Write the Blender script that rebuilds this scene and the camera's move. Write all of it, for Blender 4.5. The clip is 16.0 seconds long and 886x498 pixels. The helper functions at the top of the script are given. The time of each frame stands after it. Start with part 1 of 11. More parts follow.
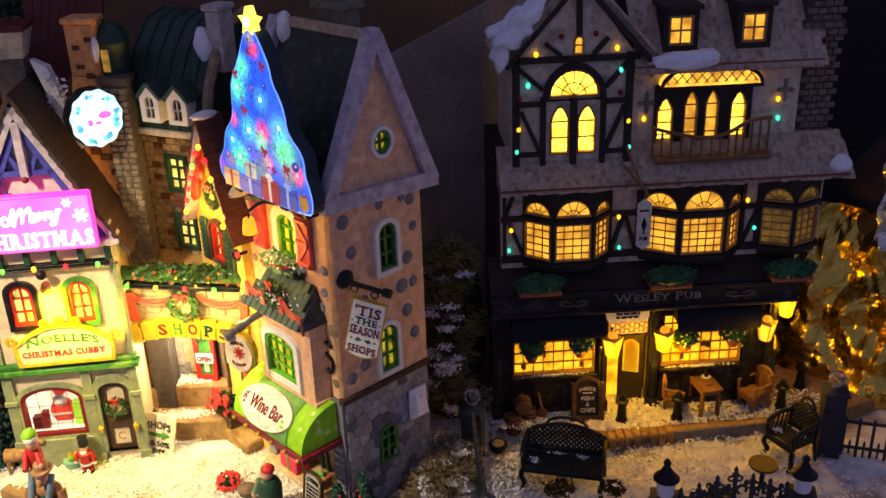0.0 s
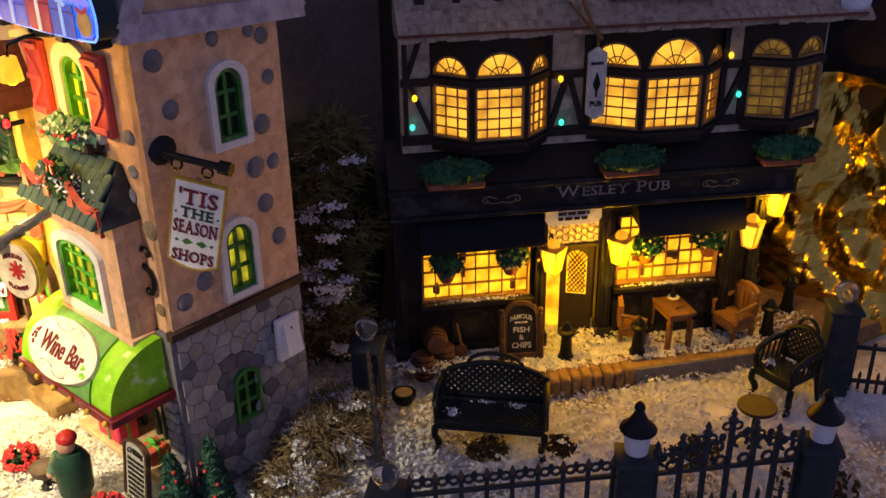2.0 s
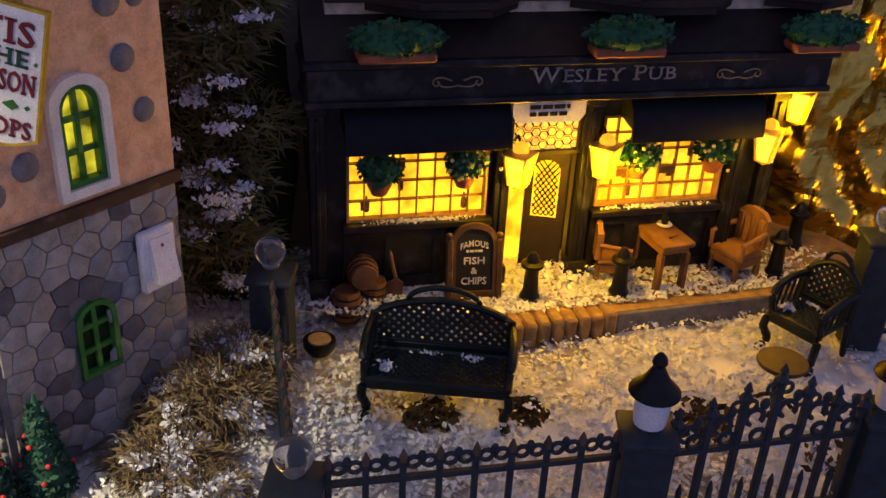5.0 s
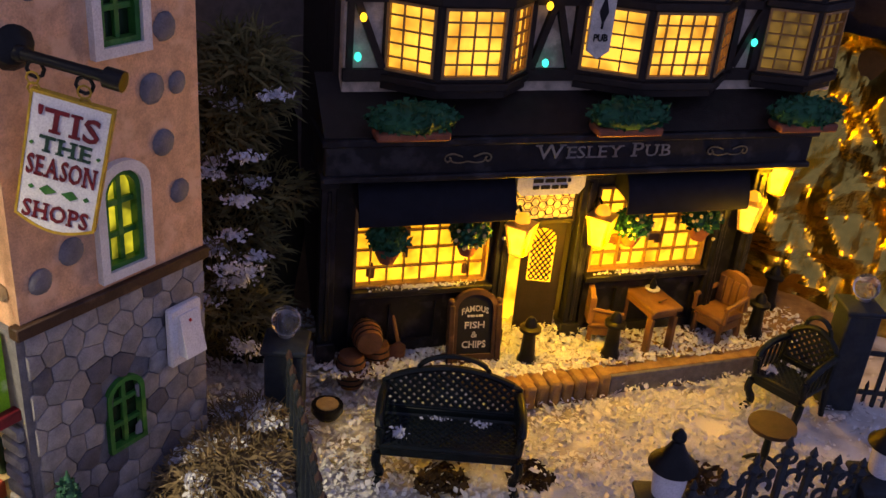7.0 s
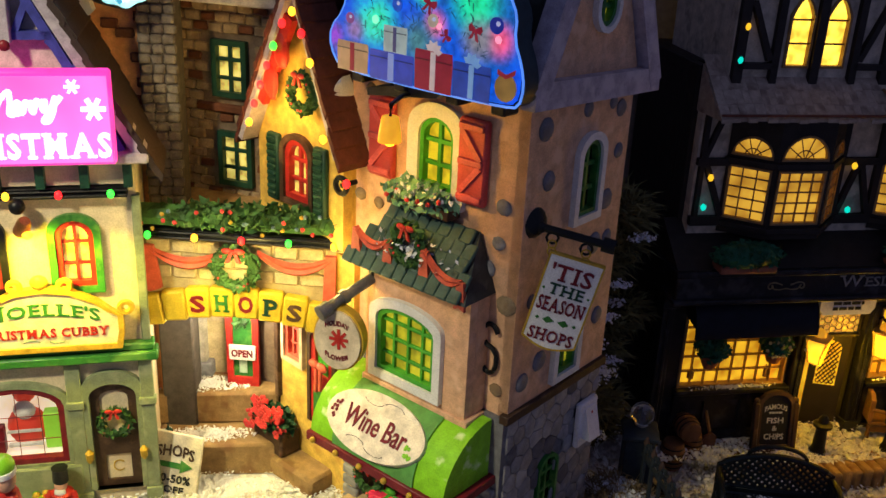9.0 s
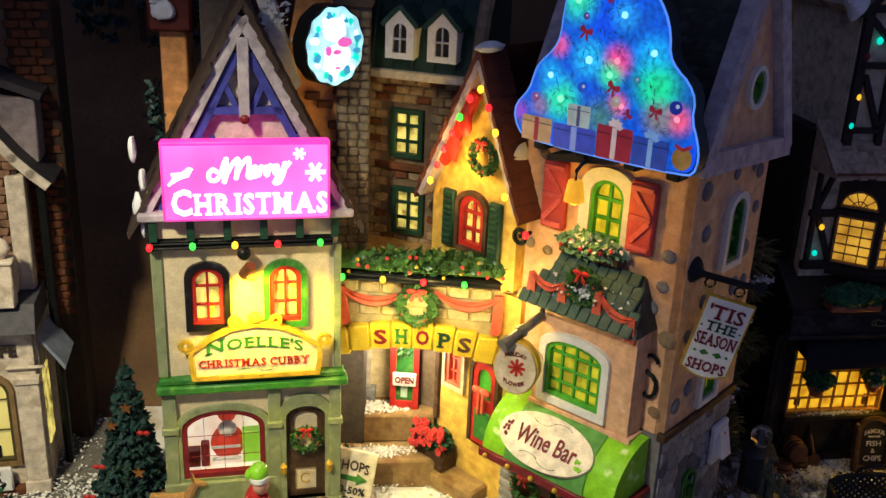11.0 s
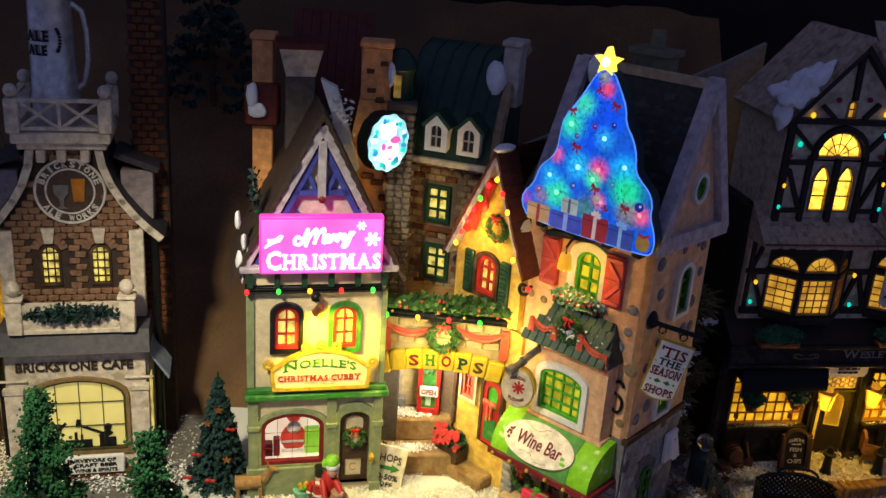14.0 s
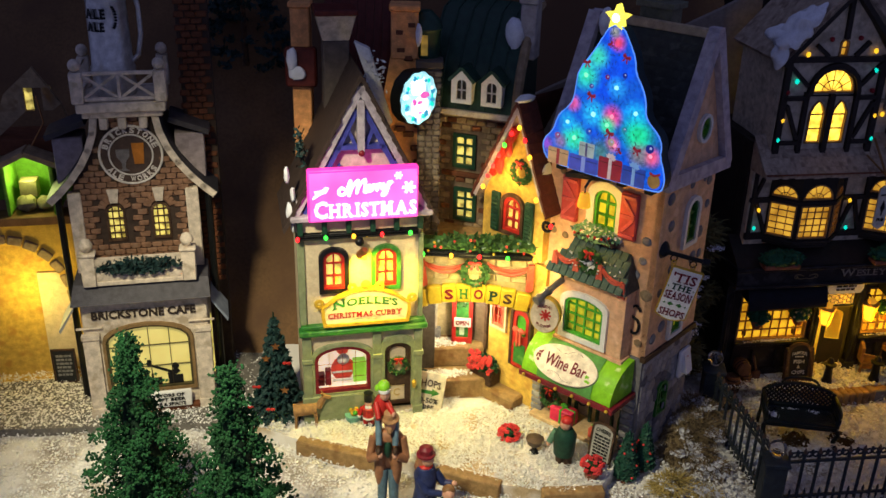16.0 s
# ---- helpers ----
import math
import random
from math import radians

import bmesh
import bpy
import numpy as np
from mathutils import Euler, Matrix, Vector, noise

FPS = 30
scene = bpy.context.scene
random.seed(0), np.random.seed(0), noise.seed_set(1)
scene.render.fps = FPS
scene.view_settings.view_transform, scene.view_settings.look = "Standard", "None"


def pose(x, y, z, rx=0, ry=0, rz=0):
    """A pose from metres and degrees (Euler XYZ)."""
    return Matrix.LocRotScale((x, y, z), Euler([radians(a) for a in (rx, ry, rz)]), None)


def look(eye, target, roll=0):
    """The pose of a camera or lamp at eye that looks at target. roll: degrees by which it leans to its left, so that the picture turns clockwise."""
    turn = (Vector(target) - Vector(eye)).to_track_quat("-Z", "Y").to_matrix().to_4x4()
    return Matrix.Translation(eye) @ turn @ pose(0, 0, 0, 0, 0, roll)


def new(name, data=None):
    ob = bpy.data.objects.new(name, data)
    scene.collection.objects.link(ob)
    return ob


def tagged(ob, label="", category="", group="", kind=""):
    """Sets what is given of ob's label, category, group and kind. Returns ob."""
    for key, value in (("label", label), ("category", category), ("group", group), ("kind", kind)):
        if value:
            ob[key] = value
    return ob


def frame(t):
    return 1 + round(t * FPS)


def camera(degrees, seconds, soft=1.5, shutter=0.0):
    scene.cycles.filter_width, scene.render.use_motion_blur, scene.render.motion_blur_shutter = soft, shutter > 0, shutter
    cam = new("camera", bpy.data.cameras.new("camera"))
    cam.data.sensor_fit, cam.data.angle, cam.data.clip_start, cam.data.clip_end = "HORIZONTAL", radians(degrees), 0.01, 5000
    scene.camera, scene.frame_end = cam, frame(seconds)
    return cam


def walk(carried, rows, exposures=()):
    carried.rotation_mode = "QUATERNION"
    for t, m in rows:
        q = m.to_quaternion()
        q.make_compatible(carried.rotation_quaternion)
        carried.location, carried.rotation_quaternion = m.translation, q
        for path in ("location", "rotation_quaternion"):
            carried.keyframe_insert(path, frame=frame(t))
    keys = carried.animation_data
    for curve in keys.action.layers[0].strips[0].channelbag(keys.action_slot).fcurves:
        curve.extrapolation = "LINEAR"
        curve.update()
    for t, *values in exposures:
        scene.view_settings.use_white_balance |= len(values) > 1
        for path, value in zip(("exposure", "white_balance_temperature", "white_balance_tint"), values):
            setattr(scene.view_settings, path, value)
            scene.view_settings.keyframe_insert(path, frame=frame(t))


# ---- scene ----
cam = camera(49.6, 16.0)
PATH = [
    (0, (0.067, -0.017, 0.614), (-0.083, 1.811, -0.185), -2.0),
    (0.5, (0.06, 0.013, 0.592), (-0.075, 1.84, -0.211), -1.9),
    (1, (0.061, 0.064, 0.554), (-0.045, 1.891, -0.253), -1.8),
    (1.5, (0.069, 0.123, 0.51), (0.024, 1.944, -0.316), -1.6),
    (2, (0.075, 0.17, 0.471), (0.09, 1.971, -0.399), -1.0),
    (2.5, (0.062, 0.214, 0.43), (0.161, 1.995, -0.475), 0.3),
    (3, (0.062, 0.245, 0.402), (0.202, 2.012, -0.525), 1.3),
    (3.5, (0.062, 0.266, 0.386), (0.235, 2.022, -0.556), 2.2),
    (4, (0.066, 0.282, 0.375), (0.252, 2.034, -0.572), 2.7),
    (6.5, (0.063, 0.31, 0.391), (0.333, 2.052, -0.552), 4.3),
    (7, (0.026, 0.301, 0.401), (0.36, 2.061, -0.488), 5.3),
    (7.5, (0.015, 0.274, 0.415), (0.277, 2.073, -0.418), 4.0),
    (8, (-0.037, 0.247, 0.432), (0.184, 2.072, -0.356), 3.8),
    (8.5, (-0.09, 0.221, 0.459), (0.053, 2.057, -0.32), 3.5),
    (9, (-0.121, 0.202, 0.466), (-0.04, 2.054, -0.286), 2.8),
    (9.5, (-0.143, 0.188, 0.473), (-0.1, 2.045, -0.269), 2.5),
    (10, (-0.17, 0.166, 0.482), (-0.139, 2.029, -0.245), 2.4),
    (12.5, (-0.234, 0.058, 0.535), (-0.168, 1.947, -0.12), 3.1),
    (13, (-0.237, 0.022, 0.555), (-0.169, 1.913, -0.093), 3.6),
    (13.5, (-0.239, -0.005, 0.585), (-0.175, 1.875, -0.095), 4.0),
    (14, (-0.241, -0.035, 0.605), (-0.184, 1.835, -0.1), 4.1),
    (14.5, (-0.248, -0.063, 0.614), (-0.189, 1.792, -0.13), 3.9),
    (15, (-0.252, -0.08, 0.627), (-0.202, 1.757, -0.162), 3.0),
    (15.5, (-0.255, -0.095, 0.631), (-0.214, 1.735, -0.174), 2.1),
    (16, (-0.261, -0.106, 0.64), (-0.221, 1.713, -0.191), 1.5),
]
EXPOSURES = [(0, -0.02, 7250, 26), (1.0, 0.0, 7250, 26), (2.0, 0.10, 7100, 22), (3.0, 0.18, 6900, 17), (4.0, 0.42, 6900, 17), (6.5, 0.58, 7050, 23), (7.0, 0.52, 7000, 20), (7.5, 0.38, 6850, 16), (8.0, 0.0, 6700, 14), (8.5, -0.57, 6500, 12), (9.0, -0.74, 6400, 12), (12.5, -0.74, 6300, 13), (16.0, -0.66, 6350, 13)]
walk(cam, [(t, look(eye, target, roll)) for t, eye, target, roll in PATH], EXPOSURES)

# ---- light ----
world = bpy.data.worlds.new("room")
scene.world = world
world.use_nodes = True
world.node_tree.nodes["Background"].inputs[0].default_value = (0.44, 0.50, 1.0, 1)
world.node_tree.nodes["Background"].inputs[1].default_value = 0.33


def lamp(name, kind, p, energy, colour, size=0.004, target=None, angle=70, blend=0.6):
    data = bpy.data.lights.new(name, kind)
    data.energy, data.color = energy, colour
    if kind == "AREA":
        data.shape, data.size = "DISK", size
    else:
        data.shadow_soft_size = size
    if kind == "SPOT":
        data.spot_size, data.spot_blend = radians(angle), blend
    ob = new(name, data)
    ob.matrix_world = look(p, target) if target else Matrix.Translation(p)
    return ob


AMBER = (1.0, 0.53, 0.003)
WARM = (1.0, 0.80, 0.38)
lamp("lantern_light", "POINT", (0.159, 0.750, 0.170), 0.155, AMBER, 0.004)
lamp("lantern_light", "POINT", (0.205, 0.755, 0.172), 0.155, AMBER, 0.004)
lamp("lantern_light", "POINT", (0.300, 0.756, 0.178), 0.065, AMBER, 0.004)
lamp("lantern_light", "POINT", (0.318, 0.778, 0.198), 0.10, AMBER, 0.004)
lamp("spotlight_beam", "SPOT", (-0.3120, 0.6470, 0.278), 1.4, (1.0, 0.78, 0.02), 0.004, (-0.304, 0.676, 0.238), 120)
lamp("wall_lamp_light", "POINT", (-0.1300, 0.6270, 0.336), 0.10, AMBER, 0.004)
lamp("fairy_light", "POINT", (-0.197, 0.690, 0.345), 0.20, (1.0, 0.60, 0.12), 0.006)
lamp("fairy_light", "POINT", (-0.214, 0.664, 0.258), 0.30, (1.0, 0.76, 0.22), 0.006)
lamp("fairy_light", "POINT", (-0.160, 0.666, 0.266), 0.12, (1.0, 0.70, 0.16), 0.005)
# added fill under the gallery to brighten the back shop wall; has no fixture
lamp("arcade_light", "POINT", (-0.220, 0.718, 0.205), 0.42, (1.0, 0.85, 0.5), 0.006)
lamp("arch_light", "POINT", (-0.645, 0.715, 0.20), 0.30, (1.0, 0.74, 0.13), 0.006)
lamp("loft_light", "POINT", (-0.638, 0.755, 0.318), 0.09, (0.9, 1.0, 0.3), 0.004)
# added spot out of view, front left, to brighten courtyard and cafe; no fixture there
lamp("street_light", "SPOT", (-0.50, 0.25, 0.72), 38.0, (1.0, 0.89, 0.56), 0.03, (-0.345, 0.60, 0.14), 58, 0.75)

# ---- materials ----


def rgb(node, c):
    node.default_value = (*c, 1)


def mat(name, col, rough=0.6, metal=0.0, var=0.25, scale=160, bump=0.25, fine=1400, stain=None, amount=0.4, spec=0.25):
    """A painted or natural surface: broad mottling, fine grain, relief, and an optional second colour in worn patches."""
    m = bpy.data.materials.new(name)
    m.use_nodes = True
    n, link = m.node_tree.nodes, m.node_tree.links
    b = n["Principled BSDF"]
    b.inputs["Roughness"].default_value, b.inputs["Metallic"].default_value = rough, metal
    b.inputs["Specular IOR Level"].default_value = spec
    tc = n.new("ShaderNodeTexCoord")
    broad, grain = n.new("ShaderNodeTexNoise"), n.new("ShaderNodeTexNoise")
    broad.inputs["Scale"].default_value, grain.inputs["Scale"].default_value = scale, fine
    broad.inputs["Detail"].default_value, grain.inputs["Detail"].default_value = 4, 3
    info = n.new("ShaderNodeObjectInfo")
    mul = n.new("ShaderNodeMath"); mul.operation = "MULTIPLY"; mul.inputs[1].default_value = 40.0
    shift = n.new("ShaderNodeVectorMath"); shift.operation = "ADD"
    link.new(info.outputs["Random"], mul.inputs[0])
    link.new(tc.outputs["Object"], shift.inputs[0]); link.new(mul.outputs[0], shift.inputs[1])
    link.new(shift.outputs[0], broad.inputs["Vector"]); link.new(shift.outputs[0], grain.inputs["Vector"])
    ramp = n.new("ShaderNodeValToRGB")
    e = ramp.color_ramp.elements
    e[0].position, e[1].position = 0.3, 0.7
    rgb_lo = [max(0, c * (1 - var)) for c in col]
    rgb_hi = [min(1, c * (1 + var)) for c in col]
    e[0].color, e[1].color = (*rgb_lo, 1), (*rgb_hi, 1)
    link.new(broad.outputs["Fac"], ramp.inputs[0])
    out = ramp.outputs[0]
    g2 = n.new("ShaderNodeMix"); g2.data_type = "RGBA"; g2.blend_type = "MULTIPLY"; g2.inputs[0].default_value = 0.35
    r2 = n.new("ShaderNodeValToRGB")
    r2.color_ramp.elements[0].position, r2.color_ramp.elements[1].position = 0.3, 0.62
    r2.color_ramp.elements[0].color = (0.35, 0.35, 0.35, 1)
    link.new(grain.outputs["Fac"], r2.inputs[0])
    link.new(out, g2.inputs[6]); link.new(r2.outputs[0], g2.inputs[7])
    out = g2.outputs[2]
    if stain:
        worn = n.new("ShaderNodeTexNoise")
        worn.inputs["Scale"].default_value, worn.inputs["Detail"].default_value = scale * 0.6, 6
        link.new(shift.outputs[0], worn.inputs["Vector"])
        r3 = n.new("ShaderNodeValToRGB")
        r3.color_ramp.elements[0].position, r3.color_ramp.elements[1].position = 0.62 - amount * 0.3, 0.72 - amount * 0.2
        link.new(worn.outputs["Fac"], r3.inputs[0])
        mx = n.new("ShaderNodeMix"); mx.data_type = "RGBA"
        link.new(r3.outputs[0], mx.inputs[0]); link.new(out, mx.inputs[6]); rgb(mx.inputs[7], stain)
        out = mx.outputs[2]
    link.new(out, b.inputs["Base Color"])
    if bump:
        bp = n.new("ShaderNodeBump")
        bp.inputs["Strength"].default_value, bp.inputs["Distance"].default_value = bump, 0.0012
        ad = n.new("ShaderNodeMath"); ad.operation = "MULTIPLY_ADD"; ad.inputs[1].default_value = 0.5
        link.new(grain.outputs["Fac"], ad.inputs[0]); link.new(broad.outputs["Fac"], ad.inputs[2])
        link.new(ad.outputs[0], bp.inputs["Height"])
        link.new(bp.outputs[0], b.inputs["Normal"])
    return m


def glow(name, col, strength, col2=None, scale=120, lo=0.5):
    """A surface that gives off light, uneven as a bulb behind a film makes it."""
    m = bpy.data.materials.new(name)
    m.use_nodes = True
    n, link = m.node_tree.nodes, m.node_tree.links
    b = n["Principled BSDF"]
    rgb(b.inputs["Base Color"], [c * 0.5 for c in col])
    b.inputs["Roughness"].default_value = 0.5
    tc, no, ramp = n.new("ShaderNodeTexCoord"), n.new("ShaderNodeTexNoise"), n.new("ShaderNodeValToRGB")
    no.inputs["Scale"].default_value = scale
    link.new(tc.outputs["Object"], no.inputs["Vector"]); link.new(no.outputs["Fac"], ramp.inputs[0])
    e = ramp.color_ramp.elements
    e[0].position, e[1].position = 0.35, 0.62
    e[0].color, e[1].color = (*[c * lo for c in (col2 or col)], 1), (*col, 1)
    link.new(ramp.outputs[0], b.inputs["Emission Color"])
    b.inputs["Emission Strength"].default_value = strength
    return m


def clear(name, tint=(1, 1, 1), rough=0.03):
    m = bpy.data.materials.new(name)
    m.use_nodes = True
    b = m.node_tree.nodes["Principled BSDF"]
    rgb(b.inputs["Base Color"], tint)
    b.inputs["Transmission Weight"].default_value, b.inputs["Roughness"].default_value, b.inputs["IOR"].default_value = 1, rough, 1.45
    return m


CREAM = mat("cream_plaster", (0.64, 0.54, 0.36), 0.7, var=0.12, stain=(0.54, 0.43, 0.28), amount=0.1)
SAGE = mat("sage_paint", (0.21, 0.25, 0.14), 0.5, var=0.15, stain=(0.27, 0.30, 0.18), amount=0.2)
GREEN = mat("green_paint", (0.03, 0.16, 0.03), 0.35, stain=(0.10, 0.25, 0.05), amount=0.3)
LEAFGREEN = mat("bright_green_paint", (0.06, 0.33, 0.03), 0.4)
LIME = mat("lime_awning_paint", (0.22, 0.55, 0.02), 0.35, var=0.15, stain=(0.55, 0.7, 0.35), amount=0.1)
DKGREEN = mat("dark_green_paint", (0.012, 0.05, 0.03), 0.45)
NAVY = mat("dark_navy_paint", (0.008, 0.008, 0.011), 0.4, stain=(0.03, 0.03, 0.035), amount=0.3)
BLUE = mat("blue_timber_paint", (0.05, 0.06, 0.32), 0.45)
RED = mat("red_paint", (0.42, 0.025, 0.02), 0.4)
PINKRED = mat("coral_cloth_paint", (0.55, 0.10, 0.06), 0.5)
MAROON = mat("dark_red_paint", (0.16, 0.012, 0.02), 0.4)
BROWN = mat("brown_timber", (0.055, 0.03, 0.018), 0.55, stain=(0.12, 0.07, 0.04), amount=0.2)
OAK = mat("oak_wood", (0.22, 0.11, 0.04), 0.5, scale=90, stain=(0.14, 0.07, 0.025), amount=0.3)
GOLDP = mat("ochre_paint", (0.50, 0.32, 0.03), 0.4)
YELLOW = mat("yellow_plaster", (0.60, 0.40, 0.08), 0.65, stain=(0.45, 0.25, 0.05), amount=0.25)
PEACH = mat("peach_stucco", (0.70, 0.41, 0.24), 0.6, var=0.18, bump=0.5, stain=(0.76, 0.49, 0.31), amount=0.25)
APRICOT = mat("apricot_plaster", (0.72, 0.33, 0.12), 0.7, stain=(0.60, 0.25, 0.09), amount=0.25)
STONE = mat("grey_stone", (0.20, 0.20, 0.22), 0.7, var=0.2, bump=0.5, stain=(0.29, 0.29, 0.30), amount=0.3)
DKSTONE = mat("dark_grey_stone", (0.10, 0.10, 0.12), 0.7, bump=0.5)
MORTAR = mat("mortar", (0.15, 0.15, 0.165), 0.85)
TANSTONE = mat("tan_stone", (0.30, 0.22, 0.13), 0.75, bump=0.5, stain=(0.20, 0.13, 0.07), amount=0.3)
REDBRICK = mat("dark_red_brick", (0.13, 0.045, 0.02), 0.75, bump=0.5)
BRICK = mat("brown_brick", (0.23, 0.125, 0.075), 0.75, var=0.35, bump=0.5, stain=(0.24, 0.15, 0.10), amount=0.25)
BRICKBACK = mat("dark_brick_joint", (0.05, 0.033, 0.025), 0.85)
MAUVE = mat("mauve_trim", (0.40, 0.36, 0.42), 0.55, stain=(0.48, 0.44, 0.48), amount=0.3)
SLATE = mat("dark_slate", (0.030, 0.035, 0.035), 0.5, bump=0.4, stain=(0.06, 0.065, 0.065), amount=0.3)
GREENSLATE = mat("green_slate", (0.05, 0.10, 0.085), 0.5, bump=0.4, stain=(0.09, 0.14, 0.12), amount=0.25)
BROWNROOF = mat("brown_shingle", (0.045, 0.03, 0.025), 0.65, bump=0.6)
REDROOF = mat("red_brown_roof", (0.11, 0.02, 0.014), 0.5, bump=0.3)
METALROOF = mat("green_metal_roof", (0.018, 0.05, 0.035), 0.4, bump=0.2)
THATCH = mat("beige_shingle", (0.42, 0.33, 0.25), 0.75, bump=0.6, stain=(0.22, 0.16, 0.12), amount=0.35)
WHITE = mat("white_paint", (0.72, 0.72, 0.70), 0.45, var=0.08)
PUBWHITE = mat("off_white_plaster", (0.56, 0.48, 0.37), 0.65, stain=(0.3, 0.26, 0.2), amount=0.25)
TIMBER = mat("black_brown_timber", (0.022, 0.016, 0.013), 0.55, bump=0.4)
WINFRAME = mat("golden_brown_frame", (0.34, 0.19, 0.07), 0.5)
BLACK = mat("black_iron", (0.010, 0.011, 0.012), 0.38, metal=0.3)
IRON = mat("bench_iron", (0.008, 0.014, 0.016), 0.4, metal=0.2, stain=(0.012, 0.02, 0.022), amount=0.15)
FENCE = mat("dull_green_iron", (0.024, 0.033, 0.042), 0.55, stain=(0.035, 0.04, 0.04), amount=0.25)
COPPER = mat("copper_metal", (0.45, 0.20, 0.07), 0.35, metal=0.8)
SILVER = mat("silver_paint", (0.60, 0.59, 0.57), 0.3, metal=0.7)
SNOWM = mat("snow_paint", (0.74, 0.76, 0.82), 0.6, var=0.1, bump=0.5)
FLAKE = mat("snow_flake", (0.80, 0.80, 0.77), 0.55, var=0.12, bump=0)
GROUND = mat("snowy_ground", (0.36, 0.32, 0.27), 0.85, scale=40, fine=700, bump=0.8, stain=(0.74, 0.73, 0.70), amount=0.75)
YARD = mat("snowy_earth", (0.10, 0.075, 0.05), 0.85, scale=40, fine=700, bump=0.8, stain=(0.66, 0.66, 0.68), amount=0.72)
PAVING = mat("grey_flagstone", (0.16, 0.15, 0.135), 0.7, bump=0.5)
SANDSTONE = mat("sandstone", (0.30, 0.19, 0.08), 0.75, bump=0.5, stain=(0.20, 0.11, 0.045), amount=0.3)
HILL = mat("brown_hillside", (0.15, 0.085, 0.04), 0.85, scale=14, fine=260, bump=0.6, stain=(0.10, 0.055, 0.03), amount=0.4)
BACKWALL = mat("dark_board", (0.012, 0.011, 0.012), 0.8, scale=10, fine=200)
FOLIAGE = mat("garland_green", (0.035, 0.10, 0.025), 0.6, var=0.5)
FIR = mat("fir_green", (0.012, 0.06, 0.022), 0.7, var=0.5, scale=120)
DARKFIR = mat("dark_fir", (0.012, 0.035, 0.035), 0.6, var=0.4)
PLANTER = mat("planter_green", (0.014, 0.10, 0.045), 0.6, var=0.4)
MOSSG = mat("dry_moss", (0.19, 0.14, 0.075), 0.9, var=0.5, scale=90)
MOSSY = mat("yellow_moss", (0.40, 0.31, 0.10), 0.9, var=0.4, scale=90)
HEDGE = mat("dark_hedge", (0.13, 0.12, 0.045), 0.85, var=0.6, scale=60)
TERRA = mat("terracotta", (0.26, 0.09, 0.05), 0.6)
FLOWER = mat("red_flower", (0.62, 0.05, 0.05), 0.5, var=0.4)
SKIN = mat("figure_flesh_paint", (0.55, 0.30, 0.20), 0.5)
DENIM = mat("blue_grey_paint", (0.10, 0.17, 0.22), 0.5)
COAT = mat("tan_coat_paint", (0.30, 0.14, 0.07), 0.5)
DKBLUE = mat("dark_blue_paint", (0.02, 0.03, 0.10), 0.45)
PALEGREEN = mat("muted_green_paint", (0.10, 0.22, 0.14), 0.5)
FOIL = mat("gold_foil", (0.60, 0.42, 0.08), 0.26, metal=1.0, var=0.15, scale=60, bump=0.12, fine=200)
SILVERFOIL = mat("silver_foil", (0.6, 0.58, 0.55), 0.15, metal=1.0, bump=0.2)

LIT = glow("lit_window_film", (1.0, 0.66, 0.06), 4.0, (0.9, 0.5, 0.04))
LITDIM = glow("dim_window_film", (0.8, 0.50, 0.08), 0.45, (0.5, 0.3, 0.05))
LITPALE = glow("pale_lit_window_film", (1.0, 0.80, 0.18), 1.4, (0.22, 0.17, 0.03), scale=150, lo=0.35)
LITSHOP = glow("shop_window_film", (1.0, 0.84, 0.26), 0.62, (0.9, 0.78, 0.22), scale=40, lo=0.85)
LITGREEN = glow("yellow_green_window_film", (0.75, 0.68, 0.03), 0.8, (0.10, 0.12, 0.01), scale=90, lo=0.3)
DARKGLASS = mat("dark_green_glass", (0.01, 0.03, 0.012), 0.2)
LANTERN = glow("lantern_glass", (1.0, 0.58, 0.04), 1.9, lo=0.55, scale=200)
MAGENTA = glow("magenta_sign_film", (0.95, 0.20, 0.80), 1.5, (0.95, 0.09, 0.66), scale=22, lo=0.7)
SIGNWHITE = glow("white_sign_letter", (1.0, 0.90, 1.0), 3.0, lo=0.9)
ICE = glow("pale_blue_sign_film", (0.45, 0.95, 1.0), 1.9, (0.35, 0.75, 0.95), scale=150, lo=0.6)
STAR = glow("yellow_star", (1.0, 0.85, 0.08), 3.0, lo=0.6, scale=60)
BULB = {c: glow(c + "_bulb", v, 5.0, lo=0.9) for c, v in
        (("red", (1.0, 0.012, 0.015)), ("green", (0.03, 0.80, 0.04)), ("yellow", (1.0, 0.50, 0.02)), ("teal", (0.0, 0.75, 0.5)))}
DULLBULB = glow("small_green_bulb", (0.0, 0.65, 0.48), 2.2, lo=0.8)
DULLYEL = glow("small_yellow_bulb", (1.0, 0.55, 0.02), 2.2, lo=0.8)
SHADEGLOW = glow("lamp_shade", (1.0, 0.45, 0.02), 1.6, lo=0.7)
GLASSBALL = clear("clear_glass")
SMOKE = mat("frosted_white_plastic", (0.75, 0.75, 0.78), 0.25, var=0.05, bump=0)

# ---- mesh tools ----
BASE = {}


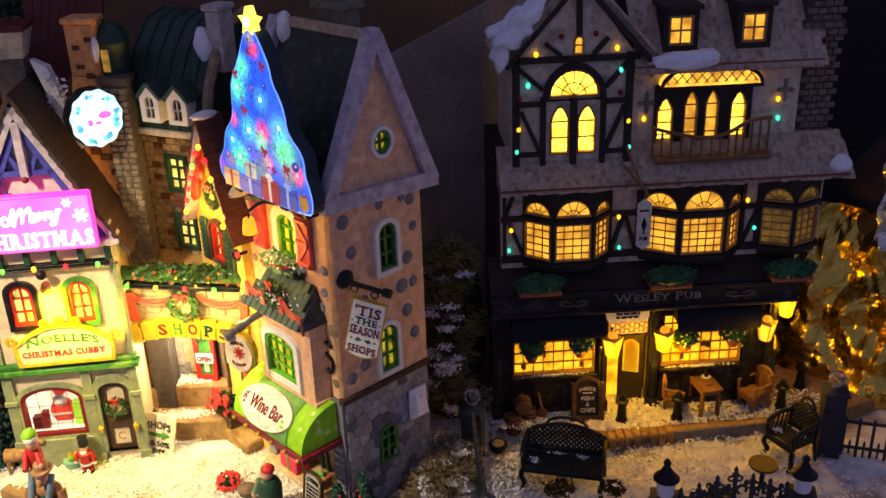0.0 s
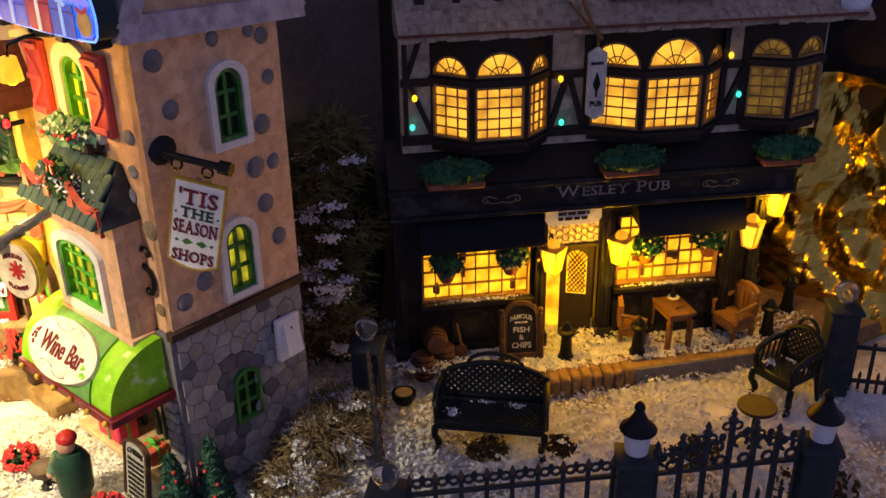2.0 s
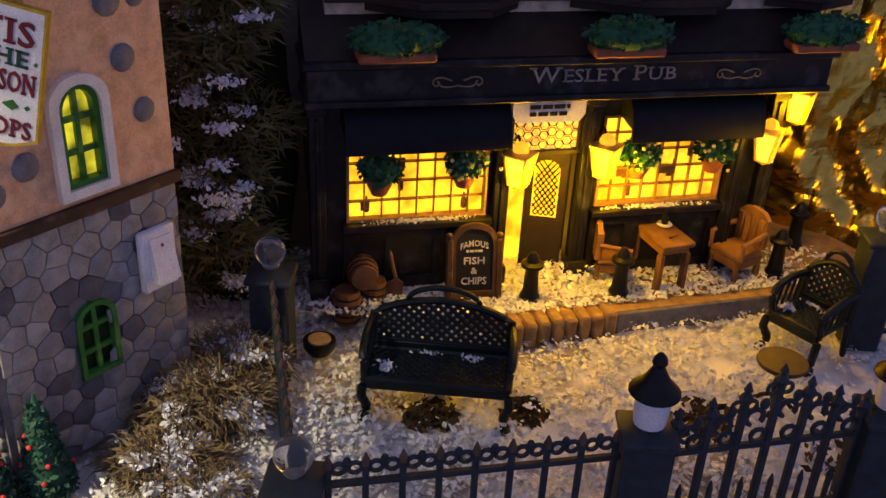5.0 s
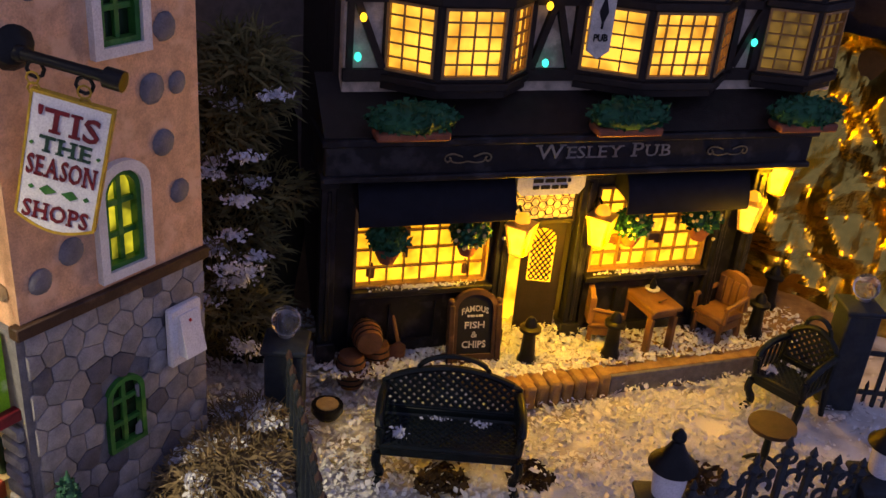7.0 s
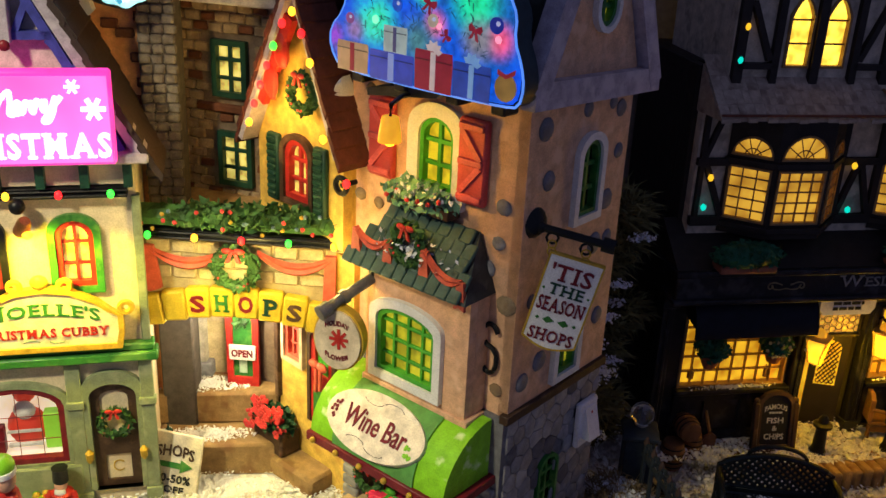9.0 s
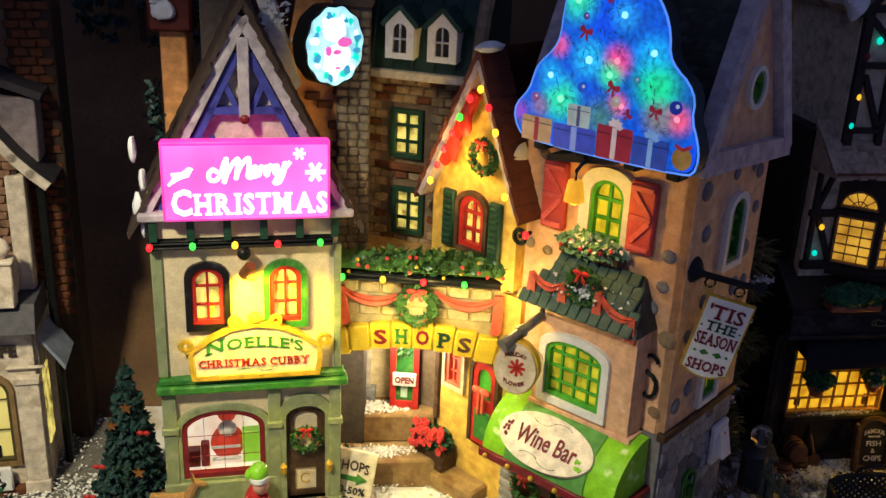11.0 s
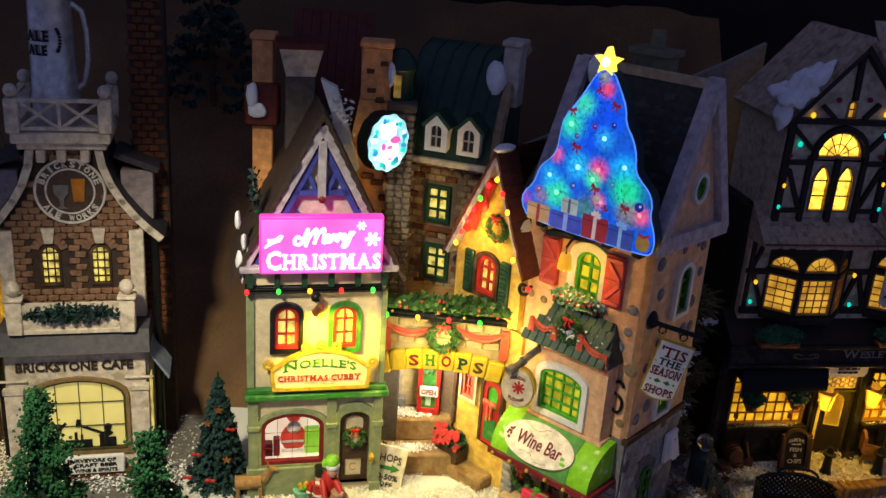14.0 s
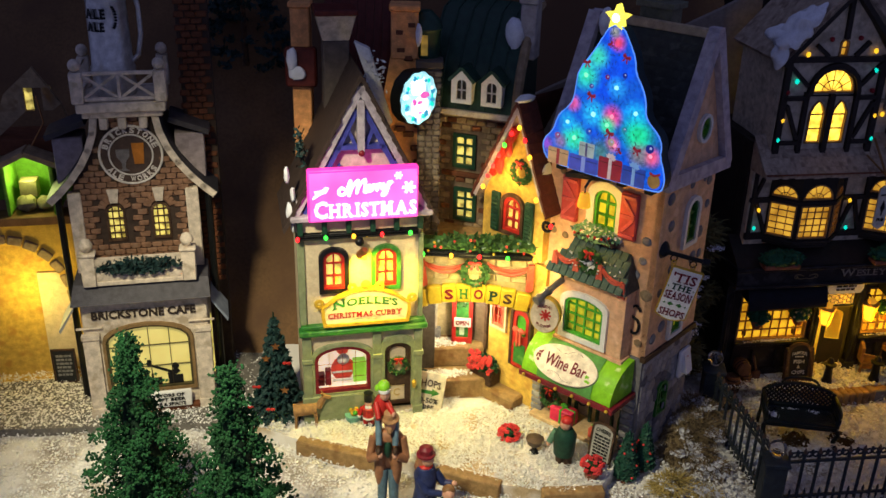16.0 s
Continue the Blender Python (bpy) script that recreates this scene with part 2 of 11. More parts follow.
class G:
    """Collects the faces of one part, in its thing's own axes: x along the front, -y outwards, z as in the world."""

    def __init__(self):
        self.v, self.f, self.mi, self.k, self.m = [], [], [], 0, None

    def add(self, vs, fs):
        o = len(self.v)
        if self.m:
            vs = [tuple(self.m @ Vector(p)) for p in vs]
        self.v += [tuple(p) for p in vs]
        self.f += [[o + i for i in f] for f in fs]
        self.mi += [self.k] * len(fs)
        return self

    def box(self, x0, x1, y0, y1, z0, z1, b=0.0005):
        b = min(b, (x1 - x0) * 0.3, (y1 - y0) * 0.3, (z1 - z0) * 0.3)
        c, h = ((x0 + x1) / 2, (y0 + y1) / 2, (z0 + z1) / 2), ((x1 - x0) / 2, (y1 - y0) / 2, (z1 - z0) / 2)
        vs, idx = [], {}
        for sx in (-1, 1):
            for sy in (-1, 1):
                for sz in (-1, 1):
                    for ax in range(3):
                        s = (sx, sy, sz)
                        idx[s, ax] = len(vs)
                        vs.append([c[i] + s[i] * (h[i] - (b if i != ax else 0)) for i in range(3)])
        fs = []
        for ax in range(3):
            p, q = [i for i in range(3) if i != ax]
            for sg in (-1, 1):
                quad = []
                for a, d in ((-1, -1), (1, -1), (1, 1), (-1, 1)):
                    s = [0, 0, 0]; s[ax], s[p], s[q] = sg, a, d
                    quad.append(idx[tuple(s), ax])
                fs.append(quad)
            for a in (-1, 1):
                for d in (-1, 1):
                    s0, s1 = [0, 0, 0], [0, 0, 0]
                    s0[ax], s1[ax] = -1, 1
                    s0[p] = s1[p] = a; s0[q] = s1[q] = d
                    s0, s1 = tuple(s0), tuple(s1)
                    fs.append([idx[s0, p], idx[s1, p], idx[s1, q], idx[s0, q]])
        for sx in (-1, 1):
            for sy in (-1, 1):
                for sz in (-1, 1):
                    fs.append([idx[(sx, sy, sz), a] for a in range(3)])
        return self.add(vs, fs)

    def slab(self, outer, holes, y0, y1):
        """A plate in the x-z plane from y0 (front) to y1 with holes through it."""
        from mathutils.geometry import tessellate_polygon
        loops = [list(outer)] + [list(h) for h in holes]
        flat = [p for l in loops for p in l]
        tris = tessellate_polygon([[Vector((x, z, 0)) for x, z in l] for l in loops])
        n = len(flat)
        vs = [(x, y0, z) for x, z in flat] + [(x, y1, z) for x, z in flat]
        fs = [list(t) for t in tris] + [[i + n for i in reversed(t)] for t in tris]
        o = 0
        for l in loops:
            k = len(l)
            fs += [[o + i, o + (i + 1) % k, n + o + (i + 1) % k, n + o + i] for i in range(k)]
            o += k
        return self.add(vs, fs)

    def cyl(self, p0, p1, r0, r1=None, n=10):
        r1 = r0 if r1 is None else r1
        p0, p1 = Vector(p0), Vector(p1)
        d = (p1 - p0).normalized()
        a = d.orthogonal().normalized(); b = d.cross(a)
        vs = []
        for p, r in ((p0, r0), (p1, r1)):
            vs += [p + (a * math.cos(2 * math.pi * i / n) + b * math.sin(2 * math.pi * i / n)) * r for i in range(n)]
        fs = [[i, (i + 1) % n, n + (i + 1) % n, n + i] for i in range(n)] + [list(range(n))[::-1], list(range(n, 2 * n))]
        return self.add(vs, fs)

    def tube(self, pts, r, n=6):
        for a, b in zip(pts, pts[1:]):
            self.cyl(a, b, r, r, n)
        for p in pts[1:-1]:
            self.ball(p, (r, r, r), 6, 4)
        return self

    def lathe(self, x, y, prof, n=14):
        vs = [(x + r * math.cos(2 * math.pi * i / n), y + r * math.sin(2 * math.pi * i / n), z) for r, z in prof for i in range(n)]
        fs = [[j * n + i, j * n + (i + 1) % n, (j + 1) * n + (i + 1) % n, (j + 1) * n + i] for j in range(len(prof) - 1) for i in range(n)]
        fs += [list(range(n))[::-1], [(len(prof) - 1) * n + i for i in range(n)]]
        return self.add(vs, fs)

    def ball(self, c, r, n=10, m=7, rough=0.0):
        vs = [(c[0], c[1], c[2] - r[2])]
        for j in range(1, m):
            t = math.pi * j / m
            for i in range(n):
                q = 1 + (random.random() - 0.5) * rough
                vs.append((c[0] + q * r[0] * math.sin(t) * math.cos(2 * math.pi * i / n), c[1] + q * r[1] * math.sin(t) * math.sin(2 * math.pi * i / n), c[2] - q * r[2] * math.cos(t)))
        vs.append((c[0], c[1], c[2] + r[2]))
        e = len(vs) - 1
        fs = [[0, 1 + (i + 1) % n, 1 + i] for i in range(n)] + [[e, e - n + i, e - n + (i + 1) % n] for i in range(n)]
        fs += [[1 + j * n + i, 1 + j * n + (i + 1) % n, 1 + (j + 1) * n + (i + 1) % n, 1 + (j + 1) * n + i] for j in range(m - 2) for i in range(n)]
        return self.add(vs, fs)

    def ring(self, c, R, r, n=18, m=6, squash=1.0, a0=0.0, a1=360.0):
        """A torus (or part of one) whose axis is y."""
        full = a1 - a0 >= 360
        k = n if full else n + 1
        vs = []
        for i in range(k):
            t = radians(a0 + (a1 - a0) * i / n)
            for j in range(m):
                s = 2 * math.pi * j / m
                q = R + r * math.cos(s)
                vs.append((c[0] + q * math.cos(t), c[1] + r * math.sin(s), c[2] + q * math.sin(t) * squash))
        fs = [[i * m + j, i * m + (j + 1) % m, ((i + 1) % k) * m + (j + 1) % m, ((i + 1) % k) * m + j] for i in range(n) for j in range(m)]
        return self.add(vs, fs)

    def leaves(self, c, rad, count, size, shell=0.5):
        """Many small tilted leaf blades filling an ellipsoid."""
        vs, fs = [], []
        for _ in range(count):
            d = Vector((random.gauss(0, 1), random.gauss(0, 1), random.gauss(0, 1))).normalized() * (shell + (1 - shell) * random.random())
            p = Vector((c[0] + d.x * rad[0], c[1] + d.y * rad[1], c[2] + d.z * rad[2]))
            u = Vector((random.gauss(0, 1), random.gauss(0, 1), random.gauss(0, 1))).normalized()
            w = u.orthogonal().normalized()
            s = size * (0.6 + 0.8 * random.random())
            o = len(vs)
            vs += [p - u * s, p + w * s * 0.5, p + u * s, p - w * s * 0.5 + u.cross(w) * s * 0.25]
            fs += [[o, o + 1, o + 2, o + 3]]
        return self.add(vs, fs)


# joined names that are laid out piece by piece
SPLIT = {"pilasters": "pilaster", "skirt_roof": "shingle", "upper_roof": "shingle", "roof": "roof_course", "glazing_bars": "glazing_bar", "first_timbers": "timber",
         "gable_timbers": "timber", "barge_boards": "barge_board", "eave_brackets": "eave_bracket", "counter_planks": "counter_plank", "bottles": "wine_bottle",
         "side_walls": "side_wall", "back_walls": "rear_wall", "gable_boards": "gable_board", "blossoms": "blossom", "scrolls": "scroll", "snow_clumps": "snow_clump",
         "gable_sides": "side_wall", "lower_sides": "side_wall", "upper_sides": "side_wall", "body": "rear_block", "fascia": "fascia", "stall_riser": "riser_panel", "gable_roof": "roof_slope",
         "sill_stones": "sill", "casement": "casement_bar", "corner_strip": "corner_strip", "roof_snow": "roof_snow", "flowers": "flower_foliage", "brace": "brace", "goods": "shelf_item", "gable_trim": "gable_trim", "cheek": "side_wall"}


def root(ob):
    while ob.parent:
        ob = ob.parent
    return ob


def spline(pts, n=6):
    """A smooth curve through the points."""
    q = [pts[0]] + list(pts) + [pts[-1]]
    out = []
    for i in range(1, len(q) - 2):
        for k in range(n):
            t = k / n
            out.append(tuple(0.5 * (2 * b + (c - a) * t + (2 * a - 5 * b + 4 * c - d) * t * t + (3 * b - a - 3 * c + d) * t ** 3) for a, b, c, d in zip(q[i - 1], q[i], q[i + 1], q[i + 2])))
    return out + [tuple(pts[-1])]


def bent(pts, r, n=6):
    """One unbroken round bar along the points."""
    g, vs, fs = G(), [], []
    for i, p in enumerate(pts):
        d = (Vector(pts[min(i + 1, len(pts) - 1)]) - Vector(pts[max(i - 1, 0)])).normalized()
        a = d.cross(Vector((0, 0, 1)) if abs(d.z) < 0.9 else Vector((0, 1, 0))).normalized(); b = d.cross(a)
        vs += [Vector(p) + (a * math.cos(2 * math.pi * k / n) + b * math.sin(2 * math.pi * k / n)) * r for k in range(n)]
    for i in range(len(pts) - 1):
        fs += [[i * n + k, i * n + (k + 1) % n, (i + 1) * n + (k + 1) % n, (i + 1) * n + k] for k in range(n)]
    e = (len(pts) - 1) * n
    return g.add(vs, fs + [list(range(n))[::-1], [e + k for k in range(n)]])


def part(name, g, material, parent, label="", smooth=True):
    """Links the collected faces as ONE mesh object under a thing or a part."""
    if name in SPLIT and parent:
        return pieces(SPLIT[name], g, material, parent, label)[0]
    return mesh_part(name, g, material, parent, label, smooth)


def mesh_part(name, g, material, parent, label="", smooth=True):
    me = bpy.data.meshes.new(name)
    zb = BASE.get(root(parent).name, 0.0) if parent else 0.0
    me.from_pydata([(x, y, z - zb) for x, y, z in g.v], [], g.f)
    mats = material if isinstance(material, (list, tuple)) else [material]
    for m in mats:
        me.materials.append(m)
    if len(mats) > 1:
        me.polygons.foreach_set("material_index", g.mi)
    bm = bmesh.new(); bm.from_mesh(me)
    bmesh.ops.recalc_face_normals(bm, faces=bm.faces)
    bm.to_mesh(me); bm.free()
    if smooth:
        me.shade_smooth()
        me.set_sharp_from_angle(angle=radians(38))
    ob = new(name, me)
    if parent:
        ob.parent = parent
    if label:
        tagged(ob, label)
    return ob


def pieces(name, g, material, parent, label=""):
    """Links each separate lump of the collected faces as a part of its own."""
    up = list(range(len(g.v)))

    def find(i):
        while up[i] != i:
            up[i] = up[up[i]]
            i = up[i]
        return i
    for f in g.f:
        for i in f[1:]:
            up[find(i)] = find(f[0])
    lumps = {}
    for f, k in zip(g.f, g.mi):
        lumps.setdefault(find(f[0]), []).append((f, k))
    out = []
    for fs in lumps.values():
        q, idx = G(), {}
        for f, k in fs:
            for i in f:
                if i not in idx:
                    idx[i] = len(q.v)
                    q.v.append(g.v[i])
            q.f.append([idx[i] for i in f])
            q.mi.append(k)
        out.append(mesh_part(name, q, material, parent, label))
    return out


def thing(name, label, category, x, y, z, turn=0.0, group="", kind=""):
    ob = new(name)
    ob.empty_display_size = 0.01
    ob.matrix_world = pose(x, y, z, 0, 0, turn)
    BASE[ob.name] = z
    return tagged(ob, label, category, group, kind)


def settle(ob, dx=0.0, dy=0.0, dz=0.0, high=1.0, wide=1.0):
    """Shifts a finished thing and stretches it in height about z = 0.3 and along its own front."""
    ob.matrix_world = Matrix.Translation((dx, dy, 0.3 * (1 - high) + dz)) @ Matrix.Diagonal((1, 1, high, 1)) @ ob.matrix_world @ Matrix.Diagonal((wide, 1, 1, 1))


def solo(name, g, material, label, category, group="", kind="", smooth=True):
    """A thing that is one mesh, in world axes."""
    ob = part(name, g, material, None, "", smooth)
    return tagged(ob, label, category, group, kind)


def arch(x, w, z0, z1, rise=None, n=10, pointed=False):
    """The outline of an arched opening: x is its middle, rise the height of its curved head."""
    rise = w / 2 if rise is None else rise
    h = w / 2
    pts = [(x - h, z0), (x + h, z0)]
    for i in range(n + 1):
        t = math.pi * i / n
        if pointed:
            c = math.cos(t)
            pts.append((x + h * c, z1 - rise + rise * (1 - abs(c) ** 1.7)))
        else:
            pts.append((x + h * math.cos(t), z1 - rise + rise * math.sin(t)))
    return pts


def rect(x0, x1, z0, z1):
    return [(x0, z0), (x1, z0), (x1, z1), (x0, z1)]


def grow(loop, d, keep_base=False):
    cx = sum(p[0] for p in loop) / len(loop)
    x0, x1 = min(p[0] for p in loop), max(p[0] for p in loop)
    z0, z1 = min(p[1] for p in loop), max(p[1] for p in loop)
    sx, sz = (x1 - x0 + 2 * d) / (x1 - x0), (z1 - z0 + (d if keep_base else 2 * d)) / (z1 - z0)
    xm = (x0 + x1) / 2
    return [(xm + (x - xm) * sx, (z0 if keep_base else z0 - d) + (z - z0) * sz) for x, z in loop]


def top_at(loop, x):
    """The highest z of an outline over x."""
    best = None
    k = len(loop)
    for i in range(k):
        (xa, za), (xb, zb) = loop[i], loop[(i + 1) % k]
        if min(xa, xb) - 1e-9 <= x <= max(xa, xb) + 1e-9 and abs(xb - xa) > 1e-9:
            z = za + (zb - za) * (x - xa) / (xb - xa)
            best = z if best is None else max(best, z)
    return best


def window(bld, loop, y, frame_mat, pane_mat, cols, rows, fw=0.0022, bar=0.0009, surround=None, sw=0.004, depth=0.004, fan=False, label="", name="window"):
    """A window: frame mesh with its pane and glazing bars, and an optional surround plate on the wall."""
    fr = part(name, G().slab(grow(loop, 0.0003), [grow(loop, -fw)], y - 0.0016, y + depth), frame_mat, bld, label)
    x0, x1 = min(p[0] for p in loop), max(p[0] for p in loop)
    z0, z1 = min(p[1] for p in loop), max(p[1] for p in loop)
    part("pane", G().slab(grow(loop, -0.0002), [], y + depth * 0.6, y + depth * 0.6 + 0.0008), pane_mat, fr)
    g = G()
    for i in range(1, cols):
        x = x0 + (x1 - x0) * i / cols
        g.box(x - bar / 2, x + bar / 2, y + 0.0002, y + depth * 0.55, z0, top_at(loop, x), 0.0002)
    for j in range(1, rows):
        z = z0 + (z1 - z0) * j / rows
        xs = [x0 + (x1 - x0) * k / 60 for k in range(61)]
        ok = [x for x in xs if top_at(loop, x) >= z]
        if ok:
            g.box(min(ok), max(ok), y + 0.0003, y + depth * 0.55, z - bar / 2, z + bar / 2, 0.0002)
    if fan:
        xm = (x0 + x1) / 2
        for t in (30, 60, 90, 120, 150):
            g.cyl((xm, y + 0.0012, z0), (xm + (x1 - x0) / 2 * math.cos(radians(t)), y + 0.0012, z0 + (z1 - z0) * math.sin(radians(t))), bar / 2, n=5)
        g.ring((xm, y + 0.0012, z0), (x1 - x0) / 4, bar / 2, 10, 5, (z1 - z0) / (x1 - x0) * 2, 0, 180)
    if g.v:
        part("glazing_bars", g, frame_mat, fr)
    if surround:
        part("surround", G().slab(grow(loop, sw), [grow(loop, 0.0004)], y - 0.0032, y + 0.002), surround, fr)
    return fr


STEMS = {"H": ((0, "tb"), (1, "tb")), "I": ((0.5, "tb"),), "R": ((0, "tb"), (1, "b")), "T": ((0.5, "b"),), "M": ((0, "tb"), (1, "tb")), "A": ((0, "b"), (1, "b")), "E": ((0, "tb"),), "L": ((0, "tb"),),
         "N": ((0, "tb"), (1, "t")), "P": ((0, "tb"),), "B": ((0, "tb"),), "U": ((0, "t"), (1, "t")), "Y": ((0.5, "b"), (0, "t"), (1, "t")), "W": ((0, "t"), (1, "t")), "F": ((0, "tb"),)}


def glyph(ch, weight, slant):
    """One character of the built-in font as vertices and faces."""
    cu = bpy.data.curves.new("glyph", "FONT")
    cu.body, cu.extrude, cu.resolution_u, cu.offset, cu.shear = ch, 0.1, 2, weight, slant
    tmp = bpy.data.objects.new("glyph", cu)
    scene.collection.objects.link(tmp)
    dg = bpy.context.evaluated_depsgraph_get(); dg.update()
    me = bpy.data.meshes.new_from_object(tmp.evaluated_get(dg))
    bpy.data.objects.remove(tmp); bpy.data.curves.remove(cu)
    vs, fs = [tuple(v.co) for v in me.vertices], [list(p.vertices) for p in me.polygons]
    bpy.data.meshes.remove(me)
    return vs, fs


def text(name, words, material, parent, x, z, w, h, y, thick=0.0005, warp=None, m=None, weight=0.012, slant=0.0, serif=False, initial=1.0):
    """Words set with the built-in font, fitted into a box w by h about (x, z) on the plane y, reading from the front; serif adds feet to the stems, initial enlarges each word's first letter."""
    if serif:
        vs, fs, pen, first = [], [], 0.0, True
        for ch in words:
            if ch == " ":
                pen, first = pen + 0.34, True
                continue
            cv, cf = glyph(ch, weight, slant)
            k = initial if first else 1.0
            first = False
            x0, x1 = min(v[0] for v in cv), max(v[0] for v in cv)
            top, st = max(v[1] for v in cv), 0.055 + weight
            for fr, ends in STEMS.get(ch, ()):
                xc = x0 + st + (x1 - x0 - 2 * st) * fr
                for e in ends:
                    za, zb = (top - 0.075, top) if e == "t" else (0.0 - weight, 0.075 - weight)
                    o = len(cv)
                    cv += [(xc + sx * (st + 0.075), sz, d) for d in (-0.1, 0.1) for sx, sz in ((-1, za), (1, za), (1, zb), (-1, zb))]
                    cf += [[o + i for i in q] for q in ((0, 1, 2, 3), (7, 6, 5, 4), (0, 4, 5, 1), (1, 5, 6, 2), (2, 6, 7, 3), (3, 7, 4, 0))]
            xa, xb = min(v[0] for v in cv), max(v[0] for v in cv)
            o = len(vs)
            vs += [(pen + (a - xa) * k, b * k, c) for a, b, c in cv]
            fs += [[o + i for i in f] for f in cf]
            pen += (xb - xa) * k + 0.05
    else:
        vs, fs = glyph(words, weight, slant)
    xs, ys = [v[0] for v in vs], [v[1] for v in vs]
    x0, x1, y0, y1 = min(xs), max(xs), min(ys), max(ys)
    zb = BASE.get(root(parent).name, 0.0)
    out = []
    for vx, vy, vz in vs:
        a, b = (vx - x0) / (x1 - x0) - 0.5, (vy - y0) / (y1 - y0) - 0.5
        dz = warp(a) if warp else 0.0
        p = Vector((x + a * w, y - thick * (0.5 + vz * 5), z + b * h + dz))
        if m:
            p = m @ p
        out.append((p.x, p.y, p.z - zb))
    me = bpy.data.meshes.new(name)
    me.from_pydata(out, [], fs)
    me.materials.append(material)
    ob = new(name, me)
    ob.parent = parent
    return ob


def bars(name, material, parent, x, z, w, h, y, rows=1, m=None):
    """Writing too small to read: short bars of its size."""
    g = G(); g.m = m
    for j in range(rows):
        zc = z + h / 2 - (j + 0.5) * h / rows
        xx = x - w / 2
        while xx < x + w / 2 - 0.0006:
            l = min(w * random.uniform(0.12, 0.3), x + w / 2 - xx)
            g.box(xx, xx + l, y - 0.0004, y + 0.0002, zc - h / rows * 0.28, zc + h / rows * 0.28, 0.0001)
            xx += l + w * 0.05
    return part(name, g, material, parent)


def bulb(parent, p, colour, r=0.0016, socket=True):
    b = part("bulb", G().ball(p, (r, r, r * 1.25), 12, 8), BULB[colour] if isinstance(colour, str) else colour, parent)
    return b


def wreath(parent, p, R, bow=True, r=None, count=130, name="wreath"):
    """A leafy ring with berries and a red bow."""
    r = r or R * 0.34
    g = G()
    for i in range(16):
        t = 2 * math.pi * i / 16
        g.leaves((p[0] + R * math.cos(t), p[1], p[2] + R * math.sin(t)), (r * 1.15, r, r * 1.15), count // 8 + 8, r * 0.62, 0.35)
    w = part(name, G().ring(p, R, r * 0.55, 20, 8), FOLIAGE, parent)
    tagged(part("leaf_cover", g, FOLIAGE, w), kind="stuff")
    gb = G()
    for i in range(7):
        t = 2 * math.pi * random.random()
        gb.ball((p[0] + R * math.cos(t), p[1] - r * 0.8, p[2] + R * math.sin(t)), (r * 0.22,) * 3, 6, 4)
    part("berries", gb, FLOWER, w)
    if bow:
        gb = G()
        z = p[2] + R
        for s in (-1, 1):
            gb.ball((p[0] + s * R * 0.32, p[1] - r, z + R * 0.1), (R * 0.3, r * 0.35, R * 0.17), 8, 6)
            gb.slab([(p[0] + s * R * 0.04, z), (p[0] + s * R * 0.20, z), (p[0] + s * R * 0.42, z - R * 0.55), (p[0] + s * R * 0.18, z - R * 0.5)], [], p[1] - r * 1.3, p[1] - r * 1.0)
        gb.ball((p[0], p[1] - r * 1.1, z + R * 0.08), (R * 0.12,) * 3, 8, 6)
        part("bow", gb, RED, w)
    return w


def swag(parent, a, b, drop, y, material=PINKRED, tails=0.0, name="cloth_swag"):
    """Draped cloth between two points of a wall, with hanging tails."""
    g, n = G(), 14
    vs, fs = [], []
    for i in range(n + 1):
        t = i / n
        x, z = a[0] + (b[0] - a[0]) * t, a[1] + (b[1] - a[1]) * t - drop * 4 * t * (1 - t)
        wd = drop * (0.35 + 1.1 * t * (1 - t) * 2)
        for j, (dy, dz) in enumerate(((0, 0.5), (-0.0022, 0.25), (-0.0012, 0.0), (-0.0026, -0.25), (0, -0.5))):
            vs.append((x, y + dy, z + dz * wd))
    for i in range(n):
        fs += [[i * 5 + j, i * 5 + j + 1, i * 5 + j + 6, i * 5 + j + 5] for j in range(4)]
        fs.append([i * 5 + 4, i * 5, i * 5 + 5, i * 5 + 9])
    g.add(vs, fs)
    for (x, z), on in ((a, tails), (b, tails)):
        if on:
            g.slab([(x - 0.002, z), (x + 0.002, z), (x + 0.0032, z - on), (x, z - on * 0.9), (x - 0.0032, z - on)], [], y - 0.002, y)
    return part(name, g, material, parent)

# ---- the setting ----


def sheet(x0, x1, y0, y1, nx, ny, height):
    g = G()
    g.v = [(x0 + (x1 - x0) * i / nx, y0 + (y1 - y0) * j / ny, 0) for j in range(ny + 1) for i in range(nx + 1)]
    g.v = [(x, y, height(x, y)) for x, y, _ in g.v]
    g.f = [[j * (nx + 1) + i, j * (nx + 1) + i + 1, (j + 1) * (nx + 1) + i + 1, (j + 1) * (nx + 1) + i] for j in range(ny) for i in range(nx)]
    g.mi = [0] * len(g.f)
    return g


def lump(x, y, f, s=0.0):
    return noise.noise(Vector((x * f, y * f, s)))


def ground_z(x, y):
    z = 0.086 + 0.003 * lump(x, y, 25) + 0.0028 * lump(x, y, 85)
    left = min(1, max(0, (0.03 - x) / 0.05))
    return z + 0.004 * left


def near_sheet(x, y):
    return ground_z(x, y)


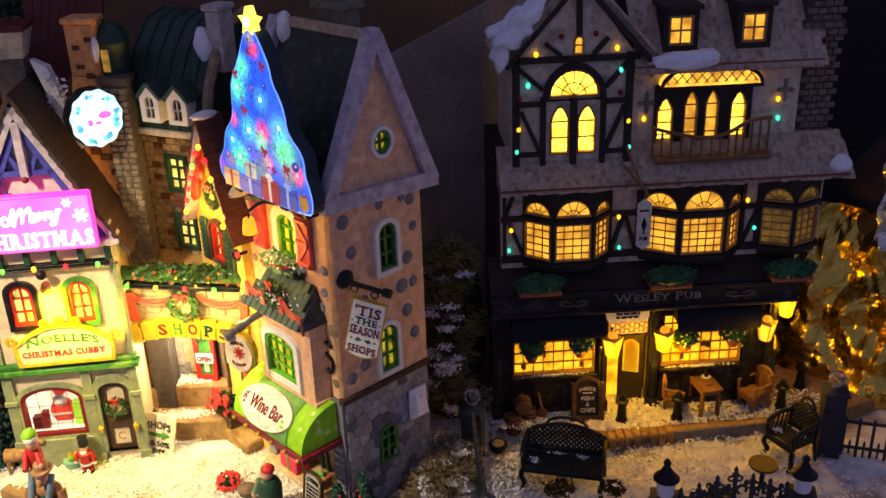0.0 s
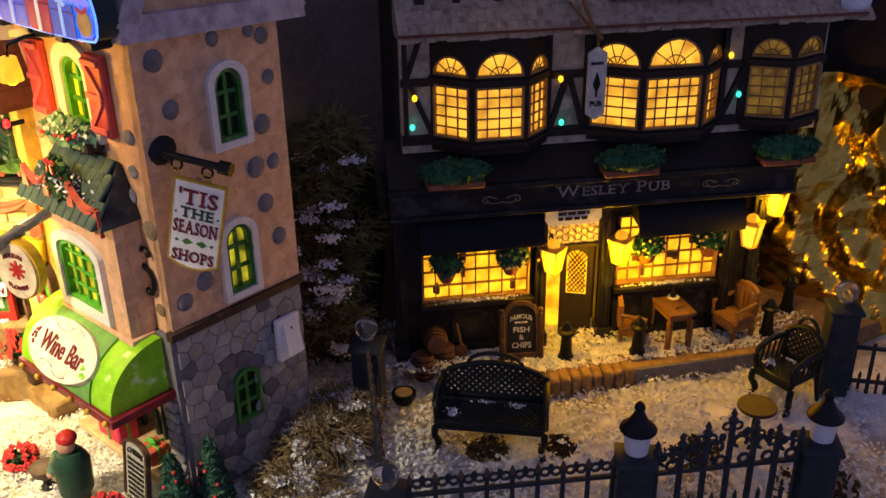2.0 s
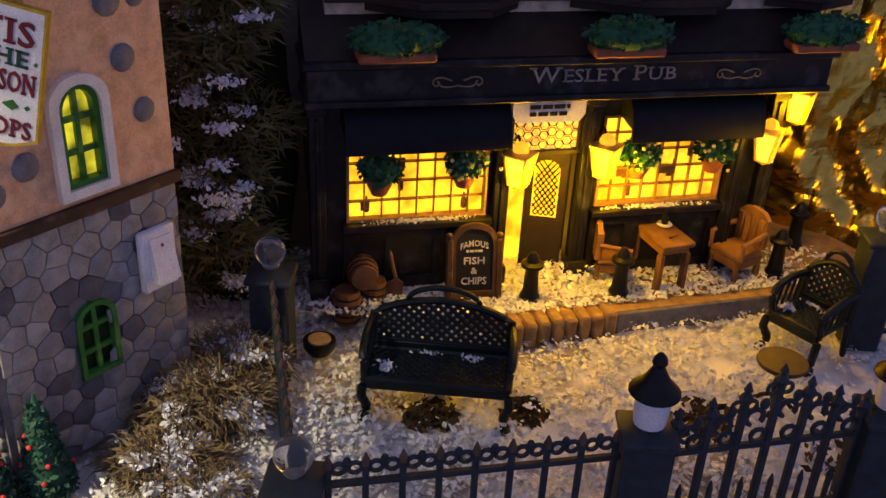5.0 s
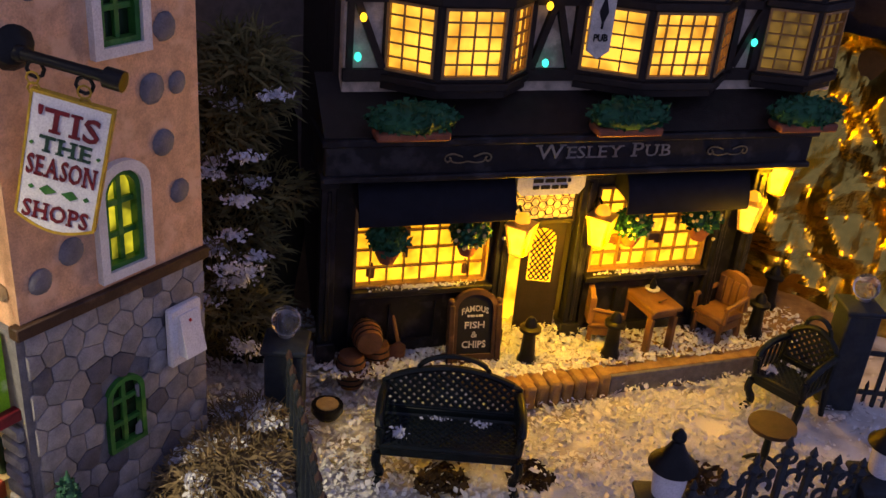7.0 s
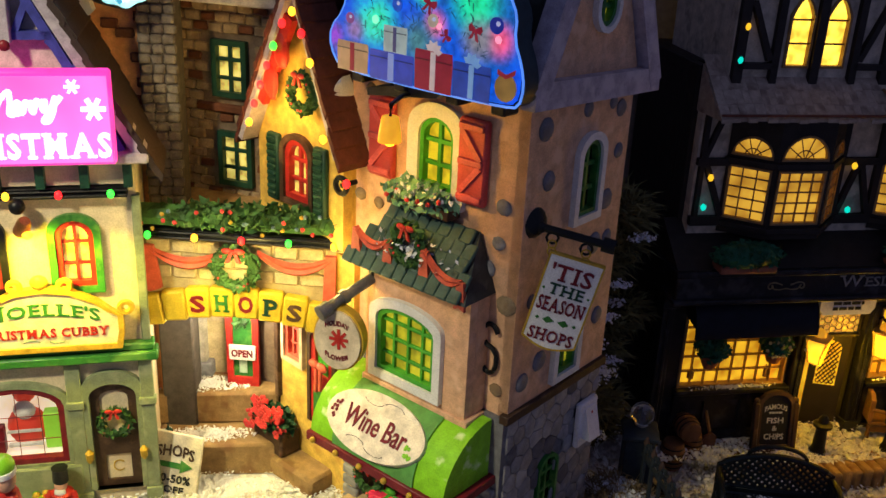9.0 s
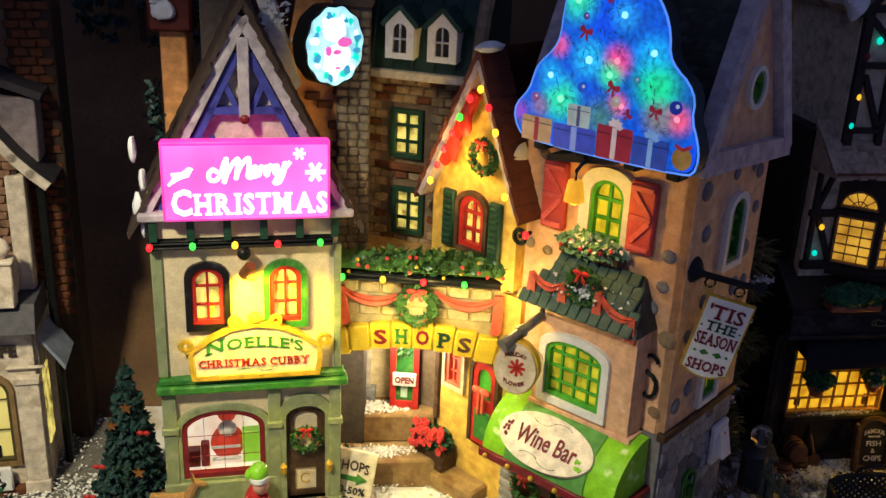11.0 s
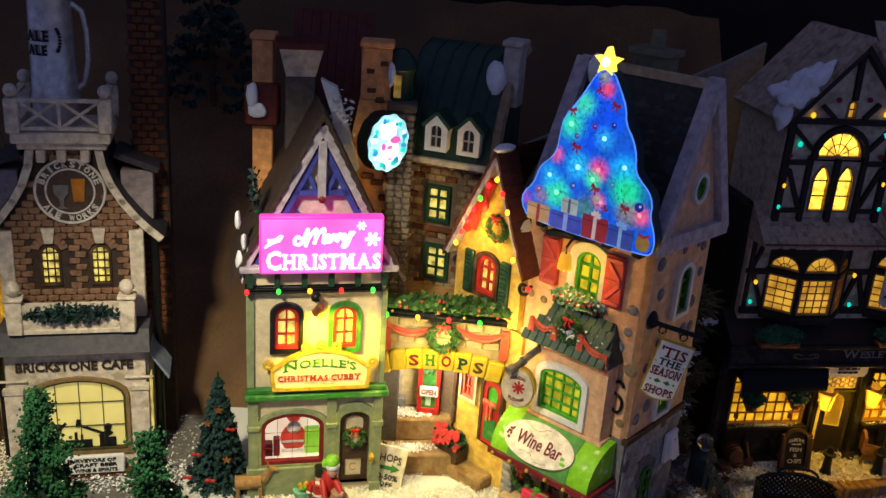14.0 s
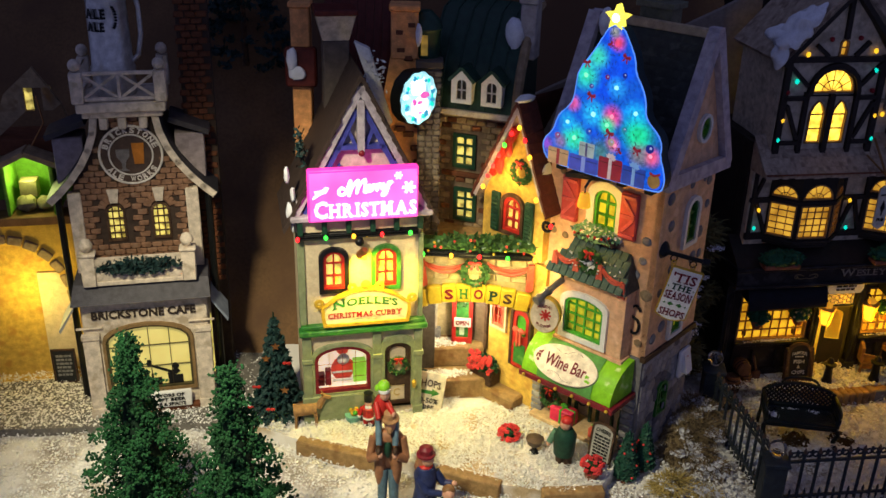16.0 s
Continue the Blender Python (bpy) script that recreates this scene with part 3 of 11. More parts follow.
tagged(solo("ground", sheet(-0.95, 0.75, 0.25, 1.15, 230, 120, near_sheet), GROUND, "", ""), "uneven table top strewn with artificial snow", "ground", kind="structure")
far = G()
for a, b, c, d in ((-1.4, 1.2, -0.5, 0.26), (-1.4, -0.94, 0.26, 1.2), (0.74, 1.2, 0.26, 1.2), (-0.94, 0.74, 1.14, 1.2)):
    far.add([(a, c, 0.08), (b, c, 0.08), (b, d, 0.08), (a, d, 0.08)], [[0, 1, 2, 3]])
solo("floor", far, GROUND, "snow-covered display table running on into the dark", "table", kind="structure")
solo("wall_back", G().box(-1.4, 1.2, 1.15, 1.2, 0.05, 0.95), BACKWALL, "dim grey board wall behind the village", "wall", kind="structure")
hill = sheet(-0.9, 0.1, 0.80, 1.12, 60, 30, lambda x, y: 0.085 + max(0.0, (y - 0.80)) * 1.25 + 0.012 * lump(x, y, 14) + 0.004 * lump(x, y, 60))
solo("hillside", hill, HILL, "brown painted slope rising behind the houses", "hillside", kind="structure")

solo("backing_board", G().slab([(-0.16, 0.09), (0.072, 0.09), (0.072, 0.49), (0.0346, 0.468), (-0.0405, 0.430), (-0.16, 0.37)], [], 0.86, 0.868), mat("grey_backing", (0.24, 0.205, 0.18), 0.75, scale=14, fine=260, bump=0.1), "plain grey board standing between the houses", "board")
# raised courtyard of the shops and terrace of the pub
court = [(-0.43, 0.662), (-0.375, 0.636), (-0.30, 0.612), (-0.245, 0.596), (-0.19, 0.574), (-0.13, 0.56), (-0.102, 0.572), (-0.088, 0.594), (-0.075, 0.618), (-0.04, 0.66), (-0.04, 0.82), (-0.43, 0.82)]


def plate(loop, z0, z1, material, label, name="pavement"):
    g = G()
    g.slab(loop, [], -z1, -z0)
    g.v = [(x, z, -y) for x, y, z in g.v]
    return solo(name, g, material, label, "pavement", kind="structure")


plate(court, 0.07, 0.103, mat("snowy_sandstone", (0.48, 0.37, 0.22), 0.8, scale=35, fine=600, bump=0.6, stain=(0.76, 0.74, 0.69), amount=0.75), "raised tan courtyard slab with a worn rounded edge")
plate([(0.150, 0.728), (0.345, 0.762), (0.42, 0.80), (0.42, 0.90), (0.02, 0.86), (0.03, 0.79), (0.1, 0.775)], 0.07, 0.1005, SANDSTONE, "low stone terrace before the pub, dusted with snow")
plate([(-0.70, 0.648), (-0.40, 0.672), (-0.41, 0.80), (-0.70, 0.80)], 0.07, 0.098, PAVING, "grey pavement before the cafe with a low kerb")

# ---- the christmas cubby shop ----
cubby = thing("toy_shop", "narrow cream and sage toy shop with blue timbered gable", "miniature house", -0.318, 0.675, 0.103, 11.5)
shop_open = arch(-0.021, 0.050, 0.1345, 0.1815, 0.012)
door_open = arch(0.0315, 0.0255, 0.1125, 0.182, 0.008)
part("lower_wall", G().slab(rect(-0.056, 0.0525, 0.103, 0.202), [shop_open, door_open], 0.0, 0.006), CREAM, cubby)
g = G()
for x0, x1 in ((-0.058, -0.0495), (0.0075, 0.0155), (0.047, 0.0545)):
    g.box(x0, x1, -0.004, 0.0, 0.103, 0.196).box(x0 - 0.001, x1 + 0.001, -0.0055, 0.0, 0.168, 0.1725).box(x0 - 0.001, x1 + 0.001, -0.0055, 0.0, 0.103, 0.112)
part("pilasters", g, SAGE, cubby, "sage green pilasters with caps")
part("shop_arch", G().slab(grow(shop_open, 0.005), [grow(shop_open, 0.0012)], -0.003, 0.001), SAGE, cubby)
part("door_arch", G().slab(arch(0.0315, 0.034, 0.1125, 0.190, 0.012), [door_open], -0.0035, 0.001), SAGE, cubby)
part("plinth", G().box(-0.0595, 0.012, -0.005, 0.003, 0.103, 0.1315, 0.001), SAGE, cubby)
part("side_walls", G().box(-0.057, -0.053, 0.006, 0.075, 0.103, 0.312).box(0.049, 0.053, 0.006, 0.075, 0.103, 0.312).box(-0.057, 0.053, 0.073, 0.078, 0.103, 0.312), CREAM, cubby)
part("cornice", G().box(-0.0605, 0.0585, -0.008, 0.004, 0.1975, 0.2030, 0.001).box(-0.0585, 0.0565, -0.0055, 0.004, 0.2030, 0.2075, 0.001), GREEN, cubby, "glossy green cornice")
w1, w2 = arch(-0.027, 0.0185, 0.2425, 0.279, 0.008), arch(0.0200, 0.0185, 0.2425, 0.279, 0.008)
part("upper_wall", G().slab(rect(-0.056, 0.0525, 0.2075, 0.300), [w1, w2], 0.0, 0.006), CREAM, cubby)
part("corner_strip", G().box(-0.059, -0.0525, -0.002, 0.004, 0.2075, 0.292).box(0.050, 0.0545, -0.002, 0.004, 0.2075, 0.292), SAGE, cubby)
window(cubby, w1, 0.0, RED, LITPALE, 2, 3, 0.0025, 0.0016, NAVY, 0.0042, label="red arched window in a dark frame, lit")
window(cubby, w2, 0.0, RED, LITPALE, 2, 3, 0.0025, 0.0016, GREEN, 0.0042, label="orange-red arched window in a green frame, lit")
# shop window with its display
sw = part("shop_window", G().slab(grow(shop_open, 0.001), [grow(shop_open, -0.0022)], -0.002, 0.003), MAROON, cubby, "wide arched shop window, red frame")
g = G()
for i in range(1, 4):
    x = -0.046 + 0.05 * i / 4
    g.box(x - 0.0002, x + 0.0002, 0.001, 0.0015, 0.1345, 0.180, 0.0001)
for z in (0.1475, 0.1625):
    g.box(-0.046, 0.004, 0.001, 0.0015, z - 0.0002, z + 0.0002, 0.0001)
part("glazing_bars", g, MAROON, sw)
part("display_box", G().box(-0.048, 0.006, 0.026, 0.028, 0.130, 0.186).box(-0.048, 0.006, 0.003, 0.027, 0.130, 0.133).box(-0.0495, -0.0475, 0.003, 0.027, 0.13, 0.186).box(0.0055, 0.0075, 0.003, 0.027, 0.13, 0.186), glow("display_film", (1.0, 0.88, 0.66), 1.15, (1.0, 0.80, 0.52), lo=0.8), sw, "pale lit display")
part("red_display_shape", G().ball((-0.019, 0.018, 0.147), (0.0115, 0.006, 0.013), 12, 8).ball((-0.019, 0.017, 0.1695), (0.0065, 0.005, 0.0065), 10, 7), glow("red_display_film", (0.8, 0.06, 0.03), 0.5, lo=0.8), sw)
part("white_display_band", G().box(-0.0295, -0.0105, 0.0105, 0.013, 0.137, 0.1395).ball((-0.019, 0.0125, 0.1605), (0.0062, 0.003, 0.0062), 8, 6).box(-0.0295, -0.0105, 0.011, 0.0125, 0.146, 0.148), WHITE, sw)
part("green_display_parcel", G().box(-0.0095, 0.003, 0.012, 0.02, 0.134, 0.157), glow("green_display_film", (0.35, 0.8, 0.05), 0.5, lo=0.7), sw)
part("red_display_parcel", G().box(-0.045, -0.037, 0.010, 0.018, 0.134, 0.146).box(-0.0365, -0.031, 0.010, 0.016, 0.134, 0.151), MAROON, sw)
# door
dr = part("door", G().slab(arch(0.0315, 0.0255, 0.1125, 0.182, 0.008), [arch(0.0315, 0.0155, 0.146, 0.176, 0.005), rect(0.0245, 0.0385, 0.1165, 0.1335)], 0.0005, 0.004), BROWN, cubby, "dark brown panelled door with a wreath")
part("door_panel", G().slab(arch(0.0315, 0.0165, 0.1455, 0.1765, 0.005), [], 0.002, 0.005).slab(rect(0.024, 0.039, 0.116, 0.134), [], 0.002, 0.005), CREAM, dr)
part("panel_scroll", G().ring((0.0315, 0.0016, 0.125), 0.0032, 0.0004, 12, 5, 1.1, 40, 320), GOLDP, dr)
wreath(cubby, (0.0315, -0.003, 0.157), 0.0078)
for x in (0.0165, 0.0465):
    part("brass_lantern", G().lathe(x, -0.006, [(0.0008, 0.133), (0.002, 0.135), (0.0024, 0.1395), (0.0006, 0.142)], 8), GOLDP, cubby)
# name board
sb = [(-0.036, 0.2095), (0.038, 0.2095), (0.0395, 0.2175), (0.0395, 0.2265), (0.034, 0.2295), (0.028, 0.2345), (0.015, 0.2405), (0.001, 0.2425), (-0.013, 0.2405), (-0.026, 0.2345), (-0.032, 0.2295), (-0.0375, 0.2265), (-0.0375, 0.2175)]
nb = part("name_board", G().slab(sb, [], -0.0075, -0.004), mat("ivory_sign_paint", (0.72, 0.62, 0.42), 0.5), cubby, "ivory name board with ochre scrolled frame")
part("board_frame", G().slab(grow(sb, 0.0024), [grow(sb, -0.0005)], -0.009, -0.004), GOLDP, nb)
g = G()
for s in (-1, 1):
    g.ring((0.001 + s * 0.0125, -0.0075, 0.2455), 0.0028, 0.0017, 12, 6)
    g.ring((0.001 + s * 0.0425, -0.0065, 0.2305), 0.003, 0.0018, 12, 6)
g.ball((0.001, -0.0075, 0.2475), (0.0048, 0.003, 0.0042), 10, 7)
part("scrolls", g, GOLDP, nb)
text("lettering", "NOELLE'S", GREEN, nb, 0.0, 0.2297, 0.060, 0.0085, -0.0076, warp=lambda a: 0.0026 - 0.018 * a * a, weight=0.02, serif=True, initial=1.2)
text("lettering", "CHRISTMAS CUBBY", RED, nb, 0.0, 0.2180, 0.068, 0.0054, -0.0076, weight=0.02, serif=True)
part("sign_flourish", G().ring((-0.006, -0.0076, 0.2125), 0.004, 0.0003, 10, 4, 0.3, 0, 180).ring((0.007, -0.0076, 0.2130), 0.004, 0.0003, 10, 4, 0.3, 180, 360), GREEN, nb)
# spotlight over the board
sl = part("spotlight", G().lathe(0, 0, [(0.0036, -0.0068), (0.0042, -0.006), (0.0036, 0.002), (0.0026, 0.004)], 12), COPPER, cubby, "copper cone spotlight on a black socket")
sl.matrix_basis = pose(-0.0020, -0.012, 0.2815 - 0.103, 32, 24, 0) @ Matrix.Translation((0, 0, 0.103))
part("socket", G().ball((-0.0045, -0.0095, 0.2905), (0.0042, 0.0042, 0.0042), 10, 7), BLACK, cubby)
part("spot_bulb", G().ball((-0.0005, -0.0135, 0.2765), (0.0026, 0.0026, 0.0022), 8, 6), BULB["yellow"], cubby)
# light strip and eaves
part("light_strip", G().box(-0.060, 0.049, -0.006, 0.002, 0.2925, 0.2985).cyl((-0.06, -0.007, 0.2942), (0.049, -0.007, 0.2942), 0.0006, n=5).cyl((-0.06, -0.007, 0.2968), (0.049, -0.007, 0.2968), 0.0006, n=5), BLACK, cubby)
for x, c in ((-0.0585, "red"), (-0.034, "green"), (-0.0095, "yellow"), (0.0156, "red"), (0.041, "green")):
    bulb(cubby, (x, -0.0085, 0.2955), c, 0.0019)
g, g2 = G(), G()
for i in range(6):
    x = -0.056 + i * 0.0212
    g.slab([(x - 0.0022, 0.299), (x + 0.0022, 0.299), (x + 0.0022, 0.3125), (x - 0.0022, 0.3125)], [], -0.009, 0.003)
part("eave_brackets", g, DKGREEN, cubby)
part("eave_band", G().box(-0.056, 0.0525, -0.004, 0.006, 0.299, 0.3125), CREAM, cubby)
part("eave_beam", G().box(-0.064, 0.061, -0.011, 0.006, 0.3115, 0.3165, 0.001), MAUVE, cubby)
apex = (-0.0015, 0.432)
gl, gr = (-0.0635, 0.3125), (0.0605, 0.3125)
part("gable_panel", G().slab([(-0.058, 0.3165), (0.055, 0.3165), (apex[0], 0.423)], [], 0.003, 0.007), mat("pale_gable_plaster", (0.50, 0.42, 0.40), 0.7), cubby)
g = G()


def strip(g, a, b, w, y0, y1):
    d = Vector((b[0] - a[0], b[1] - a[1])).normalized()
    n = Vector((-d.y, d.x)) * w / 2
    return g.slab([(a[0] + n.x, a[1] + n.y), (a[0] - n.x, a[1] - n.y), (b[0] - n.x, b[1] - n.y), (b[0] + n.x, b[1] + n.y)], [], y0, y1)


strip(g, (-0.060, 0.3165), (apex[0], 0.427), 0.0075, -0.006, 0.003)
strip(g, (0.057, 0.3165), (apex[0], 0.427), 0.0075, -0.006, 0.003)
part("barge_boards", g, MAUVE, cubby)
g = G()
strip(g, (-0.0505, 0.3165), (apex[0] - 0.003, 0.407), 0.0045, -0.0035, 0.003)
strip(g, (0.0475, 0.3165), (apex[0] + 0.003, 0.407), 0.0045, -0.0035, 0.003)
strip(g, (-0.0225, 0.3745), (0.0195, 0.3745), 0.004, -0.0035, 0.003)
strip(g, (-0.013, 0.392), (-0.006, 0.376), 0.0032, -0.003, 0.003)
strip(g, (0.010, 0.392), (0.003, 0.376), 0.0032, -0.003, 0.003)
for s in (-1, 1):
    c = (apex[0] + s * 0.0235, -0.001, 0.356)
    g.ring(c, 0.0055, 0.0017, 10, 6, 1.0, 200 if s > 0 else -20 - 90, 340 if s > 0 else -20 + 60)
    strip(g, (apex[0] + s * 0.030, 0.3605), (apex[0] + s * 0.025, 0.3405), 0.003, -0.003, 0.003)
    strip(g, (apex[0] + s * 0.0185, 0.3725), (apex[0] + s * 0.0255, 0.364), 0.003, -0.003, 0.003)
part("gable_timbers", g, BLUE, cubby, "blue curved gable timbers")
part("king_post", G().box(apex[0] - 0.0032, apex[0] + 0.0032, -0.007, 0.003, 0.371, 0.416), MAUVE, cubby)
part("post_knob", G().ball((apex[0], -0.0075, 0.3705), (0.0028, 0.002, 0.0028), 8, 6), MAROON, cubby)
# roof: two steep slopes of rough shingle courses
g = G()
for s, e in ((-1, -0.0685), (1, 0.0655)):
    n = 15
    for k in range(n):
        t0, t1 = k / n, (k + 1.25) / n
        xa, za = apex[0] + (e - apex[0]) * t0, 0.4385 + (0.3065 - 0.4385) * t0
        xb, zb = apex[0] + (e - apex[0]) * min(t1, 1.02), 0.4385 + (0.3065 - 0.4385) * min(t1, 1.02)
        y = -0.008 + random.uniform(-0.0012, 0.0012)
        g.slab([(xa, za), (xb + s * 0.0012, zb), (xb + s * 0.0002, zb - 0.004), (xa - s * 0.001, za - 0.005)], [], y, 0.082)
part("roof", g, BROWNROOF, cubby, "steep dark brown shingle roof")
g = G()
for (x, z, r) in ((-0.064, 0.318, 0.006), (-0.0605, 0.334, 0.0045), (-0.0648, 0.352, 0.005), (-0.0615, 0.305, 0.004)):
    g.ball((x, 0.0, z), (r * 0.5, r * 0.8, r * 1.5), 9, 7, 0.3)
part("snow_clumps", g, SNOWM, cubby)
part("roof_ivy", G().leaves((-0.052, 0.012, 0.372), (0.006, 0.014, 0.02), 160, 0.0022, 0.1), DARKFIR, cubby)
part("chimney", G().box(-0.026, -0.003, 0.055, 0.075, 0.38, 0.452, 0.001), mat("chimney_stone", (0.10, 0.08, 0.07), 0.8, bump=0.5), cubby)
part("chimney_flare", G().add([(-0.026, 0.055, 0.452), (-0.003, 0.055, 0.452), (-0.003, 0.075, 0.452), (-0.026, 0.075, 0.452), (-0.0315, 0.049, 0.474), (0.0025, 0.049, 0.474), (0.0025, 0.081, 0.474), (-0.0315, 0.081, 0.474)], [[0, 1, 5, 4], [1, 2, 6, 5], [2, 3, 7, 6], [3, 0, 4, 7], [4, 5, 6, 7], [0, 3, 2, 1]]), PUBWHITE, cubby, "pale flared chimney head")
part("chimney_cap", G().box(-0.033, 0.004, 0.047, 0.083, 0.474, 0.479, 0.001), REDROOF, cubby)
# the lit greeting sign
ms = thing("greeting_sign", "glowing magenta light box sign reading Merry Christmas", "lit sign", -0.318, 0.675, 0.313, 11.5)
part("box", G().box(-0.0490, 0.0462, -0.0165, -0.0085, 0.3130, 0.3600, 0.0012), glow("magenta_sign_edge", (1.0, 0.05, 0.45), 1.9, lo=0.8), ms)
part("face", G().box(-0.0475, 0.0447, -0.0172, -0.0166, 0.3145, 0.3575, 0.0002), MAGENTA, ms)
text("lettering", "CHRISTMAS", SIGNWHITE, ms, 0.0002, 0.3247, 0.0885, 0.0158, -0.0174, weight=0.03, serif=True, initial=1.22)


# the handwritten word, stroke by stroke, in hundredths of its height
HAND = [("script_letter", [(44, 60), (26, 50), (8, 68), (12, 92), (38, 96), (60, 70), (76, 28), (88, 6), (84, 50), (74, 108)]), ("script_letter", [(74, 108), (92, 62), (116, 26), (140, 6), (136, 46), (128, 92)]),
        ("script_letter", [(128, 92), (144, 48), (166, 18), (188, 4), (188, 44), (182, 80), (196, 86)]), ("script_letter", [(198, 70), (222, 58), (216, 40), (201, 54), (204, 80), (232, 78)]),
        ("script_letter", [(232, 78), (244, 40), (252, 50), (266, 42), (262, 66), (270, 78)]), ("script_letter", [(270, 78), (284, 36), (292, 46), (306, 38), (302, 62), (308, 72)]),
        ("script_letter", [(316, 34), (316, 62), (336, 62), (352, 26), (344, 70), (324, 108), (304, 110), (318, 88), (376, 20)])]
for nm, pts in HAND:
    g = G()
    g.tube([(-0.0235 + px * 0.0001244, 0, 0.3506 - pz * 0.000136) for px, pz in spline(pts)], 0.00135, 6)
    g.v = [(x, -0.0174 + y * 0.4, z) for x, y, z in g.v]
    part(nm, g, SIGNWHITE, ms)
g = G()
for x, z, r in ((0.0285, 0.3525, 0.0036), (0.0375, 0.3415, 0.0058)):
    for t in (0, 60, 120):
        strip(g, (x - r * math.cos(radians(t)), z - r * math.sin(radians(t))), (x + r * math.cos(radians(t)), z + r * math.sin(radians(t))), r * 0.4, -0.0179, -0.0173)
g.slab([(-0.0445, 0.3345), (-0.0425, 0.336), (-0.0385, 0.3385), (-0.0335, 0.340), (-0.031, 0.3445), (-0.0335, 0.3455), (-0.0375, 0.3425), (-0.0435, 0.342), (-0.0425, 0.339), (-0.0455, 0.3355)], [], -0.0179, -0.0173)
pieces("sign_ornament", g, SIGNWHITE, ms)

settle(cubby, 0.003, 0.0, 0.0032, 1.010)
settle(ms, 0.003, 0.0, 0.0036, 1.010)

# ---- the wine bar tower ----
TX, TY, TA = -0.0693, 0.6173, -42.0
tower = thing("wine_bar_house", "tall peach stucco house, stone base, steep dark roof", "miniature house", TX, TY, 0.103, TA)
D = 0.089
front_w = arch(-0.0525, 0.0215, 0.3150, 0.3490, 0.009)
bay_hole = rect(-0.079, -0.027, 0.215, 0.257)
part("front_wall", G().slab(rect(-0.112, -0.0002, 0.2085, 0.378), [front_w, bay_hole], 0.0, 0.006), PEACH, tower)
# the side wall turns the corner: built in its own plane
SIDE = Matrix(((0, 1, 0, 0), (1, 0, 0, 0), (0, 0, 1, 0), (0, 0, 0, 1)))  # swaps along and across


def side(g):
    """Takes faces drawn as (along the side, outwards negative, height) onto the tower's side."""
    g.v = [(-y, x, z) for x, y, z in g.v]
    return g


s1, s2, s3 = arch(0.0520, 0.0170, 0.3035, 0.3405, 0.0085), arch(0.0475, 0.0170, 0.2185, 0.2570, 0.0085), arch(0.0425, 0.0185, 0.1350, 0.1685, 0.008)
round_w = [(0.0525 + 0.0078 * math.cos(t * math.pi / 10), 0.4025 + 0.0088 * math.sin(t * math.pi / 10)) for t in range(20)]
part("side_wall", side(G().slab([(0.0, 0.2085), (D, 0.2085), (D, 0.372), (0.050, 0.470), (0.0, 0.372)], [s1, s2, round_w], 0.0, 0.006)), PEACH, tower)
part("side_base", side(G().slab(rect(0.0, D, 0.10, 0.2085), [s3], 0.0008, 0.006)), MORTAR, tower)
part("back_walls", G().box(-0.112, -0.006, D - 0.006, D, 0.10, 0.372).box(-0.112, -0.106, 0.006, D - 0.006, 0.10, 0.372), PEACH, tower)
part("string_course", side(G().box(-0.003, D + 0.0015, -0.0025, 0.003, 0.2060, 0.2112)), BROWN, tower)


def side_window(loop, cols, rows, surround, sw=0.0042, frame_mat=GREEN, pane=LITGREEN, fan=False, label=""):
    before = set(bpy.data.objects)
    w = window(tower, loop, 0.0, frame_mat, pane, cols, rows, 0.0018, 0.0022, surround, sw, fan=fan, label=label)
    for o in (w, *w.children):
        zb = 0.103
        for v in o.data.vertices:
            x, y, z = v.co
            v.co = (-y, x, z)
        o.data.flip_normals()
    return w


side_window(s1, 2, 3, WHITE, pane=DARKGLASS, label="green arched window with white surround")
side_window(s2, 2, 3, WHITE, label="green arched window with white surround, lit inside")
side_window(s3, 2, 3, None, frame_mat=GREEN, pane=DARKGLASS, label="small green window in the stone base")
side_window(round_w, 2, 2, WHITE, 0.0032, label="round green window with white rim")
# gable trim, roof
g = G()
pk = (0.0495, 0.4800)
strip(g, (-0.0025, 0.3690), (pk[0] - 0.001, pk[1] - 0.002), 0.0105, -0.006, 0.004)
strip(g, (0.1005, 0.3620), (pk[0] + 0.001, pk[1] - 0.002), 0.0105, -0.006, 0.004)
g.slab([(pk[0] - 0.0065, 0.469), (pk[0] + 0.0065, 0.469), (pk[0] + 0.004, 0.4835), (pk[0] - 0.004, 0.4835)], [], -0.0062, 0.004)
g.slab([(-0.0065, 0.3635), (0.1045, 0.3580), (0.1035, 0.3695), (-0.0055, 0.3755)], [], -0.0058, 0.002)
part("gable_trim", side(g), MAUVE, tower, "thick mauve-grey gable trim")
g = G()
strip(g, (-0.0025, 0.3690), (pk[0], pk[1]), 0.0105, 0.104, 0.116)
strip(g, (0.1005, 0.3620), (pk[0], pk[1]), 0.0105, 0.104, 0.116)
part("far_gable", side(g), MAUVE, tower)
g = G()
n = 16
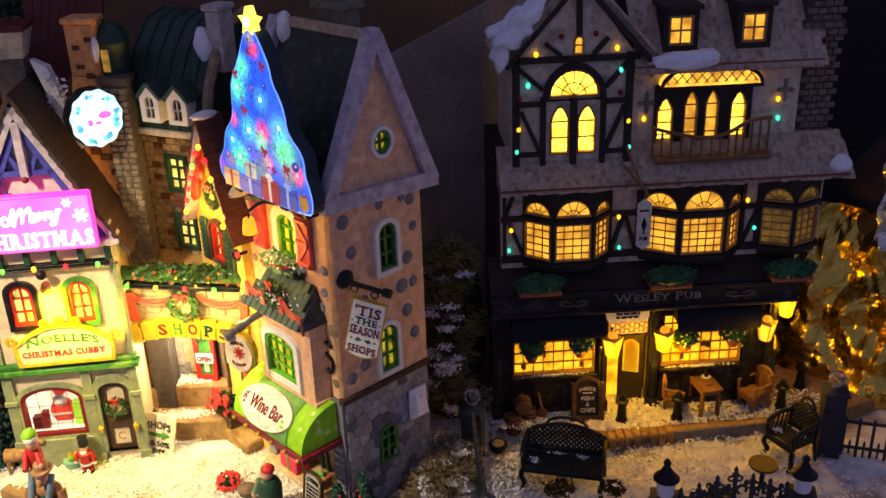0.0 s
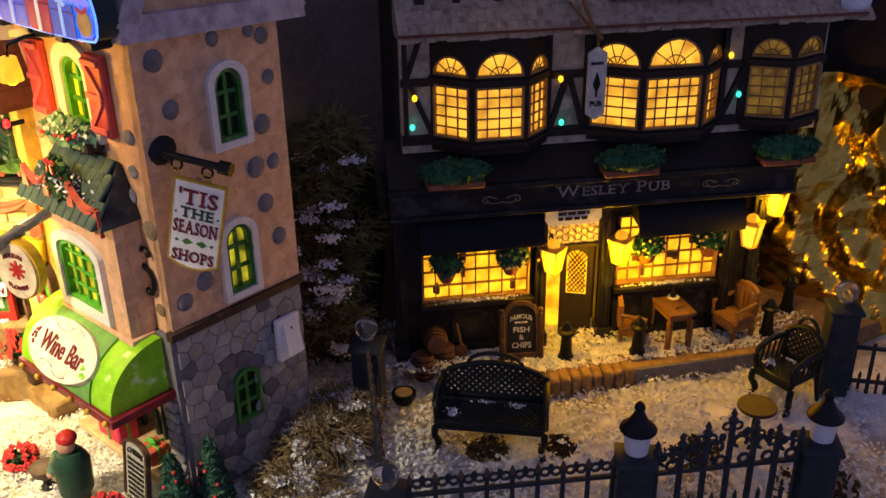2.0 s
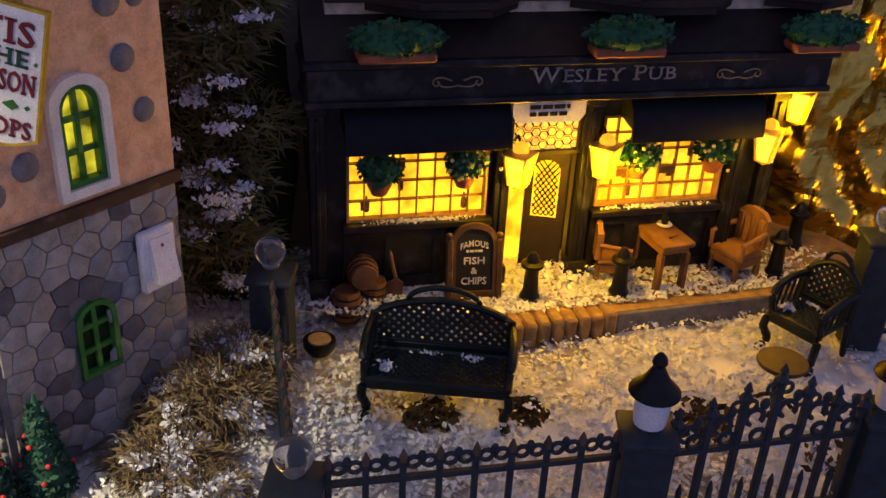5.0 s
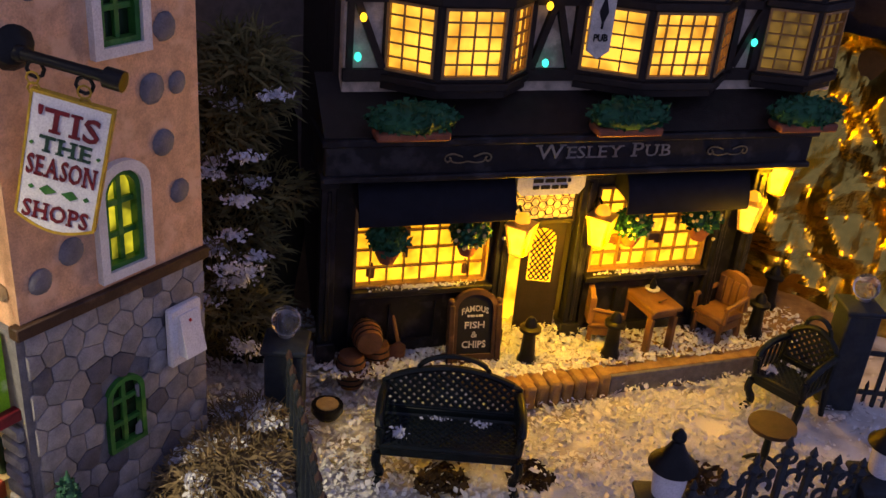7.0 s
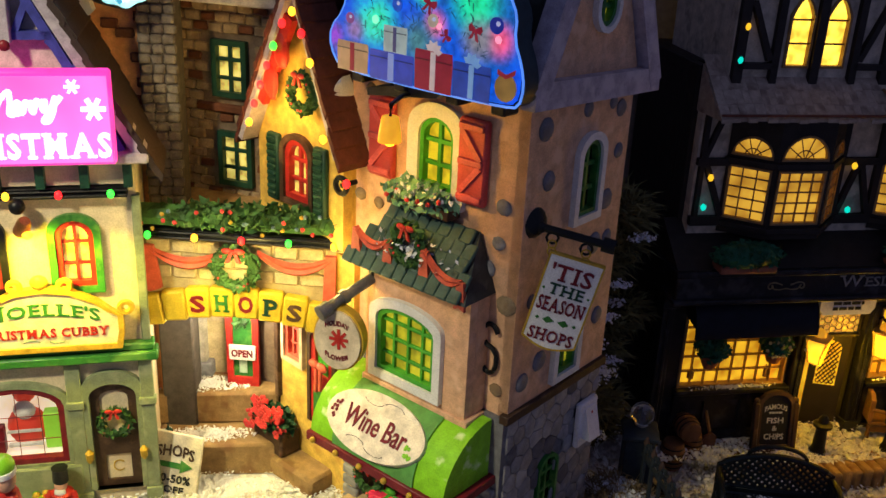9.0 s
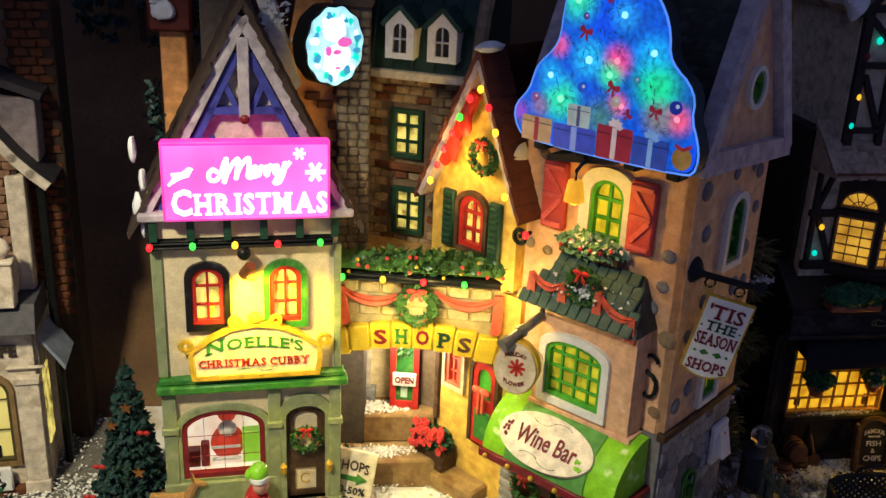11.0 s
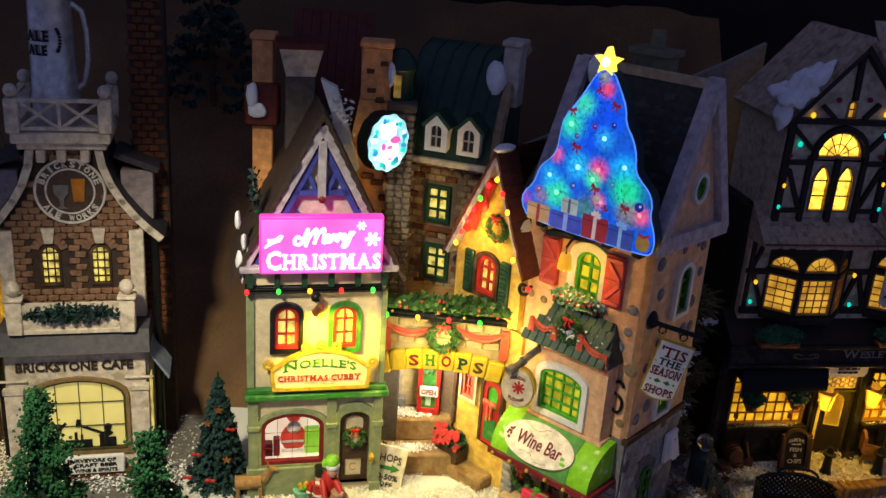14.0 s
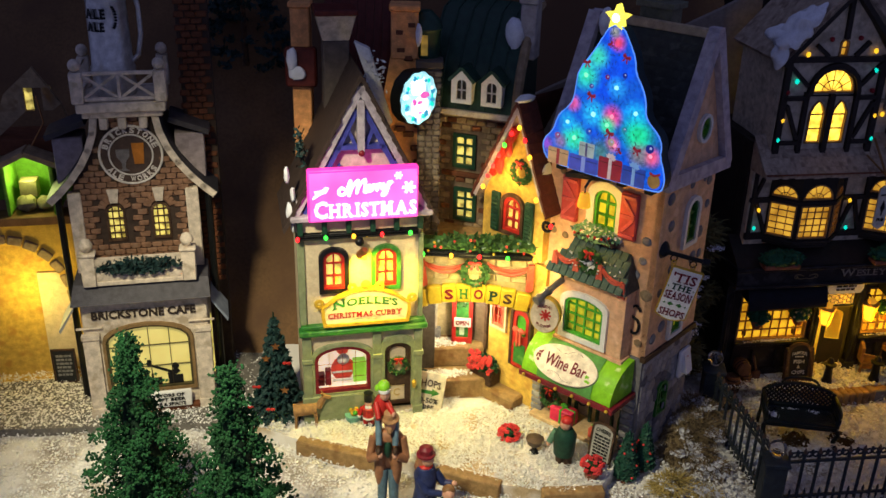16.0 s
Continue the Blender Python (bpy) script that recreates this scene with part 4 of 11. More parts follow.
for sgn, e, z1 in ((-1, -0.003, 0.368), (1, 0.101, 0.362)):
    for k in range(n):
        ya, za = pk[0] + (e - pk[0]) * k / n, 0.4765 + (z1 - 0.4765) * k / n
        yb, zb = pk[0] + (e - pk[0]) * (k + 1.2) / n, 0.4765 + (z1 - 0.4765) * (k + 1.2) / n
        g.add([(x, y, z) for x in (-0.106, -0.003) for y, z in ((ya, za), (yb, zb + 0.001), (yb, zb - 0.003), (ya, za - 0.004))],
              [[0, 1, 5, 4], [1, 2, 6, 5], [2, 3, 7, 6], [3, 0, 4, 7], [0, 3, 2, 1], [4, 5, 6, 7]])
part("roof", g, SLATE, tower, "steep black slate roof")
part("ridge_cap", G().box(-0.094, -0.003, pk[0] - 0.003, pk[0] + 0.003, 0.4745, 0.4815), mat("pale_wood_ridge", (0.42, 0.33, 0.22), 0.6), tower)
part("chimney_pot", G().box(-0.075, -0.045, pk[0] + 0.010, pk[0] + 0.028, 0.44, 0.489).box(-0.078, -0.042, pk[0] + 0.007, pk[0] + 0.031, 0.489, 0.494).cyl((-0.06, pk[0] + 0.019, 0.494), (-0.06, pk[0] + 0.019, 0.507), 0.007, 0.0055), mat("weathered_chimney", (0.14, 0.14, 0.10), 0.7), tower)
part("roof_snow", G().ball((-0.098, pk[0] - 0.004, 0.474), (0.007, 0.006, 0.012), 9, 7, 0.3).ball((-0.108, 0.014, 0.385), (0.004, 0.006, 0.016), 9, 7, 0.3), SNOWM, tower)
# front window with shutters
window(tower, front_w, 0.0, LEAFGREEN, LITGREEN, 2, 3, 0.002, 0.0022, WHITE, 0.0075, label="green arched window with thick white surround")
for x0, x1 in ((-0.0965, -0.0798), (-0.0375, -0.0208)):
    sh = part("shutter", G().box(x0, x1, -0.0045, 0.0, 0.3130, 0.3535, 0.001), mat("worn_red_shutter", (0.55, 0.075, 0.075), 0.55, scale=60), tower, "red plank shutter with crossed braces")
    g = G()
    for z in (0.3165, 0.3335, 0.350):
        g.box(x0 + 0.001, x1 - 0.001, -0.006, -0.0044, z - 0.0016, z + 0.0016)
    strip(g, (x0 + 0.0025, 0.3185), (x1 - 0.0025, 0.332), 0.003, -0.0058, -0.0044)
    strip(g, (x1 - 0.0025, 0.335), (x0 + 0.0025, 0.3485), 0.003, -0.0058, -0.0044)
    part("brace", g, mat("red_brace", (0.64, 0.11, 0.11), 0.5), sh)
part("window_hood", G().slab([(-0.088, 0.3555), (-0.044, 0.3615), (-0.040, 0.3655), (-0.062, 0.3645), (-0.088, 0.359)], [], -0.014, 0.0), NAVY, tower, "dark blue hood over the window")
fb = part("flower_box", G().box(-0.0775, -0.037, -0.010, 0.0, 0.3035, 0.3085), BROWN, tower)
part("flowers", G().leaves((-0.0575, -0.008, 0.3115), (0.024, 0.008, 0.0085), 480, 0.0026, 0.2), mat("pale_leaf", (0.16, 0.34, 0.20), 0.6, var=0.4), fb)
part("box_snow", G().leaves((-0.0575, -0.010, 0.3135), (0.023, 0.007, 0.006), 130, 0.0015, 0.1), SNOWM, fb)
g = G()
for i in range(6):
    g.ball((-0.074 + i * 0.0068, -0.0135, 0.3105 + random.uniform(-0.002, 0.003)), (0.0014,) * 3, 6, 5)
part("blossoms", g, FLOWER, fb)
wl = part("wall_lamp", G().lathe(-0.0560, -0.0315, [(0.0056, 0.3425), (0.0053, 0.3465), (0.0041, 0.3535), (0.0036, 0.3541)], 14), SHADEGLOW, tower, "glowing amber lamp shade")
part("lamp_arm", bent([(-0.0560, -0.0315, 0.3535), (-0.0565, -0.0305, 0.3590), (-0.0600, -0.020, 0.3605), (-0.062, 0.0, 0.3600)], 0.0011), BLACK, wl)
part("lamp_bulb", G().ball((-0.0560, -0.0315, 0.3425), (0.003, 0.003, 0.0020), 10, 7), BULB["yellow"], wl)
# bay window
bay = part("bay", G().slab(rect(-0.0840, -0.0150, 0.205, 0.275), [arch(-0.0545, 0.0390, 0.2165, 0.2535, 0.0075)], -0.016, -0.010), PEACH, tower)
for x in (-0.084, -0.020):
    part("bay_cheek", G().box(x, x + 0.005, -0.010, 0.0, 0.205, 0.275), PEACH, bay)
part("bay_sill", G().box(-0.0855, -0.0125, -0.0175, 0.0, 0.2035, 0.2085), PEACH, bay)
window(tower, arch(-0.0545, 0.0390, 0.2165, 0.2535, 0.0075), -0.016, LEAFGREEN, LITGREEN, 4, 4, 0.0022, 0.0016, WHITE, 0.0052, label="large green arched window with white surround")
rf = part("bay_roof", G().add([(-0.094, -0.024, 0.2725), (-0.0125, -0.024, 0.2725), (-0.0125, 0.0, 0.2725), (-0.097, 0.0, 0.2725), (-0.075, -0.002, 0.3010), (-0.0225, -0.002, 0.3010)], [[0, 1, 5, 4], [1, 2, 5], [3, 0, 4], [2, 3, 4, 5], [0, 3, 2, 1]]), SLATE, tower)
tile_me = None
g = G().box(-0.0034, 0.0034, -0.0012, 0.0012, -0.0042, 0.0042, 0.0006)
for r in range(5):
    t = (r + 0.35) / 5
    y, z = -0.024 + 0.022 * t, 0.2745 + 0.0275 * t
    xa, xb = -0.093 + 0.017 * t, -0.0135 - 0.010 * t
    cnt = int((xb - xa) / 0.0066)
    for i in range(cnt):
        if tile_me is None:
            tl = part("roof_tile", g, GREENSLATE, rf)
            tile_me = tl.data
            for v in tile_me.vertices:
                v.co.z += 0.103
        else:
            tl = new("roof_tile", tile_me)
            tl.parent = rf
        tl.matrix_basis = pose(xa + (i + 0.5 + 0.4 * (r % 2)) * (xb - xa) / cnt - 0.001, y - 0.0012, z - 0.103, -40 + random.uniform(-5, 5), 0, random.uniform(-4, 4))
part("roof_snow", G().leaves((-0.052, -0.018, 0.287), (0.032, 0.010, 0.010), 150, 0.0015, 0.1), SNOWM, tower)
swag(tower, (-0.086, 0.2910), (-0.064, 0.2900), 0.006, -0.021, PINKRED, 0.012)
swag(tower, (-0.040, 0.2920), (-0.017, 0.2830), 0.006, -0.021, PINKRED, 0.014)
wreath(tower, (-0.0515, -0.021, 0.2905), 0.0092, count=200)
# barrel awning
g = G()
n = 12
prof = []
for i in range(n + 1):
    t = math.pi / 2 * i / n
    prof.append((-0.004 - 0.036 * math.sin(t), 0.1750 + 0.0325 * math.cos(t)))
vs = [(x, y, z) for x in (-0.1015, -0.0065) for y, z in prof]
fs = [[i, i + 1, n + 2 + i, n + 1 + i] for i in range(n)]
vs += [(-0.1015, -0.004, 0.1750), (-0.0065, -0.004, 0.1750)]
fs += [list(range(n + 1)) + [2 * n + 2], list(range(n + 1, 2 * n + 2)) + [2 * n + 3]]
aw = part("awning", G().add(vs, fs), LIME, tower, "lime green barrel awning")
vs = [(x, y * 1.01 - 0.0005, z + 0.0006) for x in (-0.084, -0.026) for y, z in prof]
part("awning_band", G().add(vs, [[i, i + 1, n + 2 + i, n + 1 + i] for i in range(n)]), mat("mid_green_paint", (0.10, 0.30, 0.07), 0.4), aw)
part("awning_trim", G().box(-0.1030, -0.0050, -0.0425, -0.038, 0.1705, 0.1760).box(-0.0072, -0.0025, -0.0425, 0.0, 0.1705, 0.1755), MAROON, aw)
for i in range(6):
    part("trim_bulb", G().ball((-0.0965 + i * 0.0178, -0.0435, 0.1732), (0.0018,) * 3, 8, 6), GOLDP, aw)
tilt = Matrix.Translation((-0.0580, -0.0325, 0.1925)) @ Matrix.Rotation(radians(-42), 4, "X")
g = G(); g.m = tilt
g.slab([(0.0335 * math.cos(t * math.pi / 18), 0.0165 * math.sin(t * math.pi / 18)) for t in range(36)], [], -0.004, 0.0)
ov = part("oval_board", g, mat("ivory_oval_paint", (0.75, 0.68, 0.55), 0.45), aw, "ivory oval board lettered Wine Bar")
text("lettering", "Wine Bar", MAROON, ov, 0.0012, 0.0, 0.043, 0.0112, -0.0042, m=tilt)
g = G(); g.m = tilt
for s in (-1, 1):
    for k in (-1, 1):
        g.ring((k * 0.007, -0.0042, s * 0.0115), 0.0065, 0.0003, 12, 4, 0.35, 10 if k * s > 0 else 190, 170 if k * s > 0 else 350)
part("flourish", g, BROWN, ov)
g = G(); g.m = tilt
for k in range(9):
    g.ball((0.0265 + random.uniform(-0.003, 0.003), -0.0043, -0.004 + random.uniform(-0.003, 0.004)), (0.0011, 0.0005, 0.0011), 6, 4)
part("grape_leaf", g, LIME, ov)
g = G(); g.m = tilt
for k in range(9):
    g.ball((-0.0278 + random.uniform(-0.0022, 0.0022), -0.0043, random.uniform(-0.005, 0.004)), (0.0011, 0.0005, 0.0011), 6, 4)
part("grapes", g, MAROON, ov)
# ground floor counter under the awning
part("counter_wall", G().slab(rect(-0.112, -0.0002, 0.10, 0.2085), [rect(-0.1005, -0.0145, 0.114, 0.172)], -0.0025, 0.005), MORTAR, tower)
part("counter_back", G().box(-0.103, -0.012, 0.018, 0.020, 0.106, 0.175), mat("pink_wash_wall", (0.62, 0.46, 0.36), 0.7), tower)
part("counter_shelf", G().box(-0.108, -0.012, -0.014, 0.018, 0.1095, 0.1145, 0.001), mat("pale_counter_wood", (0.50, 0.36, 0.20), 0.5), tower)
g = G()
for i in range(13):
    x = -0.1 + i * 0.0068
    g.box(x, x + 0.006, -0.0045, -0.0025, 0.1035, 0.1093, 0.0006)
part("counter_planks", g, BROWN, tower)
for k, (x, w, h, m) in enumerate(((-0.074, 0.024, 0.0145, mat("crimson_wrap", (0.62, 0.03, 0.09), 0.4)), (-0.036, 0.013, 0.010, PINKRED))):
    gf = part("gift", G().box(x - w / 2, x + w / 2, -0.011, 0.003, 0.1147, 0.1147 + h, 0.001), m, tower, "wrapped red gift")
    part("ribbon", G().box(x - 0.0012, x + 0.0012, -0.0115, 0.0035, 0.1146, 0.1152 + h).box(x - w / 2 - 0.0003, x + w / 2 + 0.0003, -0.005, -0.003, 0.1146, 0.1152 + h).ball((x, -0.004, 0.1170 + h), (0.004, 0.002, 0.002), 8, 5), LEAFGREEN, gf)
wreath(tower, (-0.091, -0.005, 0.1330), 0.009)
g = G()
for i, x in enumerate((-0.079, -0.071, -0.055, -0.047, -0.031, -0.023)):
    g.lathe(x, 0.012, [(0.002, 0.1150), (0.002, 0.130), (0.0008, 0.135), (0.0009, 0.141)], 8)
part("bottles", g, mat("bottle_glass_paint", (0.03, 0.07, 0.04), 0.15), tower)
part("hanging_pan", G().ring((-0.056, -0.003, 0.1440), 0.0048, 0.0009, 12, 5).cyl((-0.056, -0.003, 0.149), (-0.056, -0.003, 0.172), 0.0006, n=5), BLACK, tower)

# ---- the pub ----
PX, PY, PA = 0.187, 0.756, 8.0
pub = thing("pub", "half-timbered pub, black shopfront, glowing bay windows", "miniature house", PX, PY, 0.1005, PA)
Y0 = 0.022
pw1, pw2 = rect(-0.123, -0.045, 0.1445, 0.199), rect(0.0205, 0.0975, 0.1455, 0.199)
pdoor = rect(-0.0355, 0.0065, 0.1005, 0.199)
part("ground_wall", G().slab(rect(-0.142, 0.128, 0.1005, 0.235), [pw1, pw2, pdoor], Y0, Y0 + 0.006), NAVY, pub)
part("body", G().box(-0.137, 0.130, 0.045, 0.12, 0.1005, 0.36).box(-0.137, -0.131, 0.028, 0.045, 0.1005, 0.36).box(0.124, 0.130, 0.028, 0.045, 0.1005, 0.36), TIMBER, pub)
SHOPGLOW = glow("pub_interior_film", (1.0, 0.53, 0.02), 1.6, (0.9, 0.38, 0.012), scale=70, lo=0.45)
for lp, cols, rows in ((pw1, 8, 5), (pw2, 8, 5)):
    w = window(pub, lp, Y0, WINFRAME, SHOPGLOW, cols, rows, 0.0012, 0.0007, depth=0.006, label="small-paned pub window, brightly lit from inside")
    g = G()
    x0, x1 = lp[0][0], lp[1][0]
    for k in range(9):
        x = x0 + 0.004 + random.random() * (x1 - x0 - 0.012)
        z = 0.1475 + random.choice((0.0, 0.012, 0.024)) + random.random() * 0.002
        if random.random() < 0.5:
            g.lathe(x, Y0 + 0.0029, [(0.0016, z), (0.0016, z + 0.005), (0.0006, z + 0.007), (0.0006, z + 0.009)], 6)
        else:
            g.box(x, x + 0.005, Y0 + 0.0024, Y0 + 0.0034, z, z + 0.006)
    part("goods", g, mat("window_goods", (0.20, 0.10, 0.03), 0.6), w)
    part("sill", G().box(x0 - 0.003, x1 + 0.003, Y0 - 0.007, Y0, 0.1405, 0.1442), NAVY, w)
    part("sill_snow", G().leaves(((x0 + x1) / 2, Y0 - 0.004, 0.1448), ((x1 - x0) / 2, 0.003, 0.0010), 260, 0.0012, 0.0), FLAKE, w)
    g = G()
    for i in range(3):
        xa = x0 - 0.002 + (x1 - x0 + 0.004) * i / 3
        xb = xa + (x1 - x0 + 0.004) / 3
        g.slab(rect(xa, xb, 0.103, 0.139), [rect(xa + 0.004, xb - 0.004, 0.109, 0.134)], Y0 - 0.003, Y0 + 0.001)
    part("stall_riser", g, NAVY, w)
# door, ajar, with the lit hall behind
part("hall_glow", G().box(-0.037, 0.008, Y0 + 0.021, Y0 + 0.023, 0.1005, 0.180), SHOPGLOW, pub, "bright hallway behind the open door")
dr = part("door", G().slab(rect(0, 0.0205, 0.1015, 0.1785), [arch(0.0102, 0.0125, 0.137, 0.172, 0.006)], 0, 0.0025), TIMBER, pub, "dark door standing ajar with leaded light")
dr.matrix_basis = pose(-0.0190, Y0 + 0.0095, 0, 0, 0, -20) @ Matrix.Diagonal((1.18, 1, 1, 1))
part("leaded_light", G().slab(arch(0.0102, 0.013, 0.1368, 0.1722, 0.006), [], 0.001, 0.0017), SHOPGLOW, dr)
g = G()
for i in range(-9, 6):
    for sg in (-1, 1):
        run = [(0.0102 + sg * (i * 0.0026 + t * 0.0011 + 0.004), 0.138 + t * 0.0017) for t in range(21)]
        run = [p for p in run if 0.0042 < p[0] < 0.0163]
        if len(run) > 1:
            strip(g, run[0], run[-1], 0.0007, 0.0002, 0.0009)
tagged(part("leading", g, BLACK, dr), kind="stuff")
tr = part("transom", G().slab(rect(-0.0360, 0.0072, 0.1785, 0.201), [rect(-0.0345, 0.0057, 0.1805, 0.1990)], Y0 - 0.002, Y0 + 0.004), TIMBER, pub)
part("stained_glass", G().box(-0.0350, 0.0062, Y0 + 0.001, Y0 + 0.002, 0.180, 0.1995), glow("stained_glass_film", (1.0, 0.55, 0.06), 1.0, (0.7, 0.35, 0.1), scale=300), tr, "amber leaded transom light")
g = G()
for i in range(9):
    for j in range(3):
        c = (-0.0325 + i * 0.0046, Y0, 0.1835 + j * 0.0055 + (i % 2) * 0.002)
        g.ring(c, 0.0026, 0.0003, 6, 4)
tagged(part("leading", g, BLACK, tr), kind="stuff")
for x in (-0.139, -0.0375, 0.0115, 0.104, 0.124):
    part("pilaster", G().box(x - 0.0042, x + 0.0042, Y0 - 0.006, Y0 + 0.001, 0.1005, 0.214).box(x - 0.0055, x + 0.0055, Y0 - 0.008, Y0 + 0.001, 0.1005, 0.114).box(x - 0.0055, x + 0.0055, Y0 - 0.008, Y0 + 0.001, 0.207, 0.214).box(x - 0.0012, x + 0.0012, Y0 - 0.0072, Y0, 0.116, 0.205), NAVY, pub)
# fascia with name
fz0, fz1 = 0.2175, 0.2405
fa = part("fascia", G().box(-0.146, 0.137, -0.003, 0.030, fz0, fz1, 0.001).box(-0.148, 0.139, -0.006, 0.030, fz1 - 0.004, fz1, 0.0008).box(-0.147, 0.138, -0.005, 0.03, fz0, fz0 + 0.0035, 0.0008), NAVY, pub, "black fascia lettered Wesley Pub")
text("lettering", "WESLEY PUB", mat("faded_silver_letter", (0.24, 0.23, 0.21), 0.4), fa, 0.0053, 0.2312, 0.080, 0.0080, -0.0034, weight=0.0, serif=True, initial=1.2)
for x in (-0.0715, 0.0815):
    g = G()
    for sg in (-1, 1):
        g.tube([(x + sg * a, -0.0036, 0.2292 + b) for a, b in spline(((0.003, 0.0006), (0.008, 0.0022), (0.0115, 0.0016), (0.0125, -0.0006), (0.0108, -0.0020), (0.0094, -0.0006), (0.0102, 0.0004)))], 0.0005, 5)
        g.tube([(x + sg * a, -0.0036, 0.2292 + b) for a, b in spline(((0.0, -0.0018), (0.004, -0.0026), (0.008, -0.0022), (0.0094, -0.0006)))], 0.0004, 5)
    part("scroll_ornament", g, mat("faded_gilt", (0.20, 0.16, 0.09), 0.5), fa)
np_ = part("number_plate", G().slab([(-0.036, 0.2035), (-0.002, 0.2035), (0.001, 0.2075), (0.001, 0.2160), (-0.039, 0.2160), (-0.039, 0.2075)], [], 0.004, 0.008), WHITE, pub, "white plate with small dark writing")
bars("plate_writing", BLACK, np_, -0.019, 0.2100, 0.022, 0.0075, 0.0038, 2)
CANVAS = mat("navy_canvas", (0.006, 0.007, 0.014), 0.55, bump=0.15, spec=0.15)
for x0, x1 in ((-0.1265, -0.0400), (0.0275, 0.1060)):
    pr = [(0.018, 0.2190), (0.010, 0.2165), (0.003, 0.2090), (-0.0005, 0.1990), (-0.0010, 0.1925), (0.0005, 0.1925), (0.0010, 0.1985), (0.0045, 0.2080), (0.011, 0.2150), (0.018, 0.2172)]
    k = len(pr)
    g = G().add([(x, y, z) for x in (x0, x1) for y, z in pr], [[i, (i + 1) % k, k + (i + 1) % k, k + i] for i in range(k)] + [list(range(k)), list(range(k, 2 * k))])
    for xa, xb in ((x0, x0 + 0.001), (x1 - 0.001, x1)):
        cheek = [(0.018, 0.2180), (0.010, 0.2160), (0.003, 0.2085), (0.0, 0.1985), (0.018, 0.2010)]
        g.add([(x, y, z) for x in (xa, xb) for y, z in cheek], [[i, (i + 1) % 5, 5 + (i + 1) % 5, 5 + i] for i in range(5)] + [[4, 3, 2, 1, 0], [5, 6, 7, 8, 9]])
    aw = part("awning", g, CANVAS, pub, "dark navy canvas awning")
    part("awning_rail", G().cyl((x0, -0.0002, 0.1922), (x1, -0.0002, 0.1922), 0.0009, n=7), CANVAS, aw)
# ledge over the fascia, planters
part("ledge", G().add([(-0.146, -0.004, 0.239), (0.137, -0.004, 0.239), (0.137, 0.03, 0.2635), (-0.146, 0.03, 0.2635), (-0.146, 0.03, 0.239), (0.137, 0.03, 0.239)], [[0, 1, 2, 3], [0, 3, 4], [1, 5, 2], [0, 4, 5, 1], [3, 2, 5, 4]]), TIMBER, pub)
for x in (-0.103, 0.0155, 0.1265):
    p = part("window_box", G().box(x - 0.019, x + 0.019, -0.011, 0.003, 0.2408, 0.2455, 0.001), TERRA, pub, "terracotta window box with dense dark greenery")
    part("greenery", G().leaves((x, -0.005, 0.2515), (0.0250, 0.011, 0.0090), 1100, 0.0021, 0.3), PLANTER, p)
    part("greenery_core", G().ball((x, -0.005, 0.2505), (0.0225, 0.009, 0.0080), 14, 8, 0.15), PLANTER, p)
# first floor: half-timbered wall and bays
part("first_wall", G().box(-0.134, 0.158, 0.020, 0.045, 0.255, 0.345), PUBWHITE, pub)
g = G()
for a, b, w in (((-0.134, 0.3035), (0.158, 0.3035), 0.0045), ((-0.134, 0.2655), (0.158, 0.2655), 0.006), ((-0.134, 0.337), (0.158, 0.337), 0.004),
                ((-0.131, 0.2665), (-0.131, 0.34), 0.003), ((-0.0365, 0.34), (-0.0365, 0.266), 0.004), ((-0.010, 0.266), (-0.010, 0.34), 0.004), ((0.085, 0.266), (0.085, 0.34), 0.004), ((0.100, 0.266), (0.100, 0.34), 0.004),
                ((-0.128, 0.302), (-0.114, 0.269), 0.0035), ((-0.034, 0.269), (-0.024, 0.302), 0.0035), ((-0.012, 0.269), (-0.022, 0.302), 0.0035), ((-0.130, 0.306), (-0.120, 0.334), 0.003), ((0.087, 0.270), (0.099, 0.300), 0.0035)):
    strip(g, a, b, w, 0.0165, 0.0215)
part("first_timbers", g, TIMBER, pub, "black-brown half timbering")


def bay(pts, z0, z1, zt, fans):
    """A canted bay: each face is a window with a fanlight over it."""
    b = None
    for i, ((xa, ya), (xb, yb)) in enumerate(zip(pts, pts[1:])):
        w = math.hypot(xb - xa, yb - ya)
        mid = z0 + 0.004
        zm = zt
        lower = rect(0.0022, w - 0.0022, mid, zm - 0.002)
        fl = arch(w / 2, w - 0.005, zm + 0.0045, zm + 0.0045 + min(0.021, (w - 0.005) * fans), min(0.021, (w - 0.005) * fans) * 0.999)
        g = G().slab(rect(0, w, z0, z1), [lower, fl], 0, 0.003)
        g.box(-0.0008, w + 0.0008, -0.002, 0.001, zm - 0.0012, zm + 0.003)
        g.box(-0.001, w + 0.001, -0.0025, 0.003, z0 - 0.002, z0 + 0.002)
        f = part("bay_face", g, TIMBER, pub)
        f.matrix_basis = pose(xa, ya, 0, 0, 0, math.degrees(math.atan2(yb - ya, xb - xa)))
        yield f, lower, fl, w


